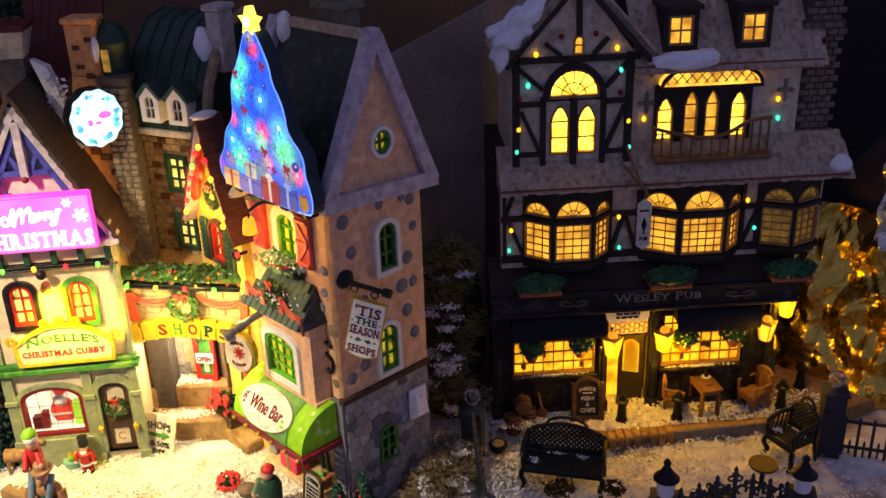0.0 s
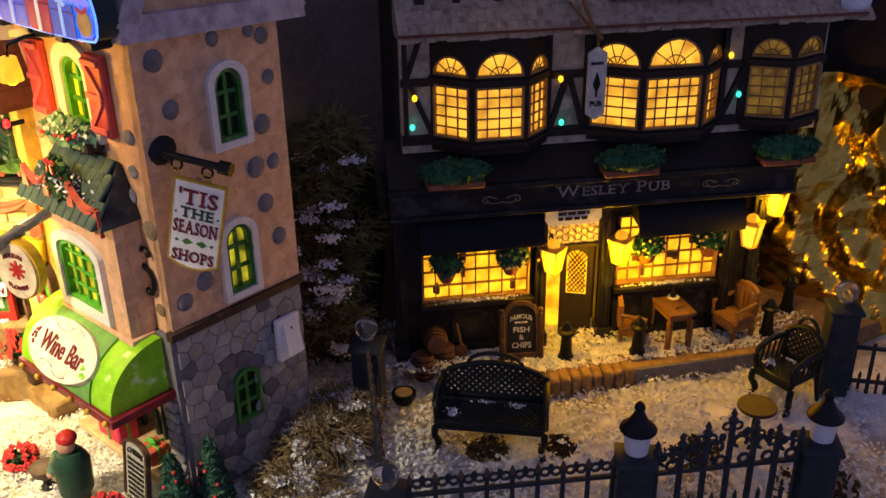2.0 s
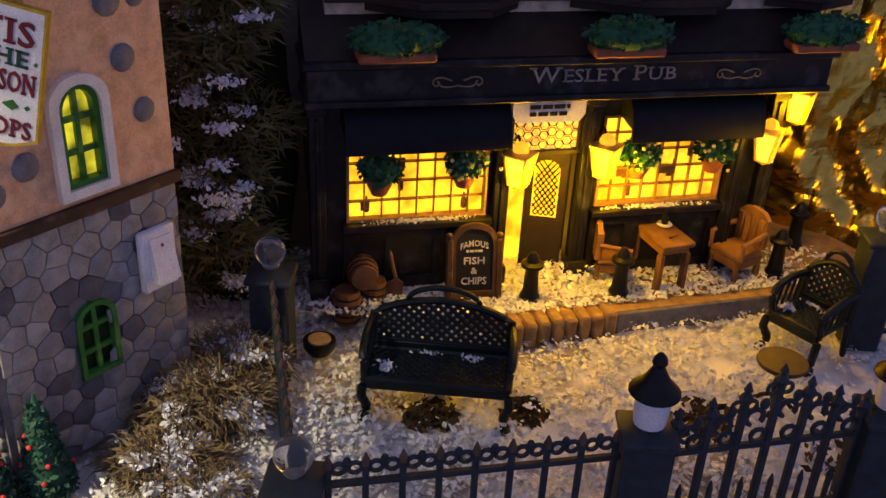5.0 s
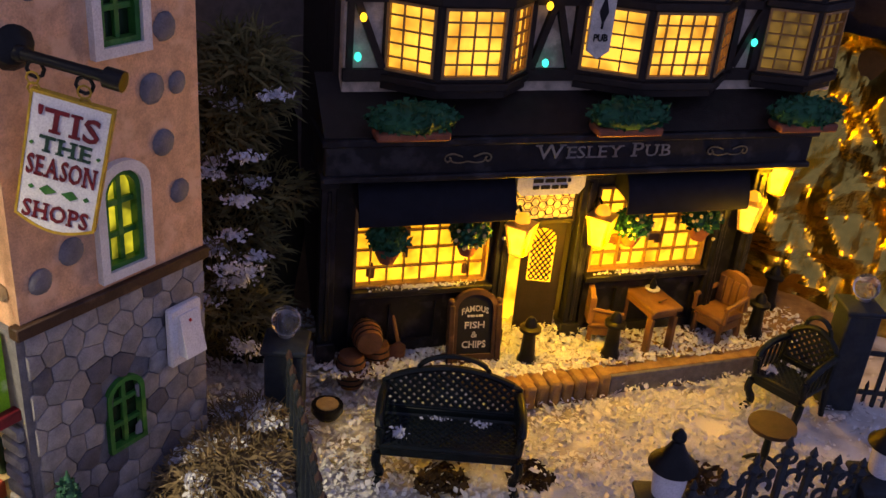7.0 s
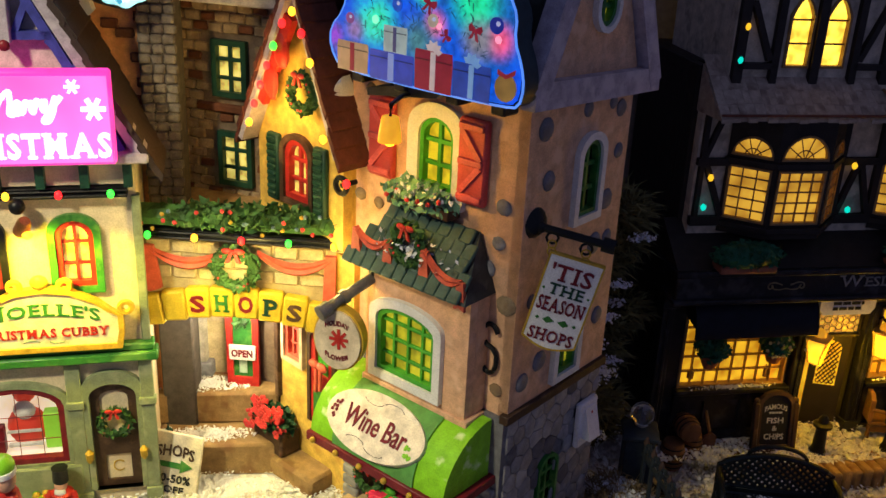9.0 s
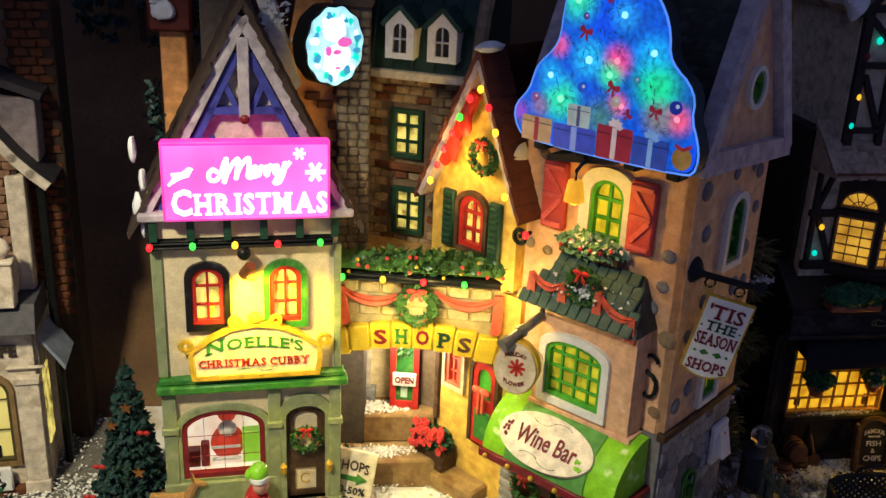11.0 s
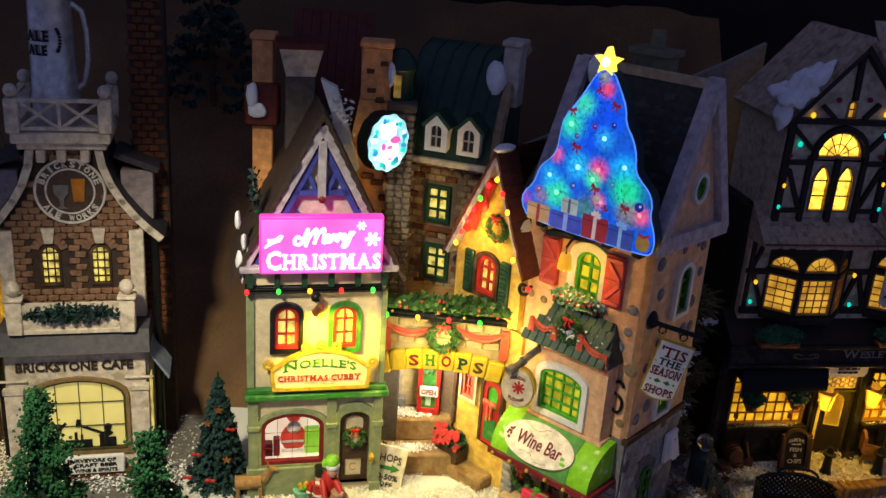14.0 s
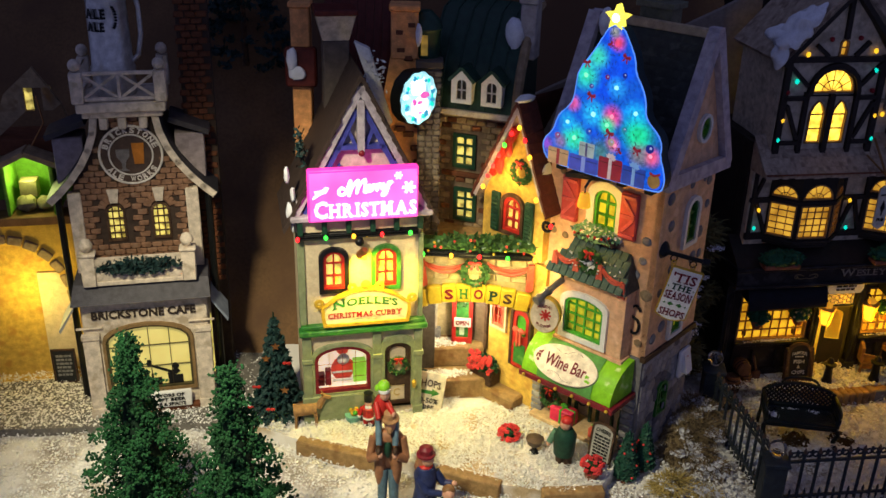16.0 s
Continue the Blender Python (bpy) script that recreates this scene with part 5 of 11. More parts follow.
DIMBAY = glow("unlit_bay_film", (0.8, 0.46, 0.06), 0.16, (0.5, 0.3, 0.05), lo=0.3)
FIRSTGLOW = glow("upper_room_film", (1.0, 0.54, 0.05), 1.15, (0.9, 0.40, 0.03), scale=70, lo=0.5)
for pts, cols, pane in (([(-0.1145, 0.019), (-0.0905, 0.001), (-0.0545, 0.001), (-0.036, 0.019)], (3, 4, 3), FIRSTGLOW), ([(-0.0085, 0.019), (0.0225, 0.001), (0.0645, 0.001), (0.083, 0.019)], (3, 5, 3), FIRSTGLOW), ([(0.101, 0.017), (0.128, 0.005), (0.155, 0.017)], (3, 3), DIMBAY)):
    for (f, lower, fl, w), c in zip(bay(pts, 0.2645, 0.3335, 0.3045, 0.5), cols):
        for lp, cc, rr, fan in ((lower, c, 5, False), (fl, 1, 1, True)):
            x0, x1 = min(p[0] for p in lp), max(p[0] for p in lp)
            z0, z1 = min(p[1] for p in lp), max(p[1] for p in lp)
            g = G().slab(grow(lp, 0.0002), [grow(lp, -0.0012)], -0.001, 0.002)
            for i in range(1, cc):
                x = x0 + (x1 - x0) * i / cc
                g.box(x - 0.0004, x + 0.0004, 0, 0.0015, z0, z1, 0.0001)
            for j in range(1, rr):
                z = z0 + (z1 - z0) * j / rr
                g.box(x0, x1, 0, 0.0015, z - 0.0004, z + 0.0004, 0.0001)
            if fan:
                xm = (x0 + x1) / 2
                for t in (36, 72, 108, 144):
                    g.cyl((xm, 0.0008, z0), (xm + (x1 - x0) / 2 * math.cos(radians(t)), 0.0008, z0 + (z1 - z0) * math.sin(radians(t))), 0.0004, n=5)
                g.ring((xm, 0.0008, z0), (x1 - x0) / 5, 0.0004, 8, 4, (z1 - z0) / (x1 - x0) * 2, 0, 180)
            part("casement", g, WINFRAME, f)
            part("pane", G().slab(grow(lp, 0.0001), [], 0.0022, 0.0028), pane, f)
    xs = [p[0] for p in pts]
    roofp = G()
    roofp.add([(x, y, 0.3335) for x, y in pts] + [(x, y, 0.3375) for x, y in pts], [list(range(len(pts))), list(range(len(pts), 2 * len(pts)))] + [[i, (i + 1) % len(pts), len(pts) + (i + 1) % len(pts), len(pts) + i] for i in range(len(pts))])
    part("bay_top", roofp, TIMBER, pub)
    roofp = G()
    roofp.add([(x, y, 0.2585) for x, y in pts] + [(x, y, 0.2645) for x, y in pts], [list(range(len(pts))), list(range(len(pts), 2 * len(pts)))] + [[i, (i + 1) % len(pts), len(pts) + (i + 1) % len(pts), len(pts) + i] for i in range(len(pts))])
    part("bay_foot", roofp, TIMBER, pub)
# skirt roof between the floors: shingle courses
g = G()
for k in range(4):
    t = k / 4
    y0, z0 = -0.010 + 0.032 * t, 0.3375 + 0.0265 * t
    x = -0.137
    while x < 0.166:
        w = random.uniform(0.004, 0.007)
        dz = random.uniform(-0.0006, 0.0006)
        g.add([(x, y0 + dz, z0 + dz), (x + w, y0 + dz, z0 + dz), (x + w, y0 + 0.0125, z0 + 0.010), (x, y0 + 0.0125, z0 + 0.010), (x, y0 + dz, z0 - 0.0022 + dz), (x + w, y0 + dz, z0 - 0.0022 + dz)], [[0, 1, 2, 3], [4, 5, 1, 0], [4, 0, 3], [5, 2, 1], [3, 2, 5, 4]])
        x += w + 0.0002
part("skirt_roof", g, THATCH, pub, "beige shingle skirt roof with drooping edge")
part("skirt_base", G().add([(-0.137, -0.0085, 0.336), (0.165, -0.0085, 0.336), (0.165, 0.024, 0.362), (-0.137, 0.024, 0.362), (-0.137, 0.024, 0.334), (0.165, 0.024, 0.334)], [[0, 1, 2, 3], [0, 3, 4], [1, 5, 2], [0, 4, 5, 1]]), THATCH, pub)
part("eave_line", G().box(-0.1375, 0.1655, -0.0118, -0.0098, 0.3388, 0.3402), mat("red_brown_line", (0.16, 0.05, 0.03), 0.6), pub)
part("eave_snow", G().ball((0.159, -0.004, 0.346), (0.0095, 0.007, 0.009), 12, 8, 0.2), SNOWM, pub)
# gabled wing of the second floor
GY = 0.0135
fan2 = arch(-0.0720, 0.0425, 0.4110, 0.4335, 0.0224)
ga, gb = arch(-0.0838, 0.0160, 0.3625, 0.4035, 0.011, pointed=True), arch(-0.0608, 0.0160, 0.3625, 0.4035, 0.011, pointed=True)
gt = arch(-0.0690, 0.0085, 0.4450, 0.4605, 0.004)
part("gable_wall", G().slab([(-0.1255, 0.355), (-0.0215, 0.355), (-0.0215, 0.445), (-0.0700, 0.506), (-0.1255, 0.445)], [fan2, ga, gb, gt], GY, GY + 0.006), PUBWHITE, pub)
part("gable_sides", G().box(-0.1255, -0.1205, GY + 0.006, 0.10, 0.355, 0.445).box(-0.0265, -0.0215, GY + 0.006, 0.10, 0.355, 0.445), PUBWHITE, pub)
g = G()
for a, b, w in (((-0.1215, 0.353), (-0.1215, 0.446), 0.006), ((-0.0255, 0.353), (-0.0255, 0.446), 0.006), ((-0.1285, 0.4425), (-0.0180, 0.4425), 0.005), ((-0.1225, 0.4065), (-0.097, 0.4065), 0.004), ((-0.047, 0.4065), (-0.0255, 0.4065), 0.004),
                ((-0.1225, 0.3635), (-0.097, 0.3635), 0.0035), ((-0.047, 0.3635), (-0.0255, 0.3635), 0.0035), ((-0.0985, 0.353), (-0.0985, 0.412), 0.0045), ((-0.0470, 0.353), (-0.0470, 0.412), 0.0045),
                ((-0.119, 0.436), (-0.099, 0.418), 0.0035), ((-0.028, 0.438), (-0.046, 0.418), 0.0035), ((-0.117, 0.400), (-0.102, 0.367), 0.0035), ((-0.029, 0.402), (-0.044, 0.367), 0.0035),
                ((-0.097, 0.4555), (-0.084, 0.4455), 0.0035), ((-0.045, 0.4585), (-0.057, 0.4455), 0.0035), ((-0.0690, 0.461), (-0.0700, 0.498), 0.0045), ((-0.0723, 0.353), (-0.0723, 0.41), 0.0055)):
    strip(g, a, b, w, GY - 0.004, GY + 0.001)
part("gable_timbers", g, TIMBER, pub, "black-brown half timbering")
for lp, c, r, f in ((fan2, 1, 1, True), (ga, 1, 3, False), (gb, 1, 3, False), (gt, 1, 2, False)):
    window(pub, lp, GY, WINFRAME, LIT if lp is not gt else FIRSTGLOW, c, r, 0.0012, 0.0010, fan=f, label="glowing arched window in dark timber frame")
part("arch_hood", G().slab(arch(-0.0720, 0.0535, 0.409, 0.4395, 0.0275), [arch(-0.0720, 0.0445, 0.409, 0.4345, 0.0235)], GY - 0.005, GY + 0.001), TIMBER, pub)
g = G()
strip(g, (-0.132, 0.440), (-0.0700, 0.508), 0.0085, GY - 0.010, GY + 0.002)
strip(g, (-0.008, 0.441), (-0.0700, 0.508), 0.0085, GY - 0.010, GY + 0.002)
part("gable_boards", g, TIMBER, pub)
g = G()
strip(g, (-0.135, 0.4415), (-0.0700, 0.5125), 0.006, GY - 0.010, 0.10)
strip(g, (-0.005, 0.4425), (-0.0700, 0.5125), 0.006, GY - 0.010, 0.10)
part("gable_roof", g, THATCH, pub)
g = G()
for c, r, turn in (((-0.120, GY - 0.004, 0.4700), (0.030, 0.010, 0.0115), -47), ((-0.1345, GY - 0.005, 0.4500), (0.0060, 0.007, 0.0120), 8), ((-0.1315, GY + 0.004, 0.4660), (0.0130, 0.009, 0.0080), -20)):
    q = G().ball((0, 0, 0), r, 34, 22)
    mr = Matrix.Translation(c) @ Matrix.Rotation(radians(turn), 4, "Y")
    g.add([tuple(mr @ (Vector(p) * (1 + 0.55 * noise.noise(Vector(p) * 110 + Vector((turn, 0, 0)))))) for p in q.v], q.f)
part("gable_snow", g, SNOWM, pub, "uneven bank of snow on the gable")
# long wing with canopy, pointed windows and balcony
WY = 0.026
pws = [arch(x, 0.0140 if e else 0.0118, 0.360, zt, 0.011, pointed=True) for x, e, zt in ((0.0098, 1, 0.4030), (0.0325, 0, 0.4080), (0.0510, 0, 0.4080), (0.0745, 1, 0.4060))]
part("long_wall", G().slab(rect(-0.0215, 0.128, 0.355, 0.4385), pws, WY, WY + 0.006), PUBWHITE, pub)
part("window_surround", G().slab(rect(0.0005, 0.086, 0.357, 0.413), pws, WY - 0.003, WY + 0.001), TIMBER, pub)
for lp, p in zip(pws, (LIT, FIRSTGLOW, FIRSTGLOW, LIT)):
    window(pub, lp, WY - 0.002, WINFRAME, p, 1, 4, 0.0010, 0.0009, label="glowing pointed window")
CN = arch(0.0465, 0.086, 0.4145, 0.4325, 0.0175, 14)
cn = part("canopy", G().slab(CN, [], WY - 0.012, WY), glow("canopy_film", (1.0, 0.60, 0.06), 1.6, (0.8, 0.36, 0.03), scale=75, lo=0.5), pub, "lit diamond-paned canopy")
for i in range(-2, 12):
    g = G()
    for sg in (-1, 1):
        xa, za, xb, zb = 0.0035 + i * 0.0085, 0.4145 if sg > 0 else 0.4325, 0.0195 + i * 0.0085, 0.4325 if sg > 0 else 0.4145
        run = [(xa + (xb - xa) * t / 8, za + (zb - za) * t / 8) for t in range(9)]
        run = [p for p in run if 0.004 < p[0] < 0.089 and 0.4146 <= p[1] < (top_at(CN, p[0]) or 0) - 0.0006]
        if len(run) > 1:
            strip(g, run[0], run[-1], 0.0008, WY - 0.0126, WY - 0.0118)
    if g.v:
        pieces("canopy_leading", g, WINFRAME, cn)
part("canopy_edge", G().box(0.002, 0.091, WY - 0.0135, WY, 0.4118, 0.4146), TIMBER, cn)
part("canopy_rim", G().tube([(x, WY - 0.012, z) for x, z in CN[2:]], 0.0016, 6), TIMBER, cn)
bl = part("balcony", G().box(-0.003, 0.100, WY - 0.024, WY - 0.003, 0.3525, 0.3560, 0.001), OAK, pub, "wooden balcony with turned balusters")


def rail(t):
    """The sagging, curving line of the balcony rail: along, out and down."""
    return -0.005 + 0.105 * t, WY - 0.015 - 0.011 * math.sin(math.pi * t) + 0.003 * math.sin(3 * math.pi * t), 0.3815 - 0.0085 * math.sin(math.pi * min(1, t * 1.25)) + 0.004 * t


part("handrail", bent([rail(i / 24) for i in range(25)], 0.0016), OAK, bl)
part("foot_rail", bent([(rail(i / 24)[0], rail(i / 24)[1], 0.3565) for i in range(25)], 0.0014), OAK, bl)
for i in range(14):
    x, y, z = rail((i + 0.25) / 13.5)
    part("baluster", G().lathe(x, y, [(0.0009, 0.3565), (0.0014, 0.361), (0.0009, 0.366), (0.0013, 0.370), (0.0009, z)], 6), OAK, bl)
# upper roof with dormers
g = G()
for k in range(9):
    t = k / 9
    y0, z0 = 0.004 + 0.075 * t, 0.4325 + 0.085 * t
    x = -0.022
    while x < 0.137:
        w = random.uniform(0.004, 0.007)
        g.add([(x, y0, z0), (x + w, y0, z0), (x + w, y0 + 0.0105, z0 + 0.0115), (x, y0 + 0.0105, z0 + 0.0115), (x, y0, z0 - 0.003), (x + w, y0, z0 - 0.003)], [[0, 1, 2, 3], [4, 5, 1, 0], [4, 0, 3], [5, 2, 1], [3, 2, 5, 4]])
        x += w + 0.0002
part("upper_roof", g, THATCH, pub, "beige shingle roof")
part("upper_fascia", G().box(-0.022, 0.138, 0.0055, 0.03, 0.4275, 0.4325, 0.0008), THATCH, pub)
part("upper_line", G().box(-0.022, 0.138, 0.0045, 0.0062, 0.4335, 0.4348), mat("brick_red_line", (0.2, 0.06, 0.035), 0.6), pub)
for x in (0.0165, 0.0785):
    lp = rect(x - 0.0105, x + 0.0105, 0.4485, 0.4725)
    d = part("dormer", G().slab(rect(x - 0.0145, x + 0.0145, 0.4425, 0.4775), [lp], 0.014, 0.018).box(x - 0.0145, x - 0.0115, 0.018, 0.05, 0.4425, 0.4775).box(x + 0.0115, x + 0.0145, 0.018, 0.05, 0.4425, 0.4775).box(x - 0.017, x + 0.017, 0.010, 0.055, 0.4775, 0.4815), TIMBER, pub, "dark dormer with a lit four-pane window")
    part("pane", G().box(x - 0.0105, x + 0.0105, 0.0165, 0.0172, 0.4485, 0.4725), FIRSTGLOW, d)
    part("glazing_bars", G().slab(rect(x - 0.0106, x + 0.0106, 0.4484, 0.4726), [rect(x - 0.0085, x - 0.0006, 0.4505, 0.4598), rect(x + 0.0006, x + 0.0085, 0.4505, 0.4598), rect(x - 0.0085, x - 0.0006, 0.4612, 0.4705), rect(x + 0.0006, x + 0.0085, 0.4612, 0.4705)], 0.0145, 0.0163), WINFRAME, d)
part("roof_snow", G().ball((0.018, 0.004, 0.4385), (0.029, 0.009, 0.0075), 16, 9, 0.25).ball((0.036, 0.006, 0.441), (0.012, 0.008, 0.006), 12, 8, 0.2), SNOWM, pub, "bank of snow on the eave")
ch = part("tall_chimney", G().box(0.1285, 0.158, 0.028, 0.075, 0.352, 0.505, 0.0015).box(0.125, 0.162, 0.024, 0.079, 0.452, 0.462, 0.0015), mat("chimney_joint", (0.06, 0.05, 0.045), 0.85), pub, "tall brown brick chimney stack")
bk = None
for r in range(26):
    z = 0.355 + r * 0.0057
    wide = 0.0035 if 0.451 < z < 0.463 else 0.0
    for i in range(4):
        x = 0.1285 - wide + (i + 0.5 * (r % 2)) * 0.0085
        if x + 0.004 > 0.159 + wide:
            continue
        if bk is None:
            b = part("brick", G().box(-0.0039, 0.0039, -0.0014, 0.0014, -0.0024, 0.0024, 0.0006), mat("chimney_brick", (0.15, 0.115, 0.085), 0.8, var=0.4, bump=0.6), ch)
            bk = b.data
            for v in bk.vertices:
                v.co.z += 0.1005
        else:
            b = new("brick", bk); b.parent = ch
        b.matrix_basis = pose(x + 0.004, 0.0275 - wide, z - 0.1005, random.uniform(-3, 3), 0, random.uniform(-3, 3))
# small bulbs on the plaster
for x, z, m in ((-0.105, 0.4475, DULLYEL), (-0.0375, 0.450, DULLYEL), (-0.1115, 0.4225, DULLBULB), (-0.0335, 0.432, DULLBULB), (-0.1195, 0.386, DULLYEL), (-0.0255, 0.389, DULLYEL), (-0.121, 0.367, DULLBULB), (-0.024, 0.3665, DULLBULB), (-0.0085, 0.386, DULLYEL), (0.109, 0.3975, DULLYEL), (0.1105, 0.381, DULLBULB)):
    bulb(pub, (x, (GY if x < -0.02 else WY) - 0.003, z), m, 0.0020)
for x, z, m in ((-0.1255, 0.2945, DULLYEL), (-0.1275, 0.2755, DULLBULB), (-0.029, 0.3015, DULLYEL), (-0.0275, 0.2725, DULLBULB), (0.0875, 0.3105, DULLYEL), (0.096, 0.284, DULLBULB)):
    bulb(pub, (x, 0.0145, z), m, 0.0018)
for x, z in ((-0.084, 0.461), (-0.0555, 0.462), (-0.119, 0.4125), (-0.033, 0.413), (-0.004, 0.424), (0.1175, 0.4255), (-0.125, 0.331)):
    part("holly_berry", G().ball((x, (GY if x < -0.02 and z > 0.4 else WY) - 0.003, z), (0.0024,) * 3, 8, 6), mat("dark_berry", (0.28, 0.012, 0.02), 0.4) if "dark_berry" not in bpy.data.materials else bpy.data.materials["dark_berry"], pub)
for x, z in ((-0.006, 0.399), (0.1155, 0.4045)):
    part("plaster_rosette", G().ball((x, WY - 0.001, z), (0.003, 0.0015, 0.003)).ball((x, WY - 0.001, z + 0.006), (0.002, 0.0015, 0.004)).ball((x, WY - 0.001, z - 0.006), (0.002, 0.0015, 0.004)).ball((x - 0.005, WY - 0.001, z), (0.003, 0.0015, 0.002)).ball((x + 0.005, WY - 0.001, z), (0.003, 0.0015, 0.002)), mat("dull_plaster_relief", (0.2, 0.17, 0.13), 0.7), pub)
# hanging sign on its bracket
hs = thing("pub_sign", "white hanging pub sign with dark emblem on an oak bracket", "hanging sign", PX, PY, 0.283, PA)
part("board", G().slab([(-0.0215, 0.288), (-0.0155, 0.284), (-0.0095, 0.288), (-0.0095, 0.3255), (-0.0155, 0.3295), (-0.0215, 0.3255)], [], -0.0185, -0.0165), mat("sign_board_cream", (0.58, 0.55, 0.48), 0.5), hs)
part("emblem", G().slab([(-0.0155, 0.3005), (-0.0130, 0.3065), (-0.0155, 0.3145), (-0.0180, 0.3065)], [], -0.0190, -0.0184).box(-0.0161, -0.0149, -0.0190, -0.0184, 0.2985, 0.3015), BLACK, hs)
bars("sign_writing", BLACK, hs, -0.0155, 0.3195, 0.0085, 0.003, -0.0188, 1)
text("lettering", "PUB", BLACK, hs, -0.0155, 0.2945, 0.0075, 0.0035, -0.0188)
part("bracket", G().cyl((-0.018, -0.0175, 0.3385), (-0.030, -0.004, 0.372), 0.0012).cyl((-0.014, -0.020, 0.334), (-0.0165, -0.0165, 0.3385), 0.0015).cyl((-0.018, -0.0175, 0.3385), (-0.0285, 0.004, 0.352), 0.001).cyl((-0.0155, -0.0175, 0.3385), (-0.0155, -0.0175, 0.329), 0.0007), OAK, hs)

settle(pub, wide=0.976)
settle(hs, wide=0.976)

# ---- the stone house between ----


def piece_grid(name, parent, spots, size, material, zb, depth=0.0016, bevel=0.0008, jitter=3, shapes=1):
    """Bricks or stones as objects that share a few meshes; spots are (x, y, z, turn, width factor)."""
    shared = []
    for k in range(shapes):
        o = part(name, G().box(-size[0] / 2, size[0] / 2, -depth, depth, -size[1] / 2, size[1] / 2, bevel), material, parent)
        for v in o.data.vertices:
            v.co.z += zb
            if shapes > 1:
                v.co.x *= 1 + random.uniform(-0.18, 0.18)
                v.co.z *= 1 + random.uniform(-0.18, 0.18)
        shared.append(o)
    for n, (x, y, z, turn, wf) in enumerate(spots):
        o = shared[n] if n < shapes else new(name, shared[n % shapes].data)
        o.parent = parent
        o.matrix_basis = pose(x, y, z - zb, random.uniform(-jitter, jitter), random.uniform(-jitter, jitter) * 0.6, turn) @ Matrix.Diagonal((wf, 1, 1, 1))


mid = thing("stone_house", "stone house with green mansard roof and lit windows", "miniature house", -0.224, 0.755, 0.103, -21)
mu, ml = rect(-0.0105, 0.0115, 0.3330, 0.3655), rect(-0.0085, 0.0135, 0.2795, 0.3120)
mw = part("wall", G().slab(rect(-0.035, 0.060, 0.103, 0.3865), [mu, ml], 0.0, 0.006), mat("tan_joint", (0.17, 0.12, 0.08), 0.85), mid)
spots = []
for r in range(22):
    z = 0.262 + r * 0.0058
    for i in range(9):
        x = -0.033 + (i + 0.5 * (r % 2)) * 0.0098
        if x > 0.056 or any(l[0][0] - 0.0065 < x < l[1][0] + 0.0065 and l[0][1] - 0.004 < z < l[2][1] + 0.004 for l in (mu, ml)) or z > 0.384:
            continue
        spots.append((x, -0.0002, z, random.uniform(-3, 3), random.uniform(0.9, 1.02)))
random.shuffle(spots)
cut = len(spots) * 4 // 5
piece_grid("stone", mw, spots[:cut], (0.0092, 0.0052), TANSTONE, 0.103, shapes=4)
piece_grid("stone", mw, spots[cut:], (0.0092, 0.0048), REDBRICK, 0.103, shapes=3)
for lp in (mu, ml):
    window(mid, lp, -0.002, DKGREEN, LITPALE, 2, 3, 0.003, 0.0022, label="dark green six-pane window, lit yellow")
part("sill_stones", G().box(-0.022, 0.018, -0.004, 0.0, 0.3235, 0.3285, 0.001), REDBRICK, mid)
part("eave", G().box(-0.030, 0.062, -0.020, 0.004, 0.3880, 0.3940, 0.001), mat("pale_eave", (0.45, 0.40, 0.36), 0.6), mid)
g = G()
prof = [(-0.018, 0.3940), (-0.0155, 0.412), (-0.009, 0.432), (0.005, 0.455), (0.025, 0.476), (0.05, 0.482)]
k = len(prof)
g.add([(x, y, z) for x in (-0.033, 0.052) for y, z in prof] + [(x, 0.05, 0.385) for x in (-0.033, 0.052)], [[i, i + 1, k + i + 1, k + i] for i in range(k - 1)] + [list(range(k)) + [2 * k], list(range(k, 2 * k)) + [2 * k + 1]])
rf = part("mansard_roof", g, METALROOF, mid, "dark green standing-seam mansard roof")
for i in range(7):
    x = -0.0325 + i * 0.014
    part("seam", G().tube([(x, y - 0.0006, z + 0.0004) for y, z in prof], 0.0008, 5), METALROOF, rf)
for x in (0.0042, 0.0322):
    lp = arch(x, 0.0092, 0.4060, 0.4240, 0.004)
    d = part("dormer", G().slab([(x - 0.0095, 0.4025), (x + 0.0095, 0.4025), (x + 0.0095, 0.4245), (x, 0.4335), (x - 0.0095, 0.4245)], [lp], -0.028, -0.024).box(x - 0.0085, x - 0.0062, -0.024, -0.004, 0.4025, 0.424).box(x + 0.0062, x + 0.0085, -0.024, -0.004, 0.4025, 0.424), WHITE, mid, "small white dormer")
    part("dormer_roof", strip(strip(G(), (x - 0.012, 0.4225), (x, 0.4345), 0.003, -0.029, -0.004), (x + 0.012, 0.4225), (x, 0.4345), 0.003, -0.029, -0.004), METALROOF, d)
    part("pane", G().slab(lp, [], -0.0255, -0.0248), mat("dim_dormer_glass", (0.05, 0.045, 0.03), 0.3), d)
    part("glazing_bar", G().box(x - 0.0006, x + 0.0006, -0.0275, -0.0258, 0.406, 0.424, 0.0002), SILVER, d)
    part("glazing_bar", G().box(x - 0.0046, x + 0.0046, -0.0275, -0.0258, 0.4140, 0.4152, 0.0002), SILVER, d)
part("gable_chimney", G().box(0.046, 0.0605, 0.004, 0.022, 0.44, 0.489, 0.001).box(0.0445, 0.062, 0.002, 0.024, 0.489, 0.494, 0.001), mat("white_chimney", (0.42, 0.38, 0.36), 0.7), mid)
part("gable_edge", G().tube([(0.053, y - 0.001, z) for y, z in prof], 0.0045, 7), TANSTONE, mid)
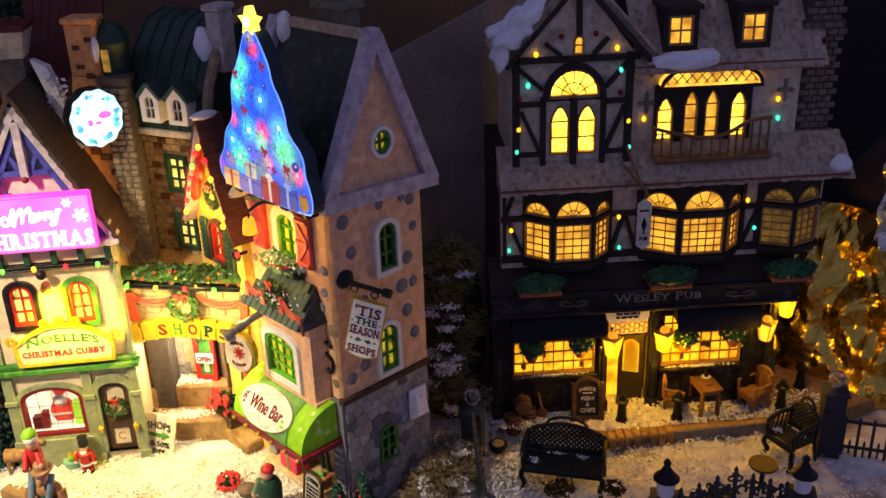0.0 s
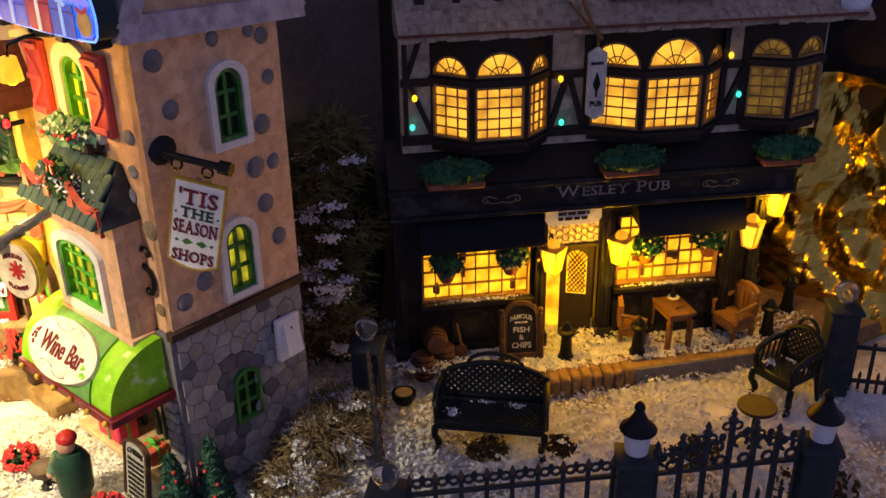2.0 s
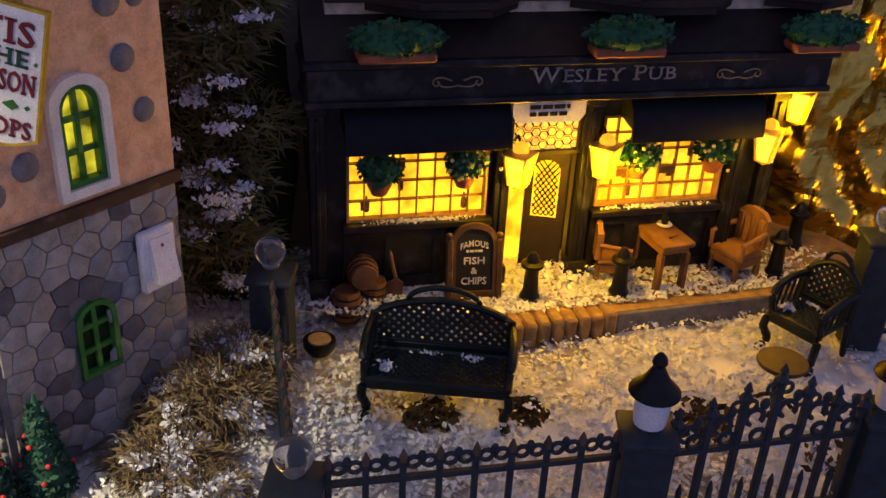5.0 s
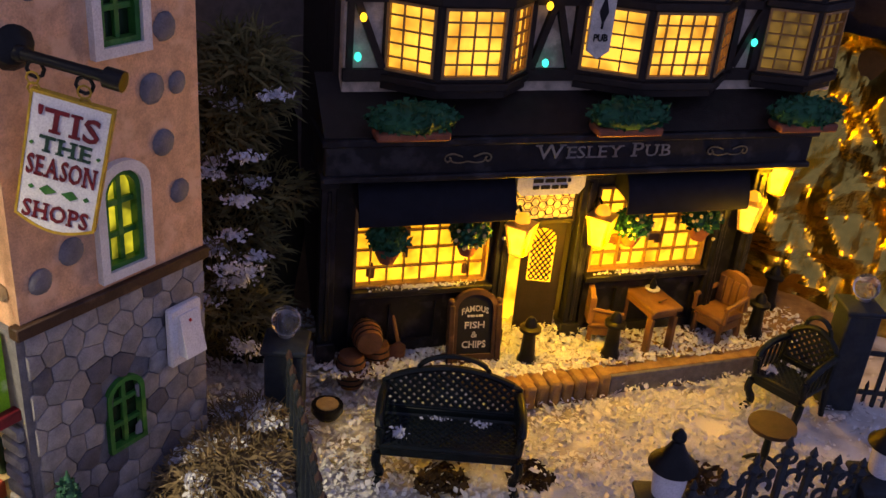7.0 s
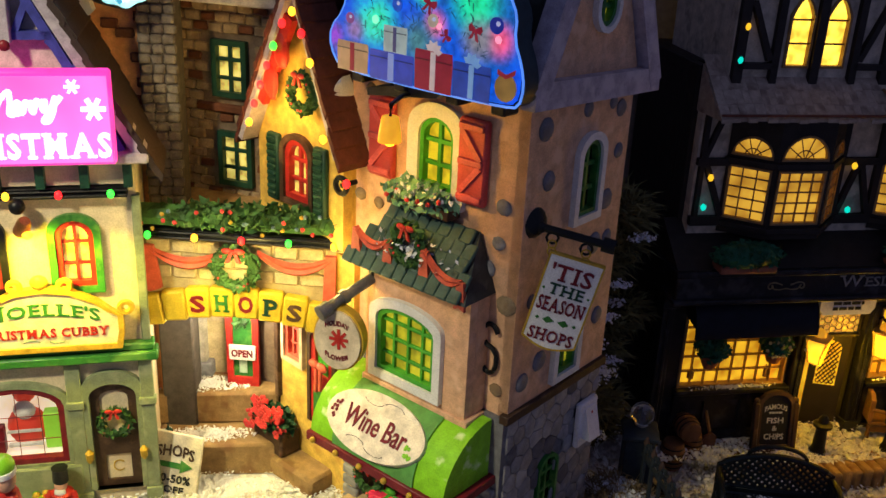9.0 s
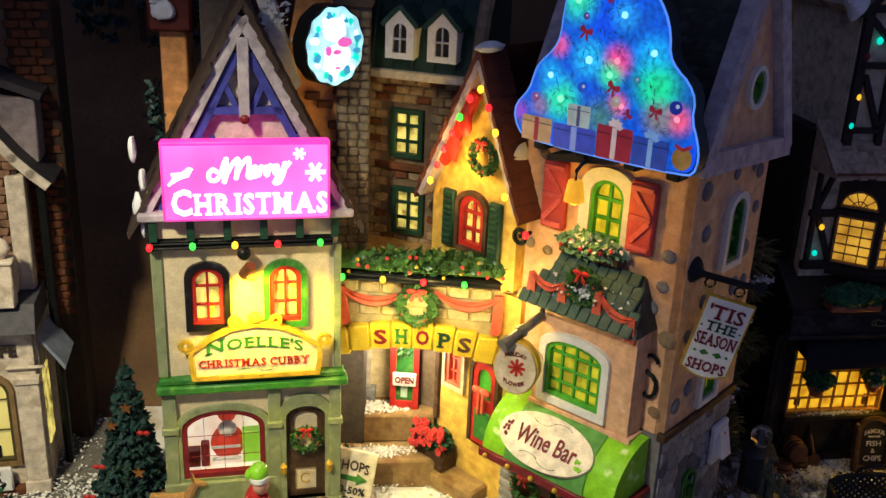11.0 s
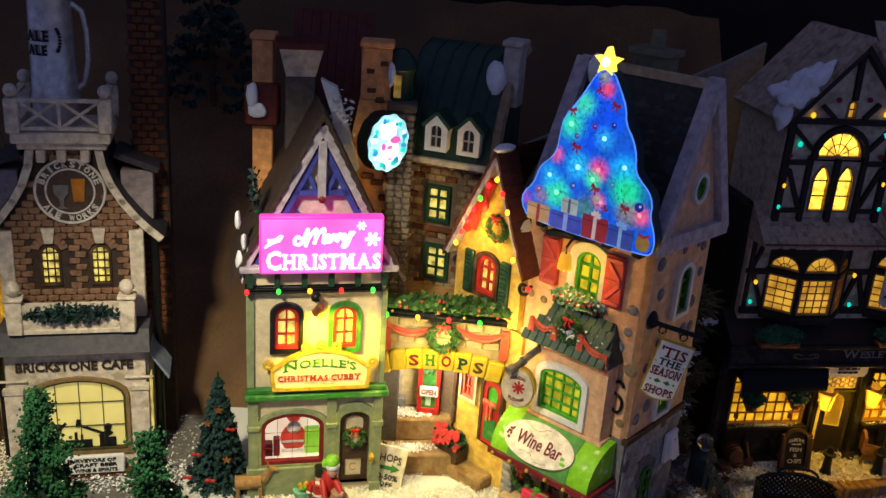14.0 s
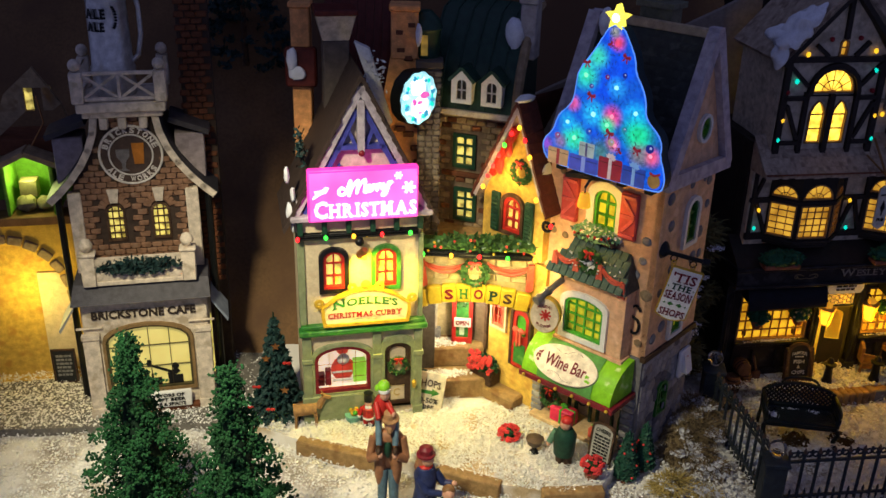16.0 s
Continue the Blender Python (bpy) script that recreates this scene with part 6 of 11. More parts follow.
part("roof_snow", G().ball((0.0415, 0.004, 0.462), (0.0085, 0.006, 0.014), 12, 9, 0.25), SNOWM, mid, "lump of snow on the roof")

# grey stone column and the apricot house with the glowing oval
ap = thing("apricot_house", "apricot plaster house with brick patches and red roof", "miniature house", -0.265, 0.735, 0.103, 0)
aw_ = part("wall", G().slab([(-0.085, 0.103), (0.003, 0.103), (0.003, 0.43), (-0.010, 0.452), (-0.0265, 0.452), (-0.036, 0.40), (-0.085, 0.34)], [], 0.0, 0.012), APRICOT, ap)
part("chimney", G().box(-0.028, -0.004, -0.002, 0.018, 0.44, 0.482, 0.001).box(-0.0295, -0.0025, -0.004, 0.02, 0.482, 0.487, 0.001), APRICOT, ap)
spots = [(x, -0.0006, z, 0, f) for x, z, f in ((-0.020, 0.376, 1), (-0.012, 0.371, 1.1), (-0.0055, 0.358, 0.9), (-0.0035, 0.380, 0.7), (-0.016, 0.3395, 1), (-0.0075, 0.334, 1.0), (-0.0035, 0.344, 0.8), (-0.024, 0.352, 1), (-0.0195, 0.448, 0.9), (-0.0125, 0.441, 0.8), (-0.0205, 0.4635, 0.8), (-0.010, 0.470, 0.8), (-0.0075, 0.4205, 0.8))]
piece_grid("brick", aw_, spots, (0.0095, 0.0052), REDBRICK, 0.103, shapes=3)
g = G()
for kx in range(9):
    x0 = -0.092 + kx * 0.0078
    g.add([(x0, 0.004, 0.372 + kx * 0.0005), (x0 + 0.0074, 0.004, 0.372), (x0 + 0.0074, 0.075, 0.50), (x0, 0.075, 0.50), (x0, 0.006, 0.368), (x0 + 0.0074, 0.006, 0.368), (x0 + 0.0074, 0.077, 0.496), (x0, 0.077, 0.496)], [[0, 1, 2, 3], [4, 7, 6, 5], [0, 4, 5, 1], [1, 5, 6, 2], [3, 2, 6, 7], [0, 3, 7, 4]])
pieces("roof_strip", g, REDROOF, ap)
part("roof_snow", G().add([(-0.060, -0.004, 0.455), (-0.047, -0.004, 0.449), (-0.0265, -0.006, 0.383), (-0.0335, -0.006, 0.376), (-0.06, 0.004, 0.455), (-0.047, 0.004, 0.449), (-0.0265, 0.004, 0.383), (-0.0335, 0.004, 0.376)], [[0, 1, 2, 3], [4, 7, 6, 5], [0, 4, 5, 1], [1, 5, 6, 2], [2, 6, 7, 3], [3, 7, 4, 0]]).leaves((-0.043, -0.004, 0.416), (0.012, 0.004, 0.04), 160, 0.0025, 0.1), SNOWM, ap, "strip of snow down the roof edge")
part("left_chimney", G().box(-0.117, -0.100, 0.008, 0.026, 0.34, 0.481, 0.001).box(-0.1185, -0.0985, 0.006, 0.028, 0.481, 0.486, 0.001), APRICOT, ap)
part("left_roof", G().box(-0.122, -0.094, 0.0, 0.012, 0.412, 0.447, 0.002), REDROOF, ap)
part("left_snow", G().ball((-0.115, -0.003, 0.438), (0.005, 0.004, 0.010), 10, 8, 0.3).ball((-0.111, -0.003, 0.426), (0.008, 0.004, 0.006), 10, 8, 0.3), SNOWM, ap)
cl = part("column", G().box(-0.004, 0.0165, -0.006, 0.012, 0.103, 0.437, 0.001).box(-0.006, 0.0185, -0.008, 0.012, 0.433, 0.440, 0.001), mat("column_joint", (0.08, 0.07, 0.065), 0.85), ap, "square grey stone column")
spots = []
for r in range(30):
    for i in range(3):
        spots.append((-0.0005 + i * 0.0068 + (r % 2) * 0.001, -0.0062, 0.272 + r * 0.0054, 0, random.uniform(0.85, 1.05)))
piece_grid("stone", cl, spots, (0.0064, 0.0048), mat("column_stone", (0.15, 0.13, 0.115), 0.8, var=0.35, bump=0.6), 0.103, shapes=4)
part("turret", G().lathe(0.002, 0.015, [(0.014, 0.437), (0.014, 0.462), (0.016, 0.465), (0.012, 0.474), (0.006, 0.480)], 12), METALROOF, ap)
part("turret_window", G().box(-0.0015, 0.0045, -0.0005, 0.0015, 0.443, 0.461, 0.0008), LITDIM, ap)
part("bracket_snow", G().ball((-0.0035, -0.004, 0.462), (0.003, 0.004, 0.010), 8, 7, 0.3), SNOWM, ap)
# the glowing oval picture: plain shapes of colour
ICEDEEP = glow("deep_ice_film", (0.05, 0.45, 0.75), 1.2, lo=0.7)
os_ = thing("oval_light_sign", "glowing pale blue scalloped oval sign with pink and white shapes", "lit sign", -0.2703, 0.7122, 0.388, 45)


def scallop(rx, rz, n=66, a=0.03):
    return [(rx * (1 + a * math.sin(11 * 2 * math.pi * i / n)) * math.cos(2 * math.pi * i / n), 0.4115 + rz * (1 + a * math.sin(11 * 2 * math.pi * i / n)) * math.sin(2 * math.pi * i / n)) for i in range(n)]


def blot(x, z, rx, rz, wob=0.0, rnd=random.Random(3), n=14):
    return [(x + rx * (1 + wob * (rnd.random() - 0.5)) * math.cos(2 * math.pi * i / n), z + rz * (1 + wob * (rnd.random() - 0.5)) * math.sin(2 * math.pi * i / n)) for i in range(n)]


part("casing", G().slab(scallop(0.0222, 0.0242, a=0.012), [], -0.003, 0.009), BLACK, os_)
part("face", G().slab(scallop(0.0212, 0.0230), [], -0.0042, -0.0031), ICE, os_)
# the printed picture is kept to plain patches of its colours
for nm, shapes, m in (("white_patch", ((-0.001, 0.4215, 0.0085, 0.0075), (0.001, 0.4050, 0.0095, 0.0085), (-0.003, 0.3975, 0.0080, 0.0065)), SIGNWHITE),
                      ("rose_patch", ((0.0065, 0.4135, 0.0055, 0.0030), (-0.0060, 0.4090, 0.0022, 0.0030), (0.0005, 0.4080, 0.0030, 0.0016), (0.0010, 0.3985, 0.0022, 0.0008)), glow("rose_print_film", (1.0, 0.16, 0.62), 1.3, lo=0.8))):
    for k, (x, z, rx, rz) in enumerate(shapes):
        part(nm, G().slab(blot(x, z, rx, rz, 0.25), [], (-0.0050 if nm == "rose_patch" else -0.0046) - 0.0001 * k, -0.0041), m, os_)
rnd = random.Random(4)
for k in range(30):
    t = 2 * math.pi * k / 30
    x, z, r = 0.0172 * math.cos(t) * rnd.uniform(0.9, 1.05), 0.4115 + 0.0185 * math.sin(t) * rnd.uniform(0.9, 1.05), rnd.uniform(0.0012, 0.0026)
    part("leaf_patch", G().slab(blot(x, z, r, r, 0.9, rnd, 9), [], -0.0045 - 0.00005 * k, -0.0041), (DULLBULB, ICEDEEP, SIGNWHITE, ICE)[k % 4], os_)

# yellow gabled bay with red window
gb_ = thing("gabled_bay", "yellow gabled bay, red arched window, green shutters, fairy lights", "miniature house", -0.181, 0.708, 0.28, -44.5)
gw = arch(0.0020, 0.0205, 0.2880, 0.3220, 0.009)
part("wall", G().slab([(-0.034, 0.268), (0.038, 0.268), (0.038, 0.330), (0.009, 0.403), (-0.034, 0.330)], [gw], 0.0, 0.006), YELLOW, gb_)
part("cheek", G().box(-0.034, -0.029, 0.006, 0.05, 0.268, 0.33).box(0.033, 0.038, 0.006, 0.05, 0.268, 0.325), YELLOW, gb_)
window(gb_, gw, 0.0, RED, LITPALE, 2, 3, 0.003, 0.0022, BROWN, 0.0036, label="red arched window, lit")
for x0, x1 in ((-0.0225, -0.0125), (0.0172, 0.0272)):
    sh = part("shutter", G().box(x0, x1, -0.004, 0.0, 0.284, 0.3225, 0.001), DKGREEN, gb_, "dark green louvred shutter")
    for i in range(9):
        part("louvre", G().box(x0 + 0.0015, x1 - 0.0015, -0.0052, -0.0036, 0.2865 + i * 0.0039, 0.2890 + i * 0.0039, 0.0005), DKGREEN, sh)
g = G()
strip(g, (-0.0370, 0.3165), (0.009, 0.4085), 0.0042, -0.011, 0.0)
strip(g, (0.0445, 0.3230), (0.009, 0.4085), 0.0042, -0.011, 0.0)
pieces("barge_board", g, MAUVE, gb_)
g = G()
for e, z1 in ((-0.049, 0.318), (0.038, 0.322)):
    for kx in range(11):
        t0, t1 = kx / 11, (kx + 1.2) / 11
        s = 1 if e > 0 else -1
        xa, za, xb, zb = 0.009 + e * t0, 0.416 + (z1 - 0.416) * t0, 0.009 + e * t1, 0.416 + (z1 - 0.416) * t1
        g.slab([(xa, za), (xb + s * 0.001, zb), (xb, zb - 0.0035), (xa, za - 0.005)], [], -0.012 + random.uniform(-0.001, 0.001), 0.055 if e < 0 else 0.012)
pieces("roof_course", g, mat("red_brown_tile", (0.10, 0.03, 0.022), 0.6, bump=0.5), gb_)
part("roof_snow", G().ball((0.011, -0.004, 0.4165), (0.006, 0.012, 0.003), 10, 7, 0.3).ball((0.034, 0.004, 0.350), (0.0016, 0.008, 0.012), 10, 7, 0.3), SNOWM, gb_)
for x, z, c in ((-0.0385, 0.3255, "yellow"), (-0.0330, 0.3370, "red"), (-0.0215, 0.3595, "red"), (-0.0080, 0.3830, "red"), (0.0070, 0.3800, "red"), (-0.0275, 0.3480, "red"), (-0.0155, 0.3705, "green"), (0.0, 0.390, "yellow"), (0.0135, 0.3665, "yellow"), (0.0235, 0.3295, "yellow"), (0.0415, 0.3105, "red")):
    bulb(gb_, (x + 0.014, -0.0135, z + 0.003), c, 0.0019)
g = G()
strip(g, (-0.021, 0.341), (0.005, 0.389), 0.0085, -0.009, -0.005)
g.ball((-0.011, -0.008, 0.353), (0.006, 0.003, 0.010), 8, 6, 0.3).ball((-0.002, -0.008, 0.371), (0.006, 0.003, 0.010), 8, 6, 0.3)
part("ribbon_swag", g, RED, gb_)
wreath(gb_, (0.0145, -0.008, 0.3510), 0.0088, True, count=200)
part("wall_wheel", G().ring((0.050, -0.012, 0.311), 0.0042, 0.0016, 14, 6).cyl((0.050, -0.012, 0.311), (0.050, -0.002, 0.311), 0.0014), BLACK, gb_, "black round wall fitting")

# shops gallery over the stair
gal = thing("shops_gallery", "stone gallery arch, yellow lettered blocks, red swags, thick garland", "miniature archway", -0.212, 0.697, 0.14, -5)


def gal_z(x):
    return 0.2205 - 3.2 * (x + 0.004) ** 2


lo = [(-0.058 + 0.118 * i / 16, gal_z(-0.058 + 0.118 * i / 16) - 0.004) for i in range(17)]
part("arch_wall", G().slab(lo + [(0.060, 0.272), (-0.058, 0.272)], [], 0.0, 0.014), mat("pale_yellow_stone", (0.40, 0.33, 0.17), 0.75), gal)
part("gallery_floor", G().box(-0.058, 0.060, 0.0, 0.060, 0.264, 0.272), SANDSTONE, gal)
g = G()
for r in range(3):
    for i in range(8):
        x0 = -0.056 + i * 0.0145 + (r % 2) * 0.006
        z0 = 0.2385 + r * 0.0078
        if x0 < 0.046:
            g.box(x0, x0 + 0.0138 + random.uniform(-0.001, 0.0), -0.0014, 0.001, z0, z0 + 0.0072, 0.001)
pieces("stone", g, mat("cream_gallery_stone", (0.46, 0.38, 0.22), 0.75, bump=0.5), gal)
letters = ["", "", "S", "H", "O", "P", "S", ""]
for i, ch_ in enumerate(letters):
    x = -0.0543 + i * 0.0138
    zc = gal_z(x) + 0.0065
    tilt_ = -math.degrees(math.atan(6.4 * (x + 0.004) * 0.5))
    mm = Matrix.Translation((x, -0.0035, zc)) @ Matrix.Rotation(radians(-tilt_), 4, "Y")
    g = G(); g.m = mm
    g.box(-0.0069, 0.0069, -0.003, 0.004, -0.0092, 0.0092, 0.0012)
    b = part("letter_block", g, mat("mustard_block", (0.58, 0.42, 0.03), 0.45, var=0.12) if i == 0 else bpy.data.materials["mustard_block"], gal)
    if ch_:
        text("letter", ch_, (MAROON, GREEN, MAROON, DKGREEN, BROWN)[i - 2], b, 0, 0, 0.0086, 0.0105, -0.0031, m=mm, weight=0.03, serif=True)
part("light_bar", G().box(-0.056, 0.057, -0.007, 0.0, 0.2640, 0.2700).cyl((-0.056, -0.008, 0.2655), (0.057, -0.008, 0.2655), 0.0006, n=5).cyl((-0.056, -0.008, 0.2685), (0.057, -0.008, 0.2685), 0.0006, n=5), BLACK, gal)
for x, c in ((-0.0515, "green"), (-0.0255, "yellow"), (0.0005, "red"), (0.0265, "green"), (0.0515, "yellow")):
    bulb(gal, (x, -0.0095, 0.2668), c, 0.0019)
gn = part("garland", G().leaves((0.0, -0.004, 0.2785), (0.060, 0.0105, 0.0085), 1500, 0.0030, 0.1), FOLIAGE, gal, "thick green garland with berries and small ornaments")
part("garland_core", G().cyl((-0.057, -0.003, 0.277), (0.058, -0.003, 0.277), 0.0065, n=8), FOLIAGE, gn)
for i in range(24):
    x = -0.056 + 0.114 * random.random()
    part("ornament", G().ball((x, -0.012 - random.random() * 0.003, 0.2785 + random.uniform(-0.006, 0.007)), (0.0013,) * 3, 6, 5), random.choice((FLOWER, FLOWER, FLOWER, GOLDP, DENIM)), gn)
swag(gal, (-0.053, 0.2575), (-0.011, 0.2575), 0.0085, -0.004, PINKRED, 0.0)
swag(gal, (0.008, 0.2585), (0.050, 0.2575), 0.0085, -0.004, PINKRED, 0.0)
part("swag_tail", G().slab([(-0.0565, 0.259), (-0.0505, 0.259), (-0.047, 0.2335), (-0.0535, 0.231), (-0.0575, 0.2325)], [], -0.006, -0.003), PINKRED, gal)
part("swag_tail", G().slab([(0.046, 0.259), (0.052, 0.259), (0.0515, 0.2335), (0.047, 0.231), (0.0445, 0.2325)], [], -0.006, -0.003), PINKRED, gal)
wreath(gal, (-0.0035, -0.009, 0.2500), 0.0105, count=240)

settle(gal, 0.0025, 0.0028, 0.0018)

# stair and doors under the gallery
st = thing("stair", "worn tan steps with snow lying on the treads", "steps", -0.245, 0.753, 0.103, 5)
part("step", G().box(-0.040, 0.045, -0.047, 0.06, 0.103, 0.1255, 0.0015), SANDSTONE, st)
part("step", G().box(-0.040, 0.045, -0.022, 0.06, 0.1255, 0.1475, 0.0015), SANDSTONE, st)
part("tread_snow", G().leaves((0.0, -0.035, 0.1265), (0.036, 0.009, 0.0012), 1100, 0.0012, 0.0).leaves((0.0, -0.010, 0.1485), (0.036, 0.011, 0.0012), 1100, 0.0012, 0.0), FLAKE, st)
back = thing("back_shop", "cream back shop, red and green door hung with sign", "miniature house", -0.222, 0.757, 0.1475, -5)
part("wall", G().box(-0.032, 0.022, 0.0, 0.01, 0.1475, 0.264), mat("pale_cream_wall", (0.55, 0.45, 0.26), 0.7), back)
part("corner_pier", G().box(-0.036, -0.024, -0.006, 0.006, 0.1475, 0.262, 0.001), mat("grey_cream_pier", (0.50, 0.46, 0.38), 0.7), back)
g = G().box(-0.040, 0.0, 0.0, 0.005, 0.1475, 0.264); 
sd2 = part("side_wall", g, mat("worn_cream_wall", (0.64, 0.58, 0.47), 0.7, stain=(0.50, 0.42, 0.30), amount=0.3), back)
sd2.matrix_basis = pose(-0.036, -0.004, 0, 0, 0, -38)
sw_ = part("lattice_window", G().box(-0.038, -0.027, -0.0012, 0.0, 0.176, 0.236), MAROON, back)
sw_.matrix_basis = pose(-0.036, -0.004, 0, 0, 0, -38)
part("footing", G().box(-0.038, -0.020, -0.008, 0.004, 0.1475, 0.158, 0.001), STONE, back)
od = part("door", G().slab(rect(-0.0125, 0.008, 0.158, 0.216), [rect(-0.0085, 0.004, 0.164, 0.208)], -0.004, 0.0), RED, back, "red door with dark green panel")
part("door_panel", G().box(-0.009, 0.0045, -0.002, 0.0, 0.1635, 0.2085), GREEN, od)
part("panel_snow", G().box(-0.005, 0.0, -0.0026, -0.0018, 0.1665, 0.180), mat("pale_mint", (0.4, 0.55, 0.42), 0.5), od)
os2 = part("open_sign", G().box(-0.0105, 0.0065, -0.0062, -0.0045, 0.1775, 0.1880, 0.0005), WHITE, od, "white sign reading open")
text("lettering", "OPEN", MAROON, os2, -0.002, 0.1826, 0.0135, 0.0052, -0.0064, weight=0.03)
part("door_garland", G().leaves((-0.002, -0.006, 0.2035), (0.006, 0.003, 0.004), 70, 0.002, 0.1), FOLIAGE, od)
for o in (od, *od.children, *[c for o_ in od.children for c in o_.children]):
    for v in o.data.vertices:
        v.co.x += 0.0045
        v.co.y -= 0.0105
        v.co.z -= 0.0105
rw = thing("side_shop", "yellow side shop with pink lattice window and red door", "miniature house", -0.181, 0.717, 0.1475, -46)
pkw = arch(-0.006, 0.0150, 0.1800, 0.2200, 0.006)
part("wall", G().slab(rect(-0.022, 0.048, 0.103, 0.262), [pkw], 0.0, 0.006), YELLOW, rw)
window(rw, pkw, 0.0, PINKRED, glow("pink_window_film", (1.0, 0.25, 0.15), 0.5, lo=0.5), 3, 4, 0.0022, 0.0018, mat("pale_lintel", (0.5, 0.38, 0.25), 0.7), 0.003, label="pink lattice window")
part("corner_post", G().box(-0.024, -0.020, -0.003, 0.004, 0.1475, 0.264), BROWN, rw)
rd = part("door", G().slab(arch(0.0245, 0.020, 0.1475, 0.212, 0.010), [arch(0.0245, 0.012, 0.182, 0.205, 0.006)], -0.004, 0.0), RED, rw, "red arched door with a red bow")
part("door_light", G().slab(arch(0.0245, 0.0125, 0.1815, 0.2055, 0.006), [], -0.002, 0.0), LEAFGREEN, rd)
part("door_panel", G().box(0.0175, 0.0315, -0.0052, -0.003, 0.152, 0.174), GREEN, rd)
part("bow", G().ball((0.021, -0.007, 0.190), (0.0045, 0.002, 0.003)).ball((0.028, -0.007, 0.190), (0.0045, 0.002, 0.003)).box(0.0215, 0.024, -0.008, -0.006, 0.172, 0.19).box(0.0255, 0.028, -0.008, -0.006, 0.174, 0.19), PINKRED, rd)
part("door_frame", G().slab(arch(0.0245, 0.026, 0.1475, 0.2155, 0.013), [arch(0.0245, 0.0202, 0.1475, 0.2122, 0.0102)], -0.005, 0.0), BROWN, rw)
pl = thing("flower_trough", "tan stone trough of red poinsettias beside the stair", "planter", -0.1945, 0.7125, 0.103, -44)
part("trough", G().box(-0.022, 0.036, -0.006, 0.014, 0.103, 0.117, 0.002), SANDSTONE, pl)
part("flower_box", G().box(-0.022, 0.006, -0.004, 0.012, 0.117, 0.133, 0.0015), BROWN, pl)
part("foliage", G().leaves((-0.008, 0.002, 0.138), (0.017, 0.010, 0.009), 700, 0.003, 0.1), FIR, pl)
g = G()
for i in range(70):
    c = (-0.008 + random.uniform(-0.015, 0.015), 0.001 - abs(random.gauss(0, 0.006)), 0.142 + random.gauss(0, 0.0045))
    for j in range(5):
        t = 2 * math.pi * j / 5 + random.random()
        g.ball((c[0] + 0.0018 * math.cos(t), c[1] - 0.0006, c[2] + 0.0018 * math.sin(t)), (0.0014, 0.0006, 0.0014), 5, 4)
tagged(part("blossom", g, FLOWER, pl), kind="stuff")

# ---- the lit tree sign over the wine bar ----
ts = thing("tree_light_sign", "glowing blue and green light box shaped like decorated tree", "lit sign", TX, TY, 0.366, TA)
cx = -0.0475
outline = [(-0.0400, 0.4920), (-0.0330, 0.4810), (-0.0270, 0.4700), (-0.0255, 0.4590), (-0.0180, 0.4490), (-0.0140, 0.4390), (-0.0130, 0.4280), (-0.0080, 0.4215), (-0.0005, 0.4160), (0.0040, 0.4080), (0.0035, 0.3980), (0.0080, 0.3880), (0.0100, 0.3790), (0.0080, 0.3700), (0.0, 0.3690),
           (-0.0200, 0.3685), (-0.0513, 0.3682), (-0.0800, 0.3686), (-0.1010, 0.3700), (-0.1075, 0.3790), (-0.1072, 0.3880), (-0.0985, 0.3970), (-0.0955, 0.4070), (-0.0930, 0.4130), (-0.0835, 0.4220), (-0.0798, 0.4300), (-0.0790, 0.4420), (-0.0775, 0.4530), (-0.0650, 0.4700), (-0.0580, 0.4820), (-0.0528, 0.4910), (-0.0470, 0.4930)]


def smoothed(l):
    out = []
    k = len(l)
    for i in range(k):
        a, b = l[i], l[(i + 1) % k]
        out += [(a[0] * 0.75 + b[0] * 0.25, a[1] * 0.75 + b[1] * 0.25), (a[0] * 0.25 + b[0] * 0.75, a[1] * 0.25 + b[1] * 0.75)]
    return out


outline = smoothed(outline)
part("casing", G().slab(outline, [], -0.021, -0.010), mat("dark_casing", (0.012, 0.03, 0.04), 0.4), ts)


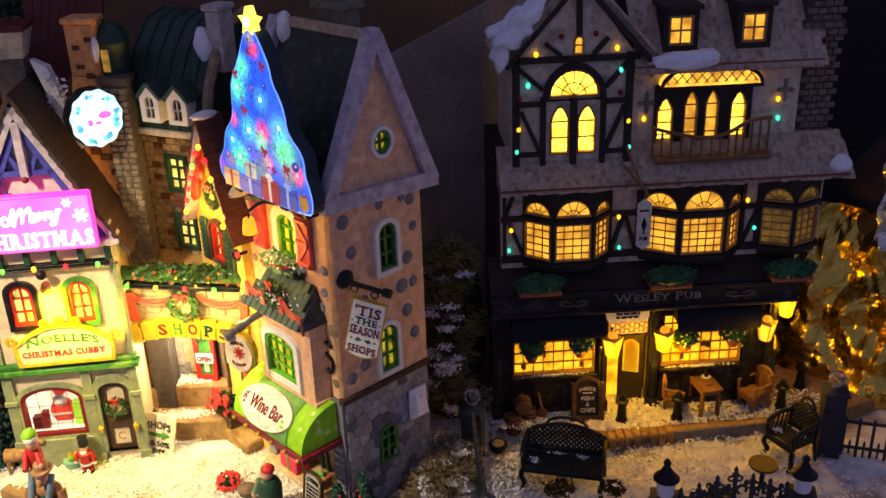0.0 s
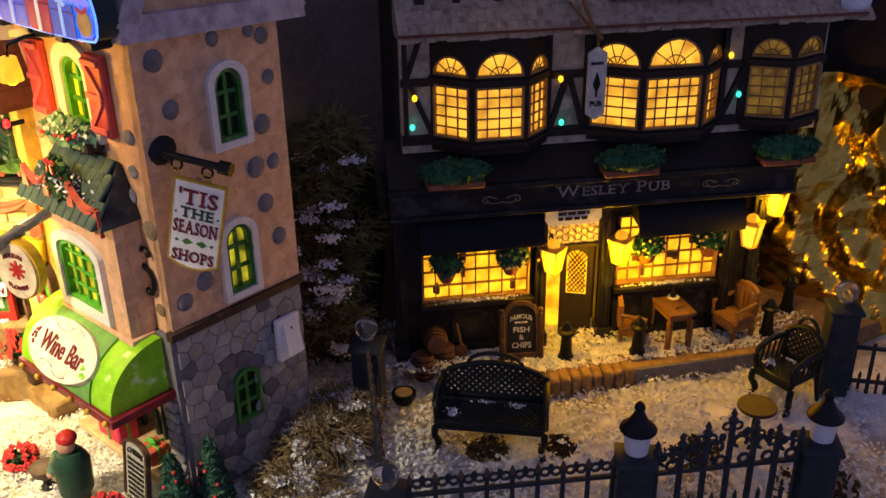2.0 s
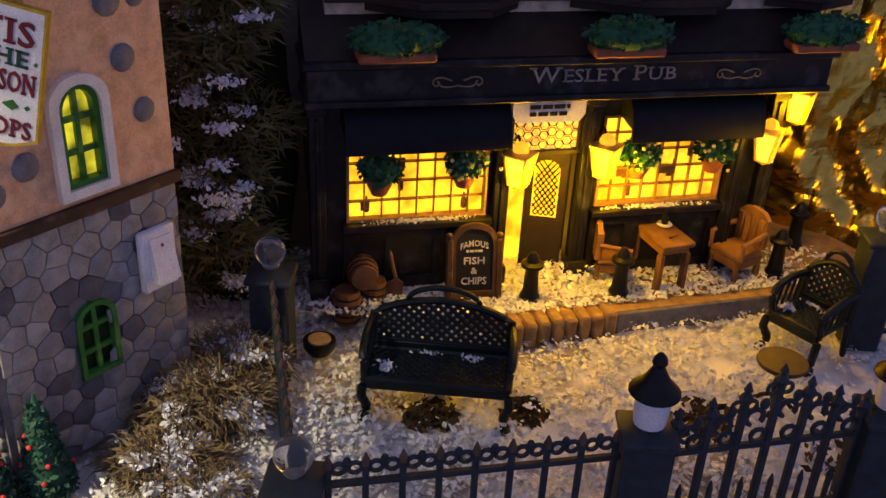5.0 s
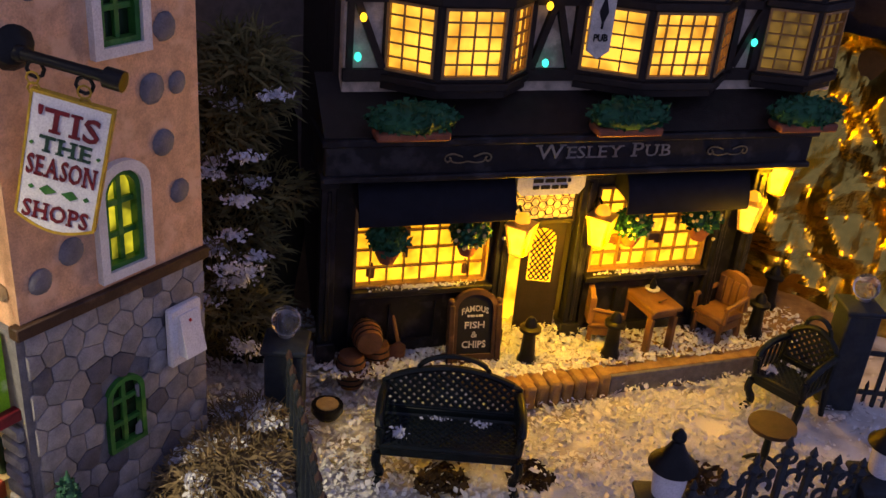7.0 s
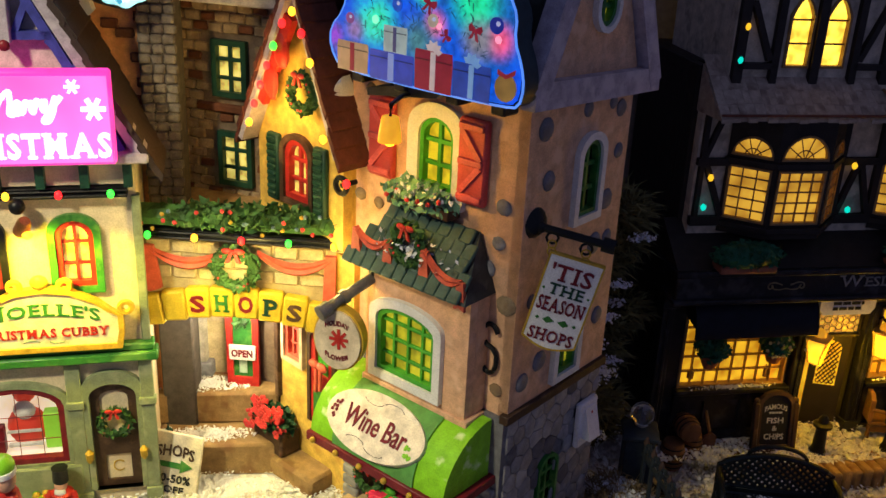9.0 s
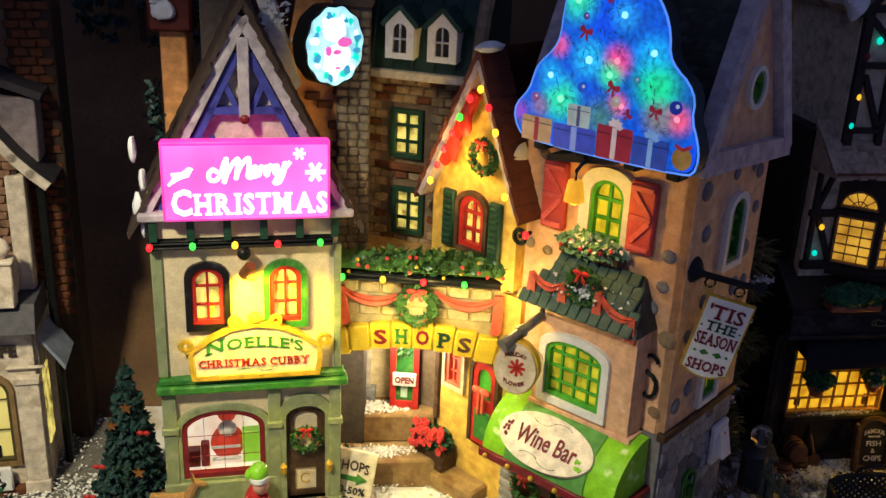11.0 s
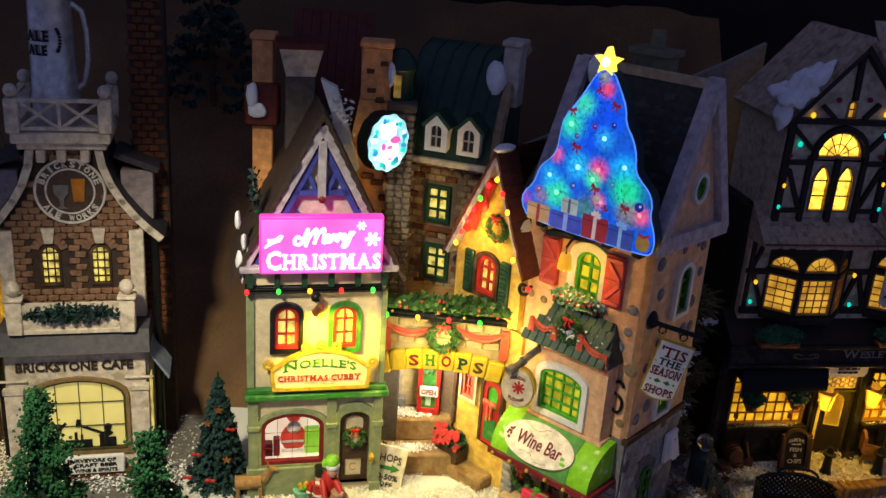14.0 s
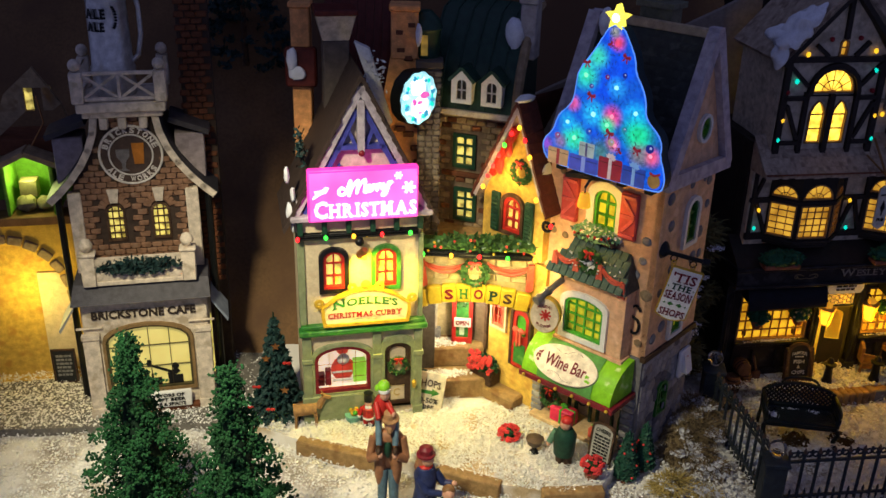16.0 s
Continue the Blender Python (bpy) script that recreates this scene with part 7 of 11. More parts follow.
def tree_film():
    """Printed film with soft pools of coloured light from the lamps behind it."""
    m = bpy.data.materials.new("tree_sign_film")
    m.use_nodes = True
    n, link = m.node_tree.nodes, m.node_tree.links
    b = n["Principled BSDF"]
    tc = n.new("ShaderNodeTexCoord")
    base = n.new("ShaderNodeTexNoise"); base.inputs["Scale"].default_value = 30; base.inputs["Detail"].default_value = 1
    link.new(tc.outputs["Object"], base.inputs["Vector"])
    r = n.new("ShaderNodeValToRGB")
    e = r.color_ramp.elements
    e[0].position, e[0].color = 0.36, (0.004, 0.11, 0.45, 1)
    e[1].position, e[1].color = 0.66, (0.002, 0.08, 0.88, 1)
    link.new(base.outputs["Fac"], r.inputs[0])
    col = r.outputs[0]
    for x, z, rad, c in ((-0.070, 0.450, 0.019, (0.03, 0.75, 0.45)), (-0.0610, 0.4665, 0.016, (0.05, 0.75, 0.50)), (-0.041, 0.445, 0.013, (0.02, 0.36, 1.0)), (-0.0600, 0.4200, 0.017, (0.02, 0.55, 1.0)), (-0.022, 0.4265, 0.018, (0.01, 0.50, 1.0)), (-0.0426, 0.4213, 0.013, (0.95, 0.06, 0.30)),
                         (-0.080, 0.4248, 0.010, (0.8, 0.10, 0.35)), (-0.0764, 0.3960, 0.020, (0.03, 0.85, 0.45)), (-0.0464, 0.4130, 0.012, (0.05, 0.80, 0.35)), (-0.0180, 0.4110, 0.021, (0.01, 0.80, 0.32)), (-0.084, 0.4080, 0.013, (0.01, 0.45, 1.0)), (-0.004, 0.3965, 0.012, (1.0, 0.10, 0.22)), (-0.040, 0.3985, 0.010, (0.95, 0.16, 0.32)), (-0.0435, 0.4800, 0.010, (0.9, 0.06, 0.14)), (-0.104, 0.3850, 0.010, (0.30, 0.05, 0.6)),
                         (-0.0150, 0.3950, 0.015, (0.22, 0.20, 0.22)), (-0.0500, 0.3900, 0.018, (0.06, 0.20, 0.22)), (-0.0470, 0.4880, 0.008, (0.35, 0.35, 0.30)), (-0.090, 0.3900, 0.010, (0.25, 0.15, 0.35))):
        off = n.new("ShaderNodeVectorMath"); off.operation = "DISTANCE"
        off.inputs[1].default_value = (x, -0.0215, z - 0.366)
        link.new(tc.outputs["Object"], off.inputs[0])
        fall = n.new("ShaderNodeMapRange"); fall.interpolation_type = "SMOOTHERSTEP"
        fall.inputs[1].default_value, fall.inputs[2].default_value, fall.inputs[3].default_value, fall.inputs[4].default_value = 0.0, rad, 1.0, 0.0
        link.new(off.outputs["Value"], fall.inputs[0])
        mx = n.new("ShaderNodeMix"); mx.data_type = "RGBA"
        link.new(fall.outputs[0], mx.inputs[0]); link.new(col, mx.inputs[6]); rgb(mx.inputs[7], c)
        col = mx.outputs[2]
    leaf = n.new("ShaderNodeTexNoise"); leaf.inputs["Scale"].default_value = 330; leaf.inputs["Detail"].default_value = 5
    link.new(tc.outputs["Object"], leaf.inputs["Vector"])
    lr = n.new("ShaderNodeValToRGB"); lr.color_ramp.elements[0].position, lr.color_ramp.elements[1].position = 0.36, 0.62
    lr.color_ramp.elements[0].color = (0.5, 0.52, 0.55, 1)
    link.new(leaf.outputs["Fac"], lr.inputs[0])
    mx = n.new("ShaderNodeMix"); mx.data_type = "RGBA"; mx.blend_type = "MULTIPLY"; mx.inputs[0].default_value = 1
    link.new(col, mx.inputs[6]); link.new(lr.outputs[0], mx.inputs[7])
    link.new(mx.outputs[2], b.inputs["Emission Color"])
    b.inputs["Emission Strength"].default_value = 1.9
    rgb(b.inputs["Base Color"], (0.03, 0.08, 0.12)); b.inputs["Roughness"].default_value = 0.2
    return m


part("face", G().slab(grow(outline, -0.0012), [], -0.0218, -0.0211), tree_film(), ts, "printed film lit from behind in blue, green and red")
part("edge_light", G().tube([(x, -0.0212, z) for x, z in outline + outline[:1]], 0.0006, 5), glow("blue_edge_glow", (0.10, 0.30, 1.0), 1.6, lo=0.8), ts)
LAMPC = {"cyan": (0.35, 0.95, 1.0), "green": (0.25, 1.0, 0.55), "red": (1.0, 0.30, 0.45)}
for x, z, r, c in ((-0.070, 0.450, 0.0020, "green"), (-0.041, 0.445, 0.0019, "cyan"), (-0.060, 0.4195, 0.0022, "cyan"), (-0.0215, 0.428, 0.0019, "cyan"), (-0.0426, 0.4213, 0.0017, "red"), (-0.084, 0.4080, 0.0018, "cyan"), (-0.0764, 0.396, 0.0020, "green"), (-0.0464, 0.4133, 0.0018, "green"), (-0.0044, 0.397, 0.0017, "red"), (-0.0373, 0.398, 0.0015, "red")):
    part("lamp_spot", G().slab(blot(x, z, r, r, 0.2), [], -0.0222, -0.0217), glow("tree_lamp_" + c, LAMPC[c], 1.9, lo=0.8, scale=400) if "tree_lamp_" + c not in bpy.data.materials else bpy.data.materials["tree_lamp_" + c], ts)
RIBRED = glow("red_print_film", (0.40, 0.02, 0.05), 0.7, lo=0.7, scale=300)
for x, z, a, k in ((-0.0347, 0.4698, 20, 1.2), (-0.0698, 0.4600, -10, 1.1), (-0.0635, 0.4339, 15, 1.3), (-0.0435, 0.407, 25, 1.3), (-0.0171, 0.3988, 10, 1.2), (-0.0500, 0.478, -40, 0.8), (-0.033, 0.3945, 60, 0.9)):
    mb = Matrix.Translation((x, 0, z)) @ Matrix.Rotation(radians(a), 4, "Y") @ Matrix.Diagonal((k, 1, k, 1))
    for sg in (-1, 1):
        g = G(); g.m = mb
        part("bow_print", g.slab([(0, 0.0008), (sg * 0.0024, 0.0024), (sg * 0.0032, 0.0008), (sg * 0.0026, -0.0006), (0, -0.0004)], [], -0.0222, -0.0217), RIBRED, ts)
        g = G(); g.m = mb
        part("bow_print", g.slab([(0, 0.0), (sg * 0.0008, -0.0002), (sg * 0.0022, -0.0034), (sg * 0.0010, -0.0030)], [], -0.0224, -0.0217), RIBRED, ts)
for x, z, r, c in ((-0.0057, 0.4027, 0.0036, (0.01, 0.03, 0.35)), (-0.0626, 0.4043, 0.0030, (0.02, 0.12, 0.7)), (-0.041, 0.400, 0.0030, (0.55, 0.45, 0.35)), (-0.0345, 0.4560, 0.0022, (0.01, 0.04, 0.45)), (-0.0500, 0.4520, 0.0020, (0.25, 0.03, 0.2)), (-0.0640, 0.4420, 0.0020, (0.10, 0.10, 0.45)), (-0.0300, 0.413, 0.0024, (0.03, 0.35, 0.5)), (-0.093, 0.3945, 0.0026, (0.30, 0.10, 0.30))):
    bb = part("bauble_print", G().slab(blot(x, z, r, r, 0.0), [], -0.0223, -0.0217), glow("bauble_film", c, 0.9, lo=0.75, scale=250), ts)
    part("bauble_glint", G().slab(blot(x + r * 0.3, z + r * 0.25, r * 0.3, r * 0.3), [], -0.0226, -0.0222), glow("glint_film", (0.55, 0.60, 0.9), 0.9, lo=0.8) if "glint_film" not in bpy.data.materials else bpy.data.materials["glint_film"], bb)
NEEDLEP = glow("needle_print_film", (0.03, 0.10, 0.16), 0.6, lo=0.5, scale=300)
rnd = random.Random(12)
g = G()
for k in range(260):
    z = 0.388 + 0.10 * rnd.random() ** 1.3
    half = 0.052 * (0.4985 - z) / 0.118 - 0.004
    x = cx - 0.002 + half * rnd.uniform(-0.95, 0.95)
    a, l = rnd.uniform(0, math.pi), rnd.uniform(0.0015, 0.0042)
    strip(g, (x, z), (x + l * math.cos(a), z + l * math.sin(a)), 0.00025, -0.0220, -0.0217)
tagged(part("needle_print", g, NEEDLEP, ts), kind="stuff")
# wrapped gifts printed along the foot of the tree
for x, w, z0, h, c, rc in ((-0.0905, 0.0200, 0.3695, 0.0140, (0.55, 0.36, 0.20), (0.35, 0.03, 0.05)), (-0.0630, 0.0140, 0.3825, 0.0120, (0.50, 0.62, 0.60), (0.10, 0.10, 0.25)), (-0.0650, 0.0270, 0.3688, 0.0136, (0.05, 0.09, 0.62), (0.30, 0.42, 0.90)), (-0.0393, 0.0215, 0.3688, 0.0180, (0.38, 0.02, 0.05), (0.80, 0.66, 0.66)), (-0.0172, 0.0205, 0.3692, 0.0155, (0.02, 0.08, 0.52), (0.25, 0.50, 0.90))):
    gf = part("gift_print", G().slab([(x - w / 2, z0), (x + w / 2, z0), (x + w / 2 * 1.04, z0 + h * 0.78), (x + w / 2, z0 + h), (x - w / 2, z0 + h), (x - w / 2 * 1.04, z0 + h * 0.78)], [], -0.0228, -0.0224 + 0.0002 * (h < 0.0125)), glow("gift_film", c, 0.75, lo=0.7, scale=160), ts)
    rm = glow("ribbon_film", rc, 0.7, lo=0.8, scale=200)
    part("ribbon_print", G().box(x - w * 0.07, x + w * 0.07, -0.0232, -0.0228, z0 + 0.0004, z0 + h - 0.0004, 0.0001), rm, gf)
    part("lid_shade", G().box(x - w / 2 * 1.02, x + w / 2 * 1.02, -0.0230, -0.0227, z0 + h * 0.74, z0 + h * 0.78, 0.0001), glow("lid_film", [v * 0.4 for v in c], 0.7), gf)
    if h > 0.0145:
        for a in (-60, -25, 20, 55, 90):
            mb = Matrix.Translation((x, 0, z0 + h)) @ Matrix.Rotation(radians(a), 4, "Y")
            g = G(); g.m = mb
            part("bow_loop", g.slab([(0, 0), (-0.0016, 0.0030), (0, 0.0052), (0.0016, 0.0030)], [], -0.0231, -0.0227), rm, gf)
part("ochre_print", G().slab(blot(0.0012, 0.3775, 0.0056, 0.0060), [], -0.0228, -0.0217), glow("ochre_film", (0.5, 0.3, 0.08), 0.5), ts)
part("ochre_bow", G().slab([(-0.003, 0.3850), (0.0015, 0.3832), (0.0065, 0.3860), (0.0060, 0.3835), (0.0015, 0.3815), (-0.003, 0.3830)], [], -0.0232, -0.0228), RIBRED, ts)
stp = []
for i in range(10):
    r = 0.0105 if i % 2 == 0 else 0.0048
    t = math.pi / 2 + 2 * math.pi * i / 10
    stp.append((cx + r * math.cos(t), 0.4985 + r * math.sin(t)))
sr = part("star", G().slab(stp, [], -0.022, -0.015), STAR, ts, "glowing yellow plastic star")
part("star_lamp", G().ball((cx, -0.0225, 0.4985), (0.0035, 0.001, 0.0035)), glow("star_core", (1.0, 0.95, 0.5), 12), sr)
for x in (-0.090, -0.062, -0.030, -0.004):
    part("sign_foot", G().box(x - 0.004, x + 0.004, -0.0200, -0.0090, 0.3640, 0.3690, 0.0008), BLACK, ts)
part("sign_support", G().box(-0.07, -0.035, -0.011, 0.004, 0.372, 0.385), BLACK, ts)

settle(ts, 0.003, 0.0033)

# hanging signs of the tower
tis = thing("hanging_sign", "white hanging board lettered Tis the Season Shops on black bracket", "hanging sign", -0.0455, 0.6128, 0.25, -8)
MB = Matrix.Translation((0, 0, 0.2725)) @ Matrix.Rotation(radians(13), 4, "Y") @ Matrix.Diagonal((1.04, 1, 1.13, 1))
pts = [(-0.0122, 0.0215), (0.0122, 0.0215), (0.0122, -0.0175)] + [(0.0122 - 0.0244 * i / 8, -0.0175 - 0.0035 * math.sin(math.pi * i / 8)) for i in range(1, 8)] + [(-0.0122, -0.0175)]
g = G(); g.m = MB
bd = part("board", g.slab(pts, [], -0.0012, 0.0012), mat("sign_white", (0.80, 0.80, 0.79), 0.45, var=0.06), tis)
g = G(); g.m = MB
part("gilt_edge", g.slab(grow(pts, 0.0007), [grow(pts, -0.0001)], -0.0015, 0.0015), GOLDP, bd)
for words, z, w, h, m in (("'TIS", 0.0145, 0.0195, 0.0078, MAROON), ("THE", 0.0068, 0.0165, 0.0050, DKGREEN), ("SEASON", -0.0005, 0.0222, 0.0066, MAROON), ("SHOPS", -0.0150, 0.0212, 0.0058, MAROON)):
    text("lettering", words, m, bd, 0, z, w, h, -0.0014, m=MB, weight=0.015, serif=True)
g = G(); g.m = MB
for s in (-1, 1):
    g.slab([(s * 0.0008, -0.0078), (s * 0.004, -0.0062), (s * 0.0062, -0.0080), (s * 0.004, -0.0094)], [], -0.0017, -0.0012)
    g.slab([(s * 0.0088, -0.0070), (s * 0.0098, -0.0078), (s * 0.0088, -0.0086), (s * 0.0078, -0.0078)], [], -0.0017, -0.0012)
    g.slab([(s * 0.0105, 0.0068), (s * 0.0112, 0.0062), (s * 0.0105, 0.0055), (s * 0.0098, 0.0062)], [], -0.0017, -0.0012)
part("holly", g, GREEN, bd)
part("hanger", G().ring((-0.007, 0, 0.2995), 0.002, 0.0004, 8, 4).ring((-0.007, 0, 0.3030), 0.002, 0.0004, 8, 4).ring((0.009, 0, 0.2955), 0.002, 0.0004, 8, 4).ring((0.009, 0, 0.2995), 0.0022, 0.0004, 8, 4), GOLDP, tis)
part("bracket", G().cyl((-0.018, 0.006, 0.310), (0.019, 0.0, 0.3045), 0.0020).cyl((0.016, 0.0005, 0.305), (0.022, -0.0005, 0.304), 0.0036).ball((-0.013, 0.0055, 0.309), (0.0034, 0.003, 0.003), 10, 7).ring((-0.007, 0.003, 0.305), 0.0028, 0.0007, 8, 5).ring((0.009, 0.001, 0.3015), 0.0028, 0.0007, 8, 5), BLACK, tis)
part("wall_plate", G().lathe(0, 0, [(0.0085, -0.002), (0.009, 0.0), (0.008, 0.004), (0.004, 0.007)], 14), BLACK, tis).matrix_basis = pose(-0.0185, 0.0095, 0.3105 - 0.25 + 0.0, 0, 62, -40) @ Matrix.Translation((0, 0, 0.25))
hol = thing("oval_shop_sign", "cream oval hanging sign with red flower under a grey pipe bracket", "hanging sign", -0.1500, 0.6585, 0.20, -20)
ovl = [(0.0128 * math.cos(t / 14 * math.pi), 0.2215 + 0.0165 * math.sin(t / 14 * math.pi)) for t in range(28)]
part("rim", G().slab(grow(ovl, 0.0012), [], -0.0020, 0.0040), GOLDP, hol)
fc = part("face", G().slab(ovl, [], -0.0034, -0.0018), mat("cream_oval_paint", (0.62, 0.52, 0.36), 0.5), hol)
g = G()
for t in range(8):
    a = 2 * math.pi * t / 8
    strip(g, (0.001, 0.2225), (0.001 + 0.0052 * math.cos(a), 0.2225 + 0.0056 * math.sin(a)), 0.0016, -0.0039, -0.0033)
part("flower_emblem", g, RED, fc)
for words, z in (("HOLIDAY", 0.2315), ("FLOWER", 0.2115)):
    text("lettering", words, MAROON, fc, 0, z, 0.013, 0.0028, -0.0035, warp=lambda a, s=(1 if z > 0.22 else -1): -s * 0.008 * a * a)
part("pipe_bracket", G().cyl((0.009, 0.020, 0.2485), (-0.006, -0.006, 0.2385), 0.0030).cyl((-0.0045, -0.0035, 0.2395), (-0.0075, -0.0085, 0.2375), 0.0042).cyl((0.001, 0.006, 0.2432), (-0.0005, 0.0035, 0.2422), 0.0040), mat("dull_pewter", (0.16, 0.16, 0.165), 0.4, metal=0.6), hol)
part("wall_plate", G().ball((0.011, 0.024, 0.2500), (0.006, 0.005, 0.010)), BLACK, hol)
part("hanger", G().ring((-0.002, 0, 0.239), 0.0022, 0.0005, 8, 4).ring((-0.002, 0, 0.2362), 0.0022, 0.0005, 8, 4), GOLDP, hol)
settle(hol, -0.0025, -0.0170, 0.0150)
sp_ = [(0.0040 * math.cos(radians(a)), 0.0095 + 0.0045 * math.sin(radians(a))) for a in range(20, 271, 25)] + [(0.0040 * math.cos(radians(a)), -0.0005 + 0.0055 * math.sin(radians(a))) for a in range(90, -161, -25)]
part("iron_scroll", bent([(-0.0125 + 1.15 * u, -0.0020, 0.2385 + 1.3 * v) for u, v in sp_], 0.0013, 7), BLACK, tower)
# pebbles set in the stucco, front and side
for x, z, r in ((-0.011, 0.3155, 0.0046), (-0.0125, 0.2975, 0.0040), (-0.0185, 0.2835, 0.0050), (-0.0055, 0.2680, 0.0058), (-0.094, 0.3155, 0.0035), (-0.0915, 0.2975, 0.0036), (-0.0985, 0.355, 0.0036), (-0.0105, 0.366, 0.003), (-0.082, 0.366, 0.003), (-0.105, 0.299, 0.004), (-0.008, 0.222, 0.004)):
    part("pebble", G().ball((x, -0.0005, z), (r, r * 0.4, r * 0.85), 10, 7, 0.15), STONE if random.random() < 0.5 else TANSTONE, tower)
for u, z, r in ((0.012, 0.352, 0.0055), (0.078, 0.352, 0.0045), (0.070, 0.356, 0.0035), (0.018, 0.327, 0.005), (0.027, 0.285, 0.0045), (0.073, 0.306, 0.0055), (0.078, 0.284, 0.0045), (0.070, 0.262, 0.0055), (0.077, 0.240, 0.005), (0.024, 0.232, 0.0055), (0.010, 0.225, 0.005), (0.080, 0.330, 0.004), (0.0655, 0.284, 0.006), (0.0125, 0.268, 0.004), (0.047, 0.356, 0.004)):
    part("pebble", side(G().ball((u, -0.0003, z), (r, r * 0.3, r), 12, 7, 0.1)), mat("blue_grey_pebble", (0.17, 0.165, 0.185), 0.6) if u == 0.012 else bpy.data.materials["blue_grey_pebble"], tower)
# light switch box
swt = thing("rocker_switch", "white plastic rocker switch fixed to the stone wall", "switch", TX, TY, 0.162, TA)
part("plate", side(G().box(0.0645, 0.0825, -0.004, 0.0, 0.1625, 0.1905, 0.001)), SMOKE, swt)
part("rocker", side(G().add([(0.0685, -0.004, 0.168), (0.0795, -0.004, 0.168), (0.0795, -0.004, 0.187), (0.0685, -0.004, 0.187), (0.0685, -0.0095, 0.168), (0.0795, -0.0095, 0.168), (0.0795, -0.0048, 0.187), (0.0685, -0.0048, 0.187)], [[0, 1, 5, 4], [1, 2, 6, 5], [2, 3, 7, 6], [3, 0, 4, 7], [4, 5, 6, 7], [0, 3, 2, 1]])), SMOKE, swt)
part("red_mark", side(G().ball((0.074, -0.0055, 0.1835), (0.0009, 0.0008, 0.0009), 6, 5)), RED, swt)

settle(tower, 0.0027, -0.0022, 0.0012, 1.0295)
settle(swt, 0.0035, -0.0022, 0.0012, 1.0295)

# ---- the brick cafe ----
cafe = thing("brick_cafe", "tall brown brick cafe with cream trim and curved gable", "miniature house", -0.519, 0.691, 0.098, 12)
bw = arch(-0.0025, 0.076, 0.1235, 0.1925, 0.016)
part("lower_wall", G().slab(rect(-0.0585, 0.0535, 0.098, 0.2225), [bw], 0.0, 0.006), mat("cream_render", (0.60, 0.52, 0.42), 0.65, stain=(0.36, 0.30, 0.22), amount=0.2), cafe)
CR = bpy.data.materials["cream_render"]
g = G()
for x0, x1 in ((-0.0605, -0.046), (0.041, 0.0555)):
    g.box(x0, x1, -0.005, 0.0, 0.098, 0.1875).box(x0 - 0.001, x1 + 0.001, -0.0065, 0.0, 0.183, 0.188).box(x0 - 0.001, x1 + 0.001, -0.0065, 0.0, 0.098, 0.108)
    xm = x0 + 0.007
    g.box(xm - 0.012, xm + 0.012, -0.003, 0.0, 0.193, 0.1945)
part("pilaster", g, CR, cafe)
w = window(cafe, bw, 0.0, mat("dark_glazing", (0.06, 0.05, 0.02), 0.5), LITSHOP, 4, 3, 0.0016, 0.0006, label="wide arched cafe window glowing pale yellow")
g = G()
g.box(-0.016, 0.006, 0.0005, 0.0015, 0.1235, 0.133).box(0.012, 0.026, 0.0005, 0.0015, 0.1235, 0.1345)
for x, z, r in ((0.0195, 0.1445, 0.0035), (-0.021, 0.1465, 0.003)):
    g.slab([(x + r * math.cos(t / 6 * math.pi), z + r * math.sin(t / 6 * math.pi)) for t in range(12)], [], 0.0005, 0.0015)
strip(g, (0.016, 0.138), (-0.004, 0.1475), 0.0024, 0.0005, 0.0015); strip(g, (-0.0055, 0.1455), (-0.004, 0.153), 0.0038, 0.0005, 0.0015)
strip(g, (0.013, 0.134), (0.022, 0.1405), 0.006, 0.0005, 0.0015); strip(g, (-0.021, 0.1425), (-0.015, 0.150), 0.0024, 0.0005, 0.0015); strip(g, (-0.025, 0.133), (-0.021, 0.1435), 0.005, 0.0005, 0.0015)
g.box(-0.0085, -0.006, 0.0005, 0.0015, 0.133, 0.1405).box(-0.0035, -0.0015, 0.0005, 0.0015, 0.133, 0.138)
part("window_silhouette", g, BLACK, w, "black cut-out shapes of glasses and bottles")
part("arch_trim", G().slab(grow(bw, 0.0035), [grow(bw, 0.0005)], -0.003, 0.001), mat("gold_brown_trim", (0.22, 0.14, 0.06), 0.6), cafe)
text("lettering", "BRICKSTONE CAFE", mat("dark_brown_letter", (0.035, 0.025, 0.02), 0.5), cafe, -0.0035, 0.2060, 0.094, 0.0086, -0.0004, 0.001, weight=0.03)
lb = part("lower_board", G().box(-0.030, 0.033, -0.010, -0.006, 0.1045, 0.1225, 0.001), WHITE, cafe, "white board with small dark writing")
for words, z, w, x in (("PURVEYORS OF", 0.1185, 0.040, 0.006), ("CRAFT BEER", 0.1137, 0.036, 0.009), ("WINE & SPIRITS", 0.1085, 0.036, 0.009)):
    text("lettering", words, BLACK, lb, x, z, w, 0.0036, -0.0102, weight=0.03)
part("board_ornament", G().ball((-0.020, -0.0101, 0.1135), (0.006, 0.0005, 0.0025), 10, 5).ball((-0.014, -0.0101, 0.116), (0.004, 0.0005, 0.0012), 8, 5), BLACK, lb)
part("brick_plinth", G().box(-0.045, 0.040, -0.007, 0.0, 0.098, 0.1045, 0.001), REDBRICK, cafe)
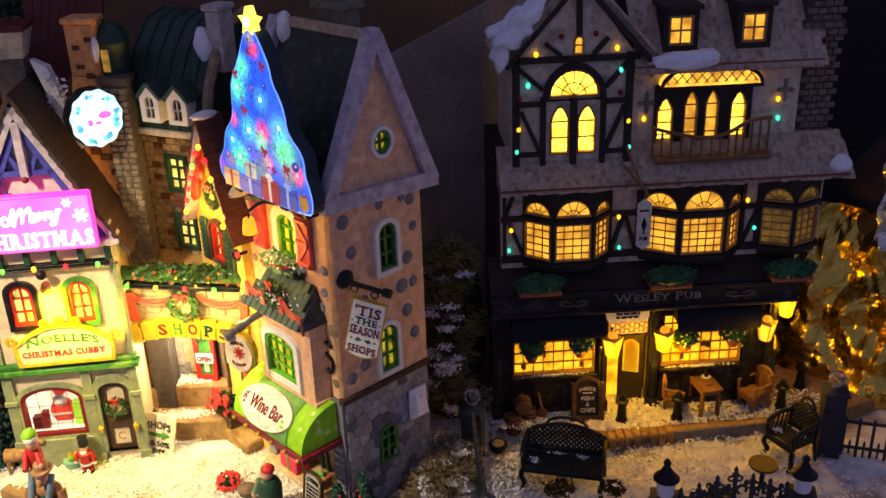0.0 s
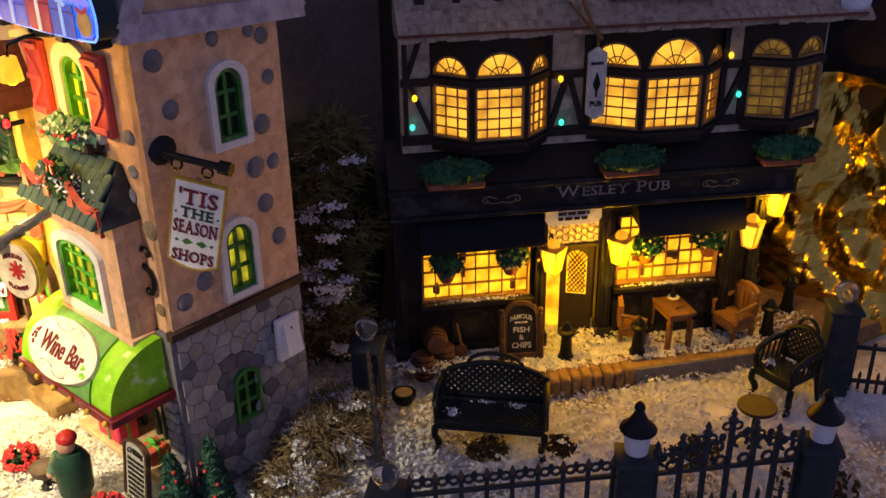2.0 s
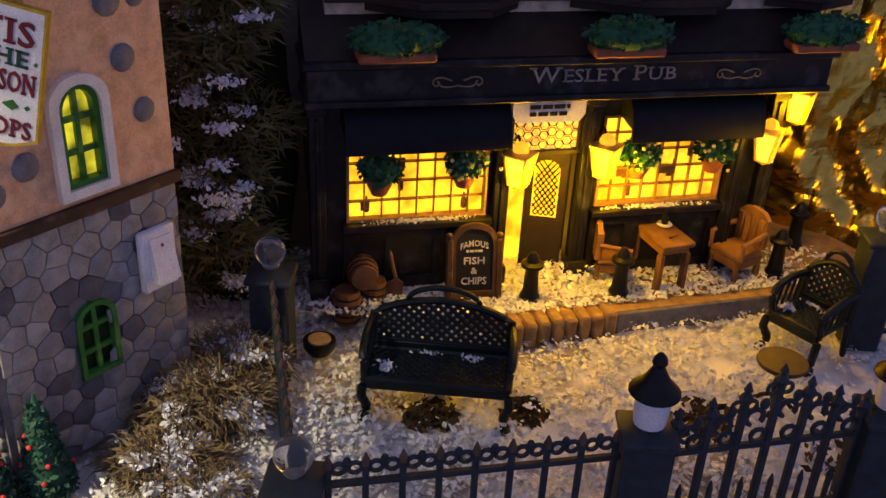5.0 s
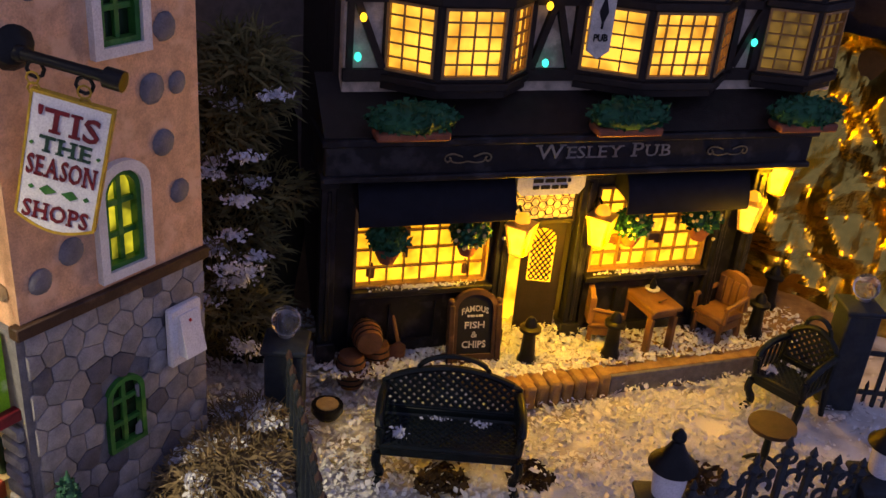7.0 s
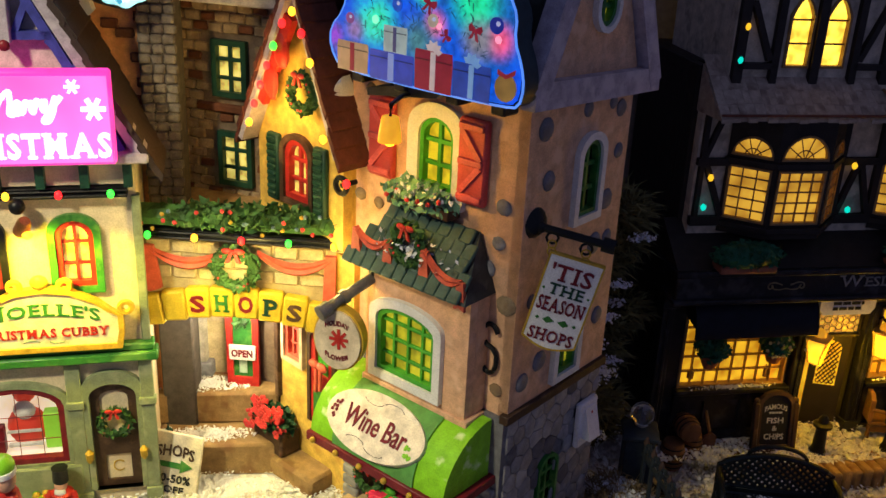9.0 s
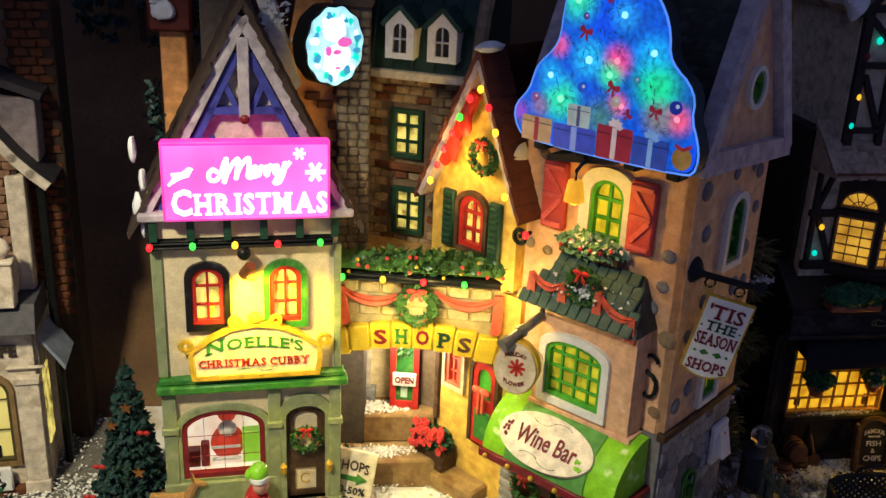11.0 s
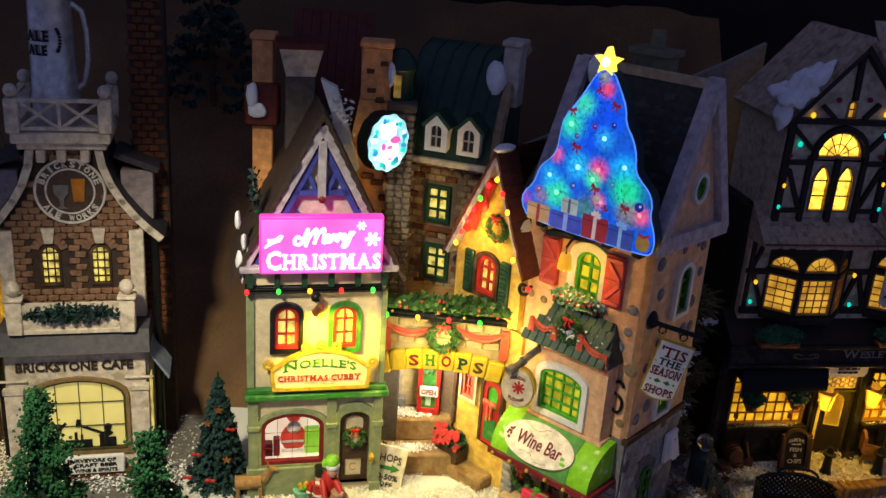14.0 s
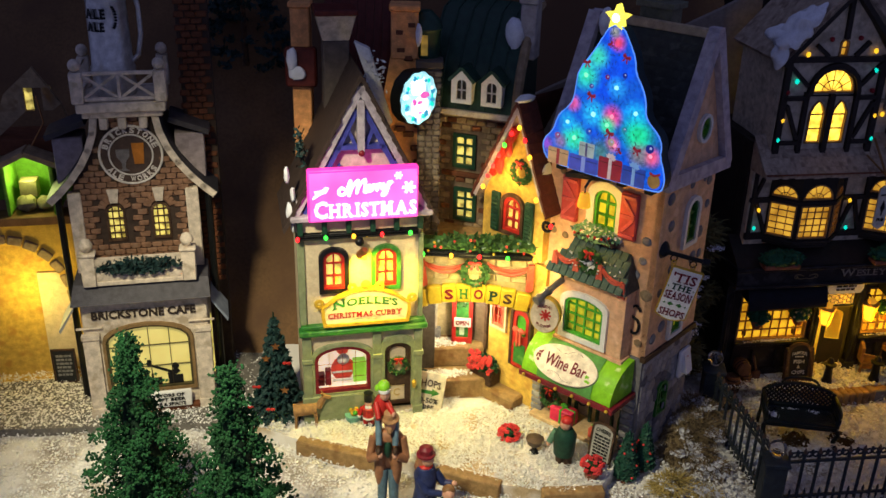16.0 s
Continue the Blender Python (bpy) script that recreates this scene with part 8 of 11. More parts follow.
part("shelf_roof", G().add([(-0.0655, -0.012, 0.2225), (0.0585, -0.012, 0.2225), (0.0575, 0.0, 0.2385), (-0.0625, 0.0, 0.2385), (-0.0625, 0.04, 0.2385), (0.0575, 0.04, 0.2385), (-0.0655, 0.04, 0.2225), (0.0585, 0.04, 0.2225)], [[0, 1, 2, 3], [3, 2, 5, 4], [0, 3, 4, 6], [1, 7, 5, 2], [0, 6, 7, 1], [6, 4, 5, 7]]), mat("blue_grey_slate", (0.06, 0.058, 0.07), 0.6, bump=0.4), cafe, "blue-grey slate shelf roof")
for s in (-1, 1):
    x = -0.0035 + s * 0.064
    aw3 = part("side_awning", G().add([(x - s * 0.002, -0.002, 0.216), (x + s * 0.013, -0.001, 0.193), (x + s * 0.013, 0.035, 0.193), (x - s * 0.002, 0.036, 0.216), (x - s * 0.002, -0.002, 0.213), (x + s * 0.012, -0.001, 0.190), (x + s * 0.012, 0.035, 0.190), (x - s * 0.002, 0.036, 0.213)], [[0, 1, 2, 3], [4, 7, 6, 5], [0, 4, 5, 1], [1, 5, 6, 2], [2, 6, 7, 3], [3, 7, 4, 0]]), mat("striped_blue_canvas", (0.22, 0.26, 0.33), 0.6) if s < 0 else bpy.data.materials["striped_blue_canvas"], cafe)
    part("drain_pipe", G().cyl((-0.0035 + s * 0.0665, 0.034, 0.098), (-0.0035 + s * 0.0665, 0.034, 0.312), 0.0032, n=8), BLACK, cafe)
    part("side_window_glow", G().box(*sorted((-0.0025 + s * 0.0575, -0.0025 + s * 0.0590)), 0.010, 0.028, 0.128, 0.185), LITPALE, cafe)
part("lower_sides", G().box(-0.0605, -0.0545, 0.006, 0.07, 0.098, 0.2225).box(0.0495, 0.0555, 0.006, 0.07, 0.098, 0.2225), CR, cafe)
# balcony
bc = part("balcony", G().slab(rect(-0.050, 0.0445, 0.2385, 0.2645), [], -0.004, 0.001).box(-0.052, 0.0465, -0.0055, 0.003, 0.2385, 0.2425).box(-0.050, -0.046, 0.001, 0.030, 0.2385, 0.2625).box(0.0405, 0.0445, 0.001, 0.030, 0.2385, 0.2625), CR, cafe)
for x in (-0.0465, 0.0415):
    part("balcony_pier", G().box(x - 0.0062, x + 0.0062, -0.007, 0.004, 0.2385, 0.2685, 0.001).box(x - 0.0075, x + 0.0075, -0.0085, 0.0055, 0.2685, 0.2715, 0.001), CR, bc)
    part("pier_ball", G().lathe(x, -0.0015, [(0.002, 0.2715), (0.0035, 0.273), (0.006, 0.2765), (0.0062, 0.279), (0.004, 0.2835), (0.001, 0.285)], 12), CR, bc)
for i in range(9):
    x = -0.038 + i * 0.0087
    part("relief_panel", G().slab([(x, 0.2435), (x + 0.0038, 0.2475), (x, 0.2515), (x - 0.0038, 0.2475)], [], -0.0048, -0.0035), CR, bc)
part("balcony_garland", G().leaves((-0.0025, -0.006, 0.2570), (0.039, 0.0065, 0.0090), 1300, 0.0026, 0.1), DARKFIR, cafe)
# brick upper floor
UY = 0.030
u1, u2 = arch(-0.0212, 0.0165, 0.2680, 0.3040, 0.007), arch(0.0188, 0.0165, 0.2680, 0.3040, 0.007)
left_c = [(-0.076, 0.3105), (-0.066, 0.3195), (-0.056, 0.330), (-0.0455, 0.344), (-0.0375, 0.358), (-0.0315, 0.374), (-0.0285, 0.394)]
right_c = [(-0.0065 - x, z) for x, z in left_c]
body = [(-0.056, 0.236), (0.0500, 0.236), (0.0500, 0.320)] + [(x - 0.004, z) for x, z in right_c[2:]] + [(x + 0.004, z) for x, z in reversed(left_c[2:])] + [(-0.056, 0.320)]
ub = part("upper_wall", G().slab(body, [u1, u2], UY, UY + 0.006), BRICKBACK, cafe)
part("upper_sides", G().box(-0.056, -0.051, UY + 0.006, 0.10, 0.236, 0.33).box(0.045, 0.050, UY + 0.006, 0.10, 0.236, 0.33), BRICK, cafe)
for lp in (u1, u2):
    window(cafe, lp, UY, BROWN, LITPALE, 3, 5, 0.0018, 0.0011, label="arched many-paned window, lit")
    x = (lp[0][0] + lp[1][0]) / 2
    part("keystone", G().slab([(x - 0.0032, 0.3065), (x + 0.0032, 0.3065), (x + 0.0052, 0.3195), (x - 0.0052, 0.3195)], [], UY - 0.004, UY), CR, cafe)
spots = []
for r in range(28):
    z = 0.2395 + r * 0.0056
    for i in range(12):
        x = -0.0545 + (i + 0.5 * (r % 2)) * 0.0096
        inside = (-0.051 < x < 0.046) if z < 0.323 else None
        if inside is None:
            k = next((j for j in range(len(left_c) - 1) if left_c[j][1] <= z <= left_c[j + 1][1]), None)
            if k is None:
                continue
            t = (z - left_c[k][1]) / (left_c[k + 1][1] - left_c[k][1])
            xl = left_c[k][0] + t * (left_c[k + 1][0] - left_c[k][0]) + 0.0075
            inside = xl < x < -0.0065 - xl
        if not inside or any(l[0][0] - 0.0065 < x < l[1][0] + 0.0065 and 0.265 < z < 0.309 for l in (u1, u2)):
            continue
        if (x + 0.0015) ** 2 + (z - 0.3515) ** 2 < 0.0275 ** 2:
            continue
        spots.append((x, UY - 0.0004, z, 0, random.uniform(0.94, 1.03)))
piece_grid("brick", ub, spots[:290], (0.0090, 0.0049), BRICK, 0.098, 0.0013, 0.0006, 2.5, 4)
for lp in (u1, u2):
    xm = (lp[0][0] + lp[1][0]) / 2
    for k in range(9):
        if k == 4:
            continue
        t = radians(20 + 140 * k / 8)
        o = part("arch_brick", G().box(-0.0018, 0.0018, -0.0013, 0.0013, -0.0035, 0.0035, 0.0005), BRICK, ub)
        for v in o.data.vertices:
            v.co.z += 0.098
        o.matrix_basis = pose(xm + 0.0118 * math.cos(t), UY - 0.0006, 0.2985 + 0.0115 * math.sin(t) - 0.098, 0, -(90 - math.degrees(t)) * -1, 0)
# curved cream gable boards
for cv in (left_c, right_c):
    g = G()
    for a, b in zip(cv, cv[1:]):
        strip(g, a, b, 0.0062, UY - 0.007, UY + 0.003)
    for a in cv[1:-1]:
        g.cyl((a[0], UY - 0.007, a[1]), (a[0], UY + 0.003, a[1]), 0.0031, n=10)
    part("gable_board", g, CR, cafe, "cream curved gable board")
    g = G()
    sgn = -1 if cv is left_c else 1
    for a, b in zip(cv, cv[1:]):
        g.add([(a[0] + sgn * 0.003, y, a[1] + 0.002) for y in (UY - 0.006, 0.10)] + [(b[0] + sgn * 0.003, y, b[1] + 0.002) for y in (UY - 0.006, 0.10)] + [(a[0] - sgn * 0.001, y, a[1] - 0.002) for y in (UY - 0.006, 0.10)] + [(b[0] - sgn * 0.001, y, b[1] - 0.002) for y in (UY - 0.006, 0.10)], [[0, 1, 3, 2], [4, 6, 7, 5], [0, 2, 6, 4], [1, 5, 7, 3], [0, 4, 5, 1], [2, 3, 7, 6]])
    part("roof_slope", g, mat("blue_black_roof", (0.04, 0.038, 0.045), 0.55, bump=0.4), cafe)
    x = cv[3][0] + sgn * 0.012
    d = part("roof_dormer", G().box(*sorted((x - sgn * 0.014, x + sgn * 0.012)), UY + 0.012, UY + 0.040, 0.322, 0.3655, 0.001), mat("mauve_plaster", (0.30, 0.25, 0.26), 0.6), cafe, "mauve roof dormer with slate lid")
    part("dormer_lid", strip(G(), (x - sgn * 0.018, 0.380), (x + sgn * 0.017, 0.3665), 0.005, UY + 0.008, UY + 0.046), mat("dormer_slate", (0.05, 0.045, 0.05), 0.6), d)
for x in (-0.055, 0.0485):
    part("corner_pier", G().box(x - 0.0058, x + 0.0058, UY - 0.004, UY + 0.006, 0.236, 0.3175, 0.001), CR, cafe)
# round emblem: ring, two glasses, lettering round it
em = part("emblem", G().ring((-0.0015, UY - 0.002, 0.3515), 0.0272, 0.0011, 36, 6).ring((-0.0015, UY - 0.002, 0.3515), 0.0190, 0.0008, 30, 6), mat("pale_emblem_paint", (0.66, 0.62, 0.56), 0.5), cafe, "round emblem with two glasses in a ring")
part("emblem_disc", G().slab([(-0.0015 + 0.027 * math.cos(t / 20 * math.pi), 0.3515 + 0.027 * math.sin(t / 20 * math.pi)) for t in range(40)], [], UY - 0.0015, UY + 0.001), mat("emblem_brown", (0.07, 0.045, 0.035), 0.7), em)
for words, a0, a1, up in (("BRICKSTONE", 158, 22, 1), ("ALE WORKS", 216, 324, -1)):
    for i, ch_ in enumerate(words):
        if ch_ == " ":
            continue
        t = radians(a0 + (a1 - a0) * i / (len(words) - 1))
        mm = Matrix.Translation((-0.0015 + 0.0231 * math.cos(t), UY - 0.0016, 0.3515 + 0.0231 * math.sin(t))) @ Matrix.Rotation(math.pi / 2 - t + (0 if up > 0 else math.pi), 4, "Y")
        text("emblem_letter", ch_, bpy.data.materials["pale_emblem_paint"], em, 0, 0, 0.0022 if ch_ == "I" else 0.0044, 0.0054, 0.0, m=mm, weight=0.03)
part("amber_glass", G().slab([(0.0010, 0.343), (0.0090, 0.343), (0.0105, 0.3625), (-0.0005, 0.3625)], [], UY - 0.0028, UY - 0.0018), mat("amber_paint", (0.45, 0.16, 0.02), 0.5), em)
part("wine_glass", G().slab(arch(-0.0085, 0.0125, 0.344, 0.357, 0.003)[:2] and [(-0.0145, 0.357), (-0.0025, 0.357), (-0.003, 0.350), (-0.0065, 0.3455), (-0.0072, 0.339), (-0.004, 0.3365), (-0.013, 0.3365), (-0.0098, 0.339), (-0.0105, 0.3455), (-0.014, 0.350)], [], UY - 0.0026, UY - 0.0016), mat("pewter_paint", (0.16, 0.15, 0.15), 0.4), em)
# platform, railing and the mug
pf = part("roof_platform", G().box(-0.0415, 0.0335, UY - 0.015, UY + 0.050, 0.3945, 0.4035, 0.001).box(-0.038, 0.030, UY - 0.010, UY + 0.046, 0.3885, 0.3945, 0.001), CR, cafe)
for x in (-0.021, -0.0055, 0.0125):
    part("corbel", G().box(x - 0.0035, x + 0.0035, UY - 0.009, UY + 0.001, 0.3775, 0.3885, 0.001), CR, pf)
for x in (-0.0385, 0.0305):
    for y in (UY - 0.012, UY + 0.046):
        part("rail_post", G().box(x - 0.0052, x + 0.0052, y - 0.0052, y + 0.0052, 0.4035, 0.431, 0.001).ball((x, y, 0.4365), (0.0052, 0.0052, 0.0055), 12, 8), CR, pf)
g = G()
for z in (0.4065, 0.429):
    g.box(-0.0335, 0.0255, UY - 0.0135, UY - 0.0105, z - 0.0016, z + 0.0016)
g.box(-0.0055, -0.0025, UY - 0.0135, UY - 0.0105, 0.4065, 0.429)
for xa, xb in ((-0.0335, -0.0055), (-0.0025, 0.0255)):
    strip(g, (xa, 0.4075), (xb, 0.428), 0.0024, UY - 0.0130, UY - 0.0110)
    strip(g, (xa, 0.428), (xb, 0.4075), 0.0024, UY - 0.0128, UY - 0.0112)
for x in (-0.0385, 0.0305):
    g.box(x - 0.0015, x + 0.0015, UY - 0.007, UY + 0.041, 0.4275, 0.4305).box(x - 0.0015, x + 0.0015, UY - 0.007, UY + 0.041, 0.405, 0.408)
pieces("rail", g, CR, pf)
mug = thing("giant_mug", "large silver tankard with dark lettering standing on the cafe roof", "tankard", -0.519, 0.691, 0.4035, 12)
MY = UY + 0.018
part("mug_body", G().lathe(-0.010, MY, [(0.0175, 0.4035), (0.0190, 0.412), (0.0180, 0.420), (0.0195, 0.424), (0.0195, 0.4275), (0.0180, 0.430), (0.0172, 0.47), (0.0165, 0.505), (0.0178, 0.509), (0.015, 0.509)], 26), SILVER, mug)
part("mug_handle", G().tube([(0.006, MY, 0.500), (0.014, MY, 0.494), (0.0165, MY, 0.478), (0.0165, MY, 0.455), (0.013, MY, 0.438), (0.007, MY, 0.432)], 0.0022, 8), SILVER, mug)
def wrap(words, z, w, h, turn):
    """Lettering bent round the tankard."""
    o = text("lettering", words, BLACK, mug, 0, z, w, h, 0, 0.0008, weight=0.04, serif=True)
    for v in o.data.vertices:
        t = v.co.x / 0.0183 + radians(turn)
        r = 0.0183 - v.co.y
        v.co.x, v.co.y = -0.010 + r * math.sin(t), MY - r * math.cos(t)


wrap("ALE", 0.4765, 0.0190, 0.0085, -28)
wrap("ALE", 0.4655, 0.0170, 0.0080, -30)
for k in range(9):
    t = radians(-60 + 120 * k / 8)
    a, z = radians(14) + 0.24 * math.cos(t), 0.4735 + 0.0100 * math.sin(t)
    part("laurel_leaf", G().ball((-0.010 + 0.0187 * math.sin(a), MY - 0.0187 * math.cos(a), z), (0.0015, 0.0006, 0.0011), 7, 5), BLACK, mug)
stk = part("tall_chimney", G().box(0.046, 0.075, UY + 0.035, UY + 0.075, 0.098, 0.56, 0.001), BRICKBACK, cafe, "tall dark red brick chimney")
spots = [(0.0492 + (i + 0.5 * (r % 2)) * 0.0098, UY + 0.0346, 0.205 + r * 0.0060, 0, random.uniform(0.9, 1.05)) for r in range(58) for i in range(3) if not (i == 2 and r % 2)]
piece_grid("brick", stk, spots, (0.0090, 0.0051), REDBRICK, 0.098, 0.0013, 0.0006, 2.5, 4)

# ---- the pub yard ----


BRASSY = mat("pale_brass", (0.62, 0.42, 0.16), 0.4, metal=0.6)


DOMEGLOW = glow("lantern_dome", (1.0, 0.42, 0.02), 0.9, lo=0.7)


def wall_lantern(x, z, y=0.010):
    l = thing("wall_lantern", "brass carriage lantern glowing amber on the pub wall", "lantern", PX, PY, z - 0.012, PA, "pub lanterns")
    part("glass", G().lathe(x, y, [(0.0050, z - 0.0125), (0.0084, z + 0.0035), (0.0084, z + 0.0045)], 4), LANTERN, l)
    g = G()
    for i in range(4):
        t = math.pi / 2 * i
        g.cyl((x + 0.0053 * math.cos(t), y + 0.0053 * math.sin(t), z - 0.0125), (x + 0.0088 * math.cos(t), y + 0.0088 * math.sin(t), z + 0.0045), 0.0010, n=5)
    part("frame", g, BRASSY, l)
    part("hood", G().lathe(x, y, [(0.0102, z + 0.0045), (0.0102, z + 0.0056), (0.0060, z + 0.0066), (0.0045, z + 0.0068)], 4), BRASSY, l)
    part("dome", G().lathe(x, y, [(0.0044, z + 0.0066), (0.0043, z + 0.0085), (0.0032, z + 0.0105), (0.0010, z + 0.0118), (0.0004, z + 0.0119)], 12), DOMEGLOW, l, "amber glass dome of the lantern")
    part("foot", G().lathe(x, y, [(0.0012, z - 0.0155), (0.0050, z - 0.0132), (0.0055, z - 0.0125)], 8), BRASSY, l)
    part("wall_arm", bent([(x, y, z + 0.009), (x, y + 0.006, z + 0.013), (x, 0.022, z + 0.008)], 0.0008), BLACK, l)


wall_lantern(-0.0300, 0.1790)
wall_lantern(0.0180, 0.1815)
wall_lantern(0.1125, 0.1870, 0.008)
wall_lantern(0.1330, 0.2065, 0.016)


def hanging_basket(x, z, flowers):
    b = thing("hanging_basket", "terracotta hanging basket with leaves and pale flowers by the window" if flowers else "hanging basket of dense dark leaves by the window", "flower basket", PX, PY, z - 0.010, PA, "hanging baskets")
    y = 0.012
    part("pot", G().lathe(x, y, [(0.004, z - 0.010), (0.0068, z - 0.004), (0.0072, z - 0.001)], 12), TERRA, b)
    part("foliage", G().ball((x, y - 0.001, z + 0.004), (0.0090, 0.0075, 0.0062), 10, 7, 0.2).leaves((x, y - 0.001, z + 0.004), (0.0118, 0.0105, 0.0088), 520, 0.0022, 0.55), PLANTER, b)
    if flowers:
        g = G()
        for _ in range(26):
            g.ball((x + random.gauss(0, 0.005), y - 0.005 - random.random() * 0.004, z + 0.003 + random.gauss(0, 0.004)), (0.0012,) * 3, 5, 4)
        part("blossom", g, mat("cream_blossom", (0.6, 0.5, 0.25), 0.6), b)
    part("hook", G().tube([(x, y, z + 0.006), (x, y, z + 0.016), (x, 0.021, z + 0.016)], 0.0005), BLACK, b)


hanging_basket(-0.1045, 0.1745, False)
hanging_basket(-0.0595, 0.1765, True)
hanging_basket(0.0385, 0.1765, True)
hanging_basket(0.0835, 0.1775, True)


def bench(x, y, z, turn, w=0.0335, label="black cast-iron garden bench with lattice back, dusted with snow", name="garden_bench", category="bench"):
    b = thing(name, label, category, x, y, z, turn, "garden seats")
    seat_z, back_z = z + 0.0235, z + 0.0505
    back_y = lambda zz: 0.0135 + 0.16 * (zz - seat_z)
    shoulder = lambda q: back_z - 0.0085 + 0.0085 * math.sin(math.pi * (q + w) / (2 * w)) ** 0.8
    part("seat_frame", bent([(-w, -0.0125, seat_z), (w, -0.0125, seat_z), (w, 0.013, seat_z), (-w, 0.013, seat_z), (-w, -0.0125, seat_z)], 0.0017, 7), IRON, b)
    part("apron", G().box(-w, w, -0.0137, -0.0117, seat_z - 0.0055, seat_z - 0.0005, 0.0006), IRON, b)
    g = G()
    n = int(w / 0.0019)
    for k in range(-n - 8, n + 9):
        for sg in (-1, 1):
            run = [(k * 0.0040 + sg * t * 0.0016, -0.012 + t * 0.0016) for t in range(16)]
            run = [p for p in run if abs(p[0]) < w]
            if len(run) > 1:
                g.cyl((run[0][0], run[0][1], seat_z), (run[-1][0], run[-1][1], seat_z), 0.00115, n=5)
    tagged(part("seat_lattice", g, IRON, b), kind="stuff")
    top = [(-w + 2 * w * i / 20, shoulder(-w + 2 * w * i / 20)) for i in range(21)]
    part("back_frame", bent([(q, back_y(zz), zz) for q, zz in [(-w, seat_z)] + top + [(w, seat_z)]], 0.0019, 7), IRON, b)
    part("back_skirt", G().box(-w, w, 0.0128, 0.0145, seat_z - 0.0015, seat_z + 0.005, 0.0005), IRON, b)
    part("back_foot_rail", G().cyl((-w, back_y(seat_z + 0.005), seat_z + 0.005), (w, back_y(seat_z + 0.005), seat_z + 0.005), 0.0013, n=7), IRON, b)
    g = G()
    m = int(w / 0.0022) + 8
    for k in range(-m, m + 1):
        for sg in (-1, 1):
            run = [(k * 0.0047 + sg * t * 0.0013, seat_z + 0.005 + t * 0.0012) for t in range(22)]
            run = [p for p in run if abs(p[0]) < w and p[1] < shoulder(p[0])]
            if len(run) > 1:
                g.cyl((run[0][0], back_y(run[0][1]), run[0][1]), (run[-1][0], back_y(run[-1][1]), run[-1][1]), 0.00105, n=5)
    tagged(part("lattice", g, IRON, b), kind="stuff")
    part("crest_rail", bent([(w * 0.52 * math.cos(math.pi * (1 - i / 14)), back_y(back_z), back_z - 0.0015 + 0.0085 * math.sin(math.pi * i / 14)) for i in range(15)], 0.0014, 7), IRON, b)
    for sg in (-1, 1):
        xs = sg * w
        part("front_leg", bent(spline([(xs, -0.0115, seat_z), (xs + sg * 0.0012, -0.0145, z + 0.015), (xs - sg * 0.0008, -0.0115, z + 0.007), (xs + sg * 0.0006, -0.0140, z + 0.001)], 4), 0.0023, 8), IRON, b)
        part("foot", G().ball((xs + sg * 0.0006, -0.0150, z + 0.0018), (0.0026, 0.0036, 0.0018), 8, 6), IRON, b)
        part("back_leg", bent([(xs, 0.0135, seat_z), (xs + sg * 0.0006, 0.015, z + 0.012), (xs + sg * 0.0006, 0.018, z + 0.001)], 0.0018, 7), IRON, b)
        part("arm_rest", bent(spline([(xs, back_y(seat_z + 0.016), seat_z + 0.016), (xs + sg * 0.001, 0.002, seat_z + 0.0165), (xs + sg * 0.001, -0.010, seat_z + 0.0135), (xs, -0.0135, seat_z + 0.008), (xs, -0.0115, seat_z)], 4), 0.0021, 8), IRON, b)
        g = G()
        for k in range(4):
            g.cyl((xs, -0.009 + k * 0.0055, seat_z + 0.001), (xs, -0.006 + k * 0.0055, seat_z + 0.0145), 0.0009, n=5)
        pieces("side_bar", g, IRON, b)
    tagged(part("snow_dusting", G().leaves((-w * 0.75, -0.004, seat_z + 0.0018), (0.006, 0.006, 0.0010), 60, 0.0014, 0.0).leaves((w * 0.5, 0.008, seat_z + 0.0018), (0.010, 0.003, 0.0010), 34, 0.0012, 0.0).leaves((-w * 0.2, 0.010, seat_z + 0.0018), (0.010, 0.002, 0.0008), 26, 0.0011, 0.0), SNOWM, b), kind="stuff")


bench(0.1085, 0.6745, 0.0865, -10)
bench(0.3110, 0.7170, 0.0865, -58, 0.0148, "black cast-iron garden armchair with lattice back and snow on its seat", "garden_armchair", "chair")


def bollard(x, y):
    b = thing("bollard", "black iron bollard with a flared cap", "bollard", x, y, 0.1005, 0, "terrace bollards")
    z = 0.1005
    part("post", G().lathe(0, 0, [(0.0060, z), (0.0058, z + 0.003), (0.0044, z + 0.006), (0.0036, z + 0.021), (0.0042, z + 0.022)], 12), BLACK, b)
    part("cap", G().lathe(0, 0, [(0.0064, z + 0.022), (0.0064, z + 0.0238), (0.0038, z + 0.025), (0.0032, z + 0.028), (0.0014, z + 0.0305)], 12), BLACK, b)


for x, y in ((0.1660, 0.7515), (0.2180, 0.7565), (0.3185, 0.7785), (0.3455, 0.8145)):
    bollard(x, y)

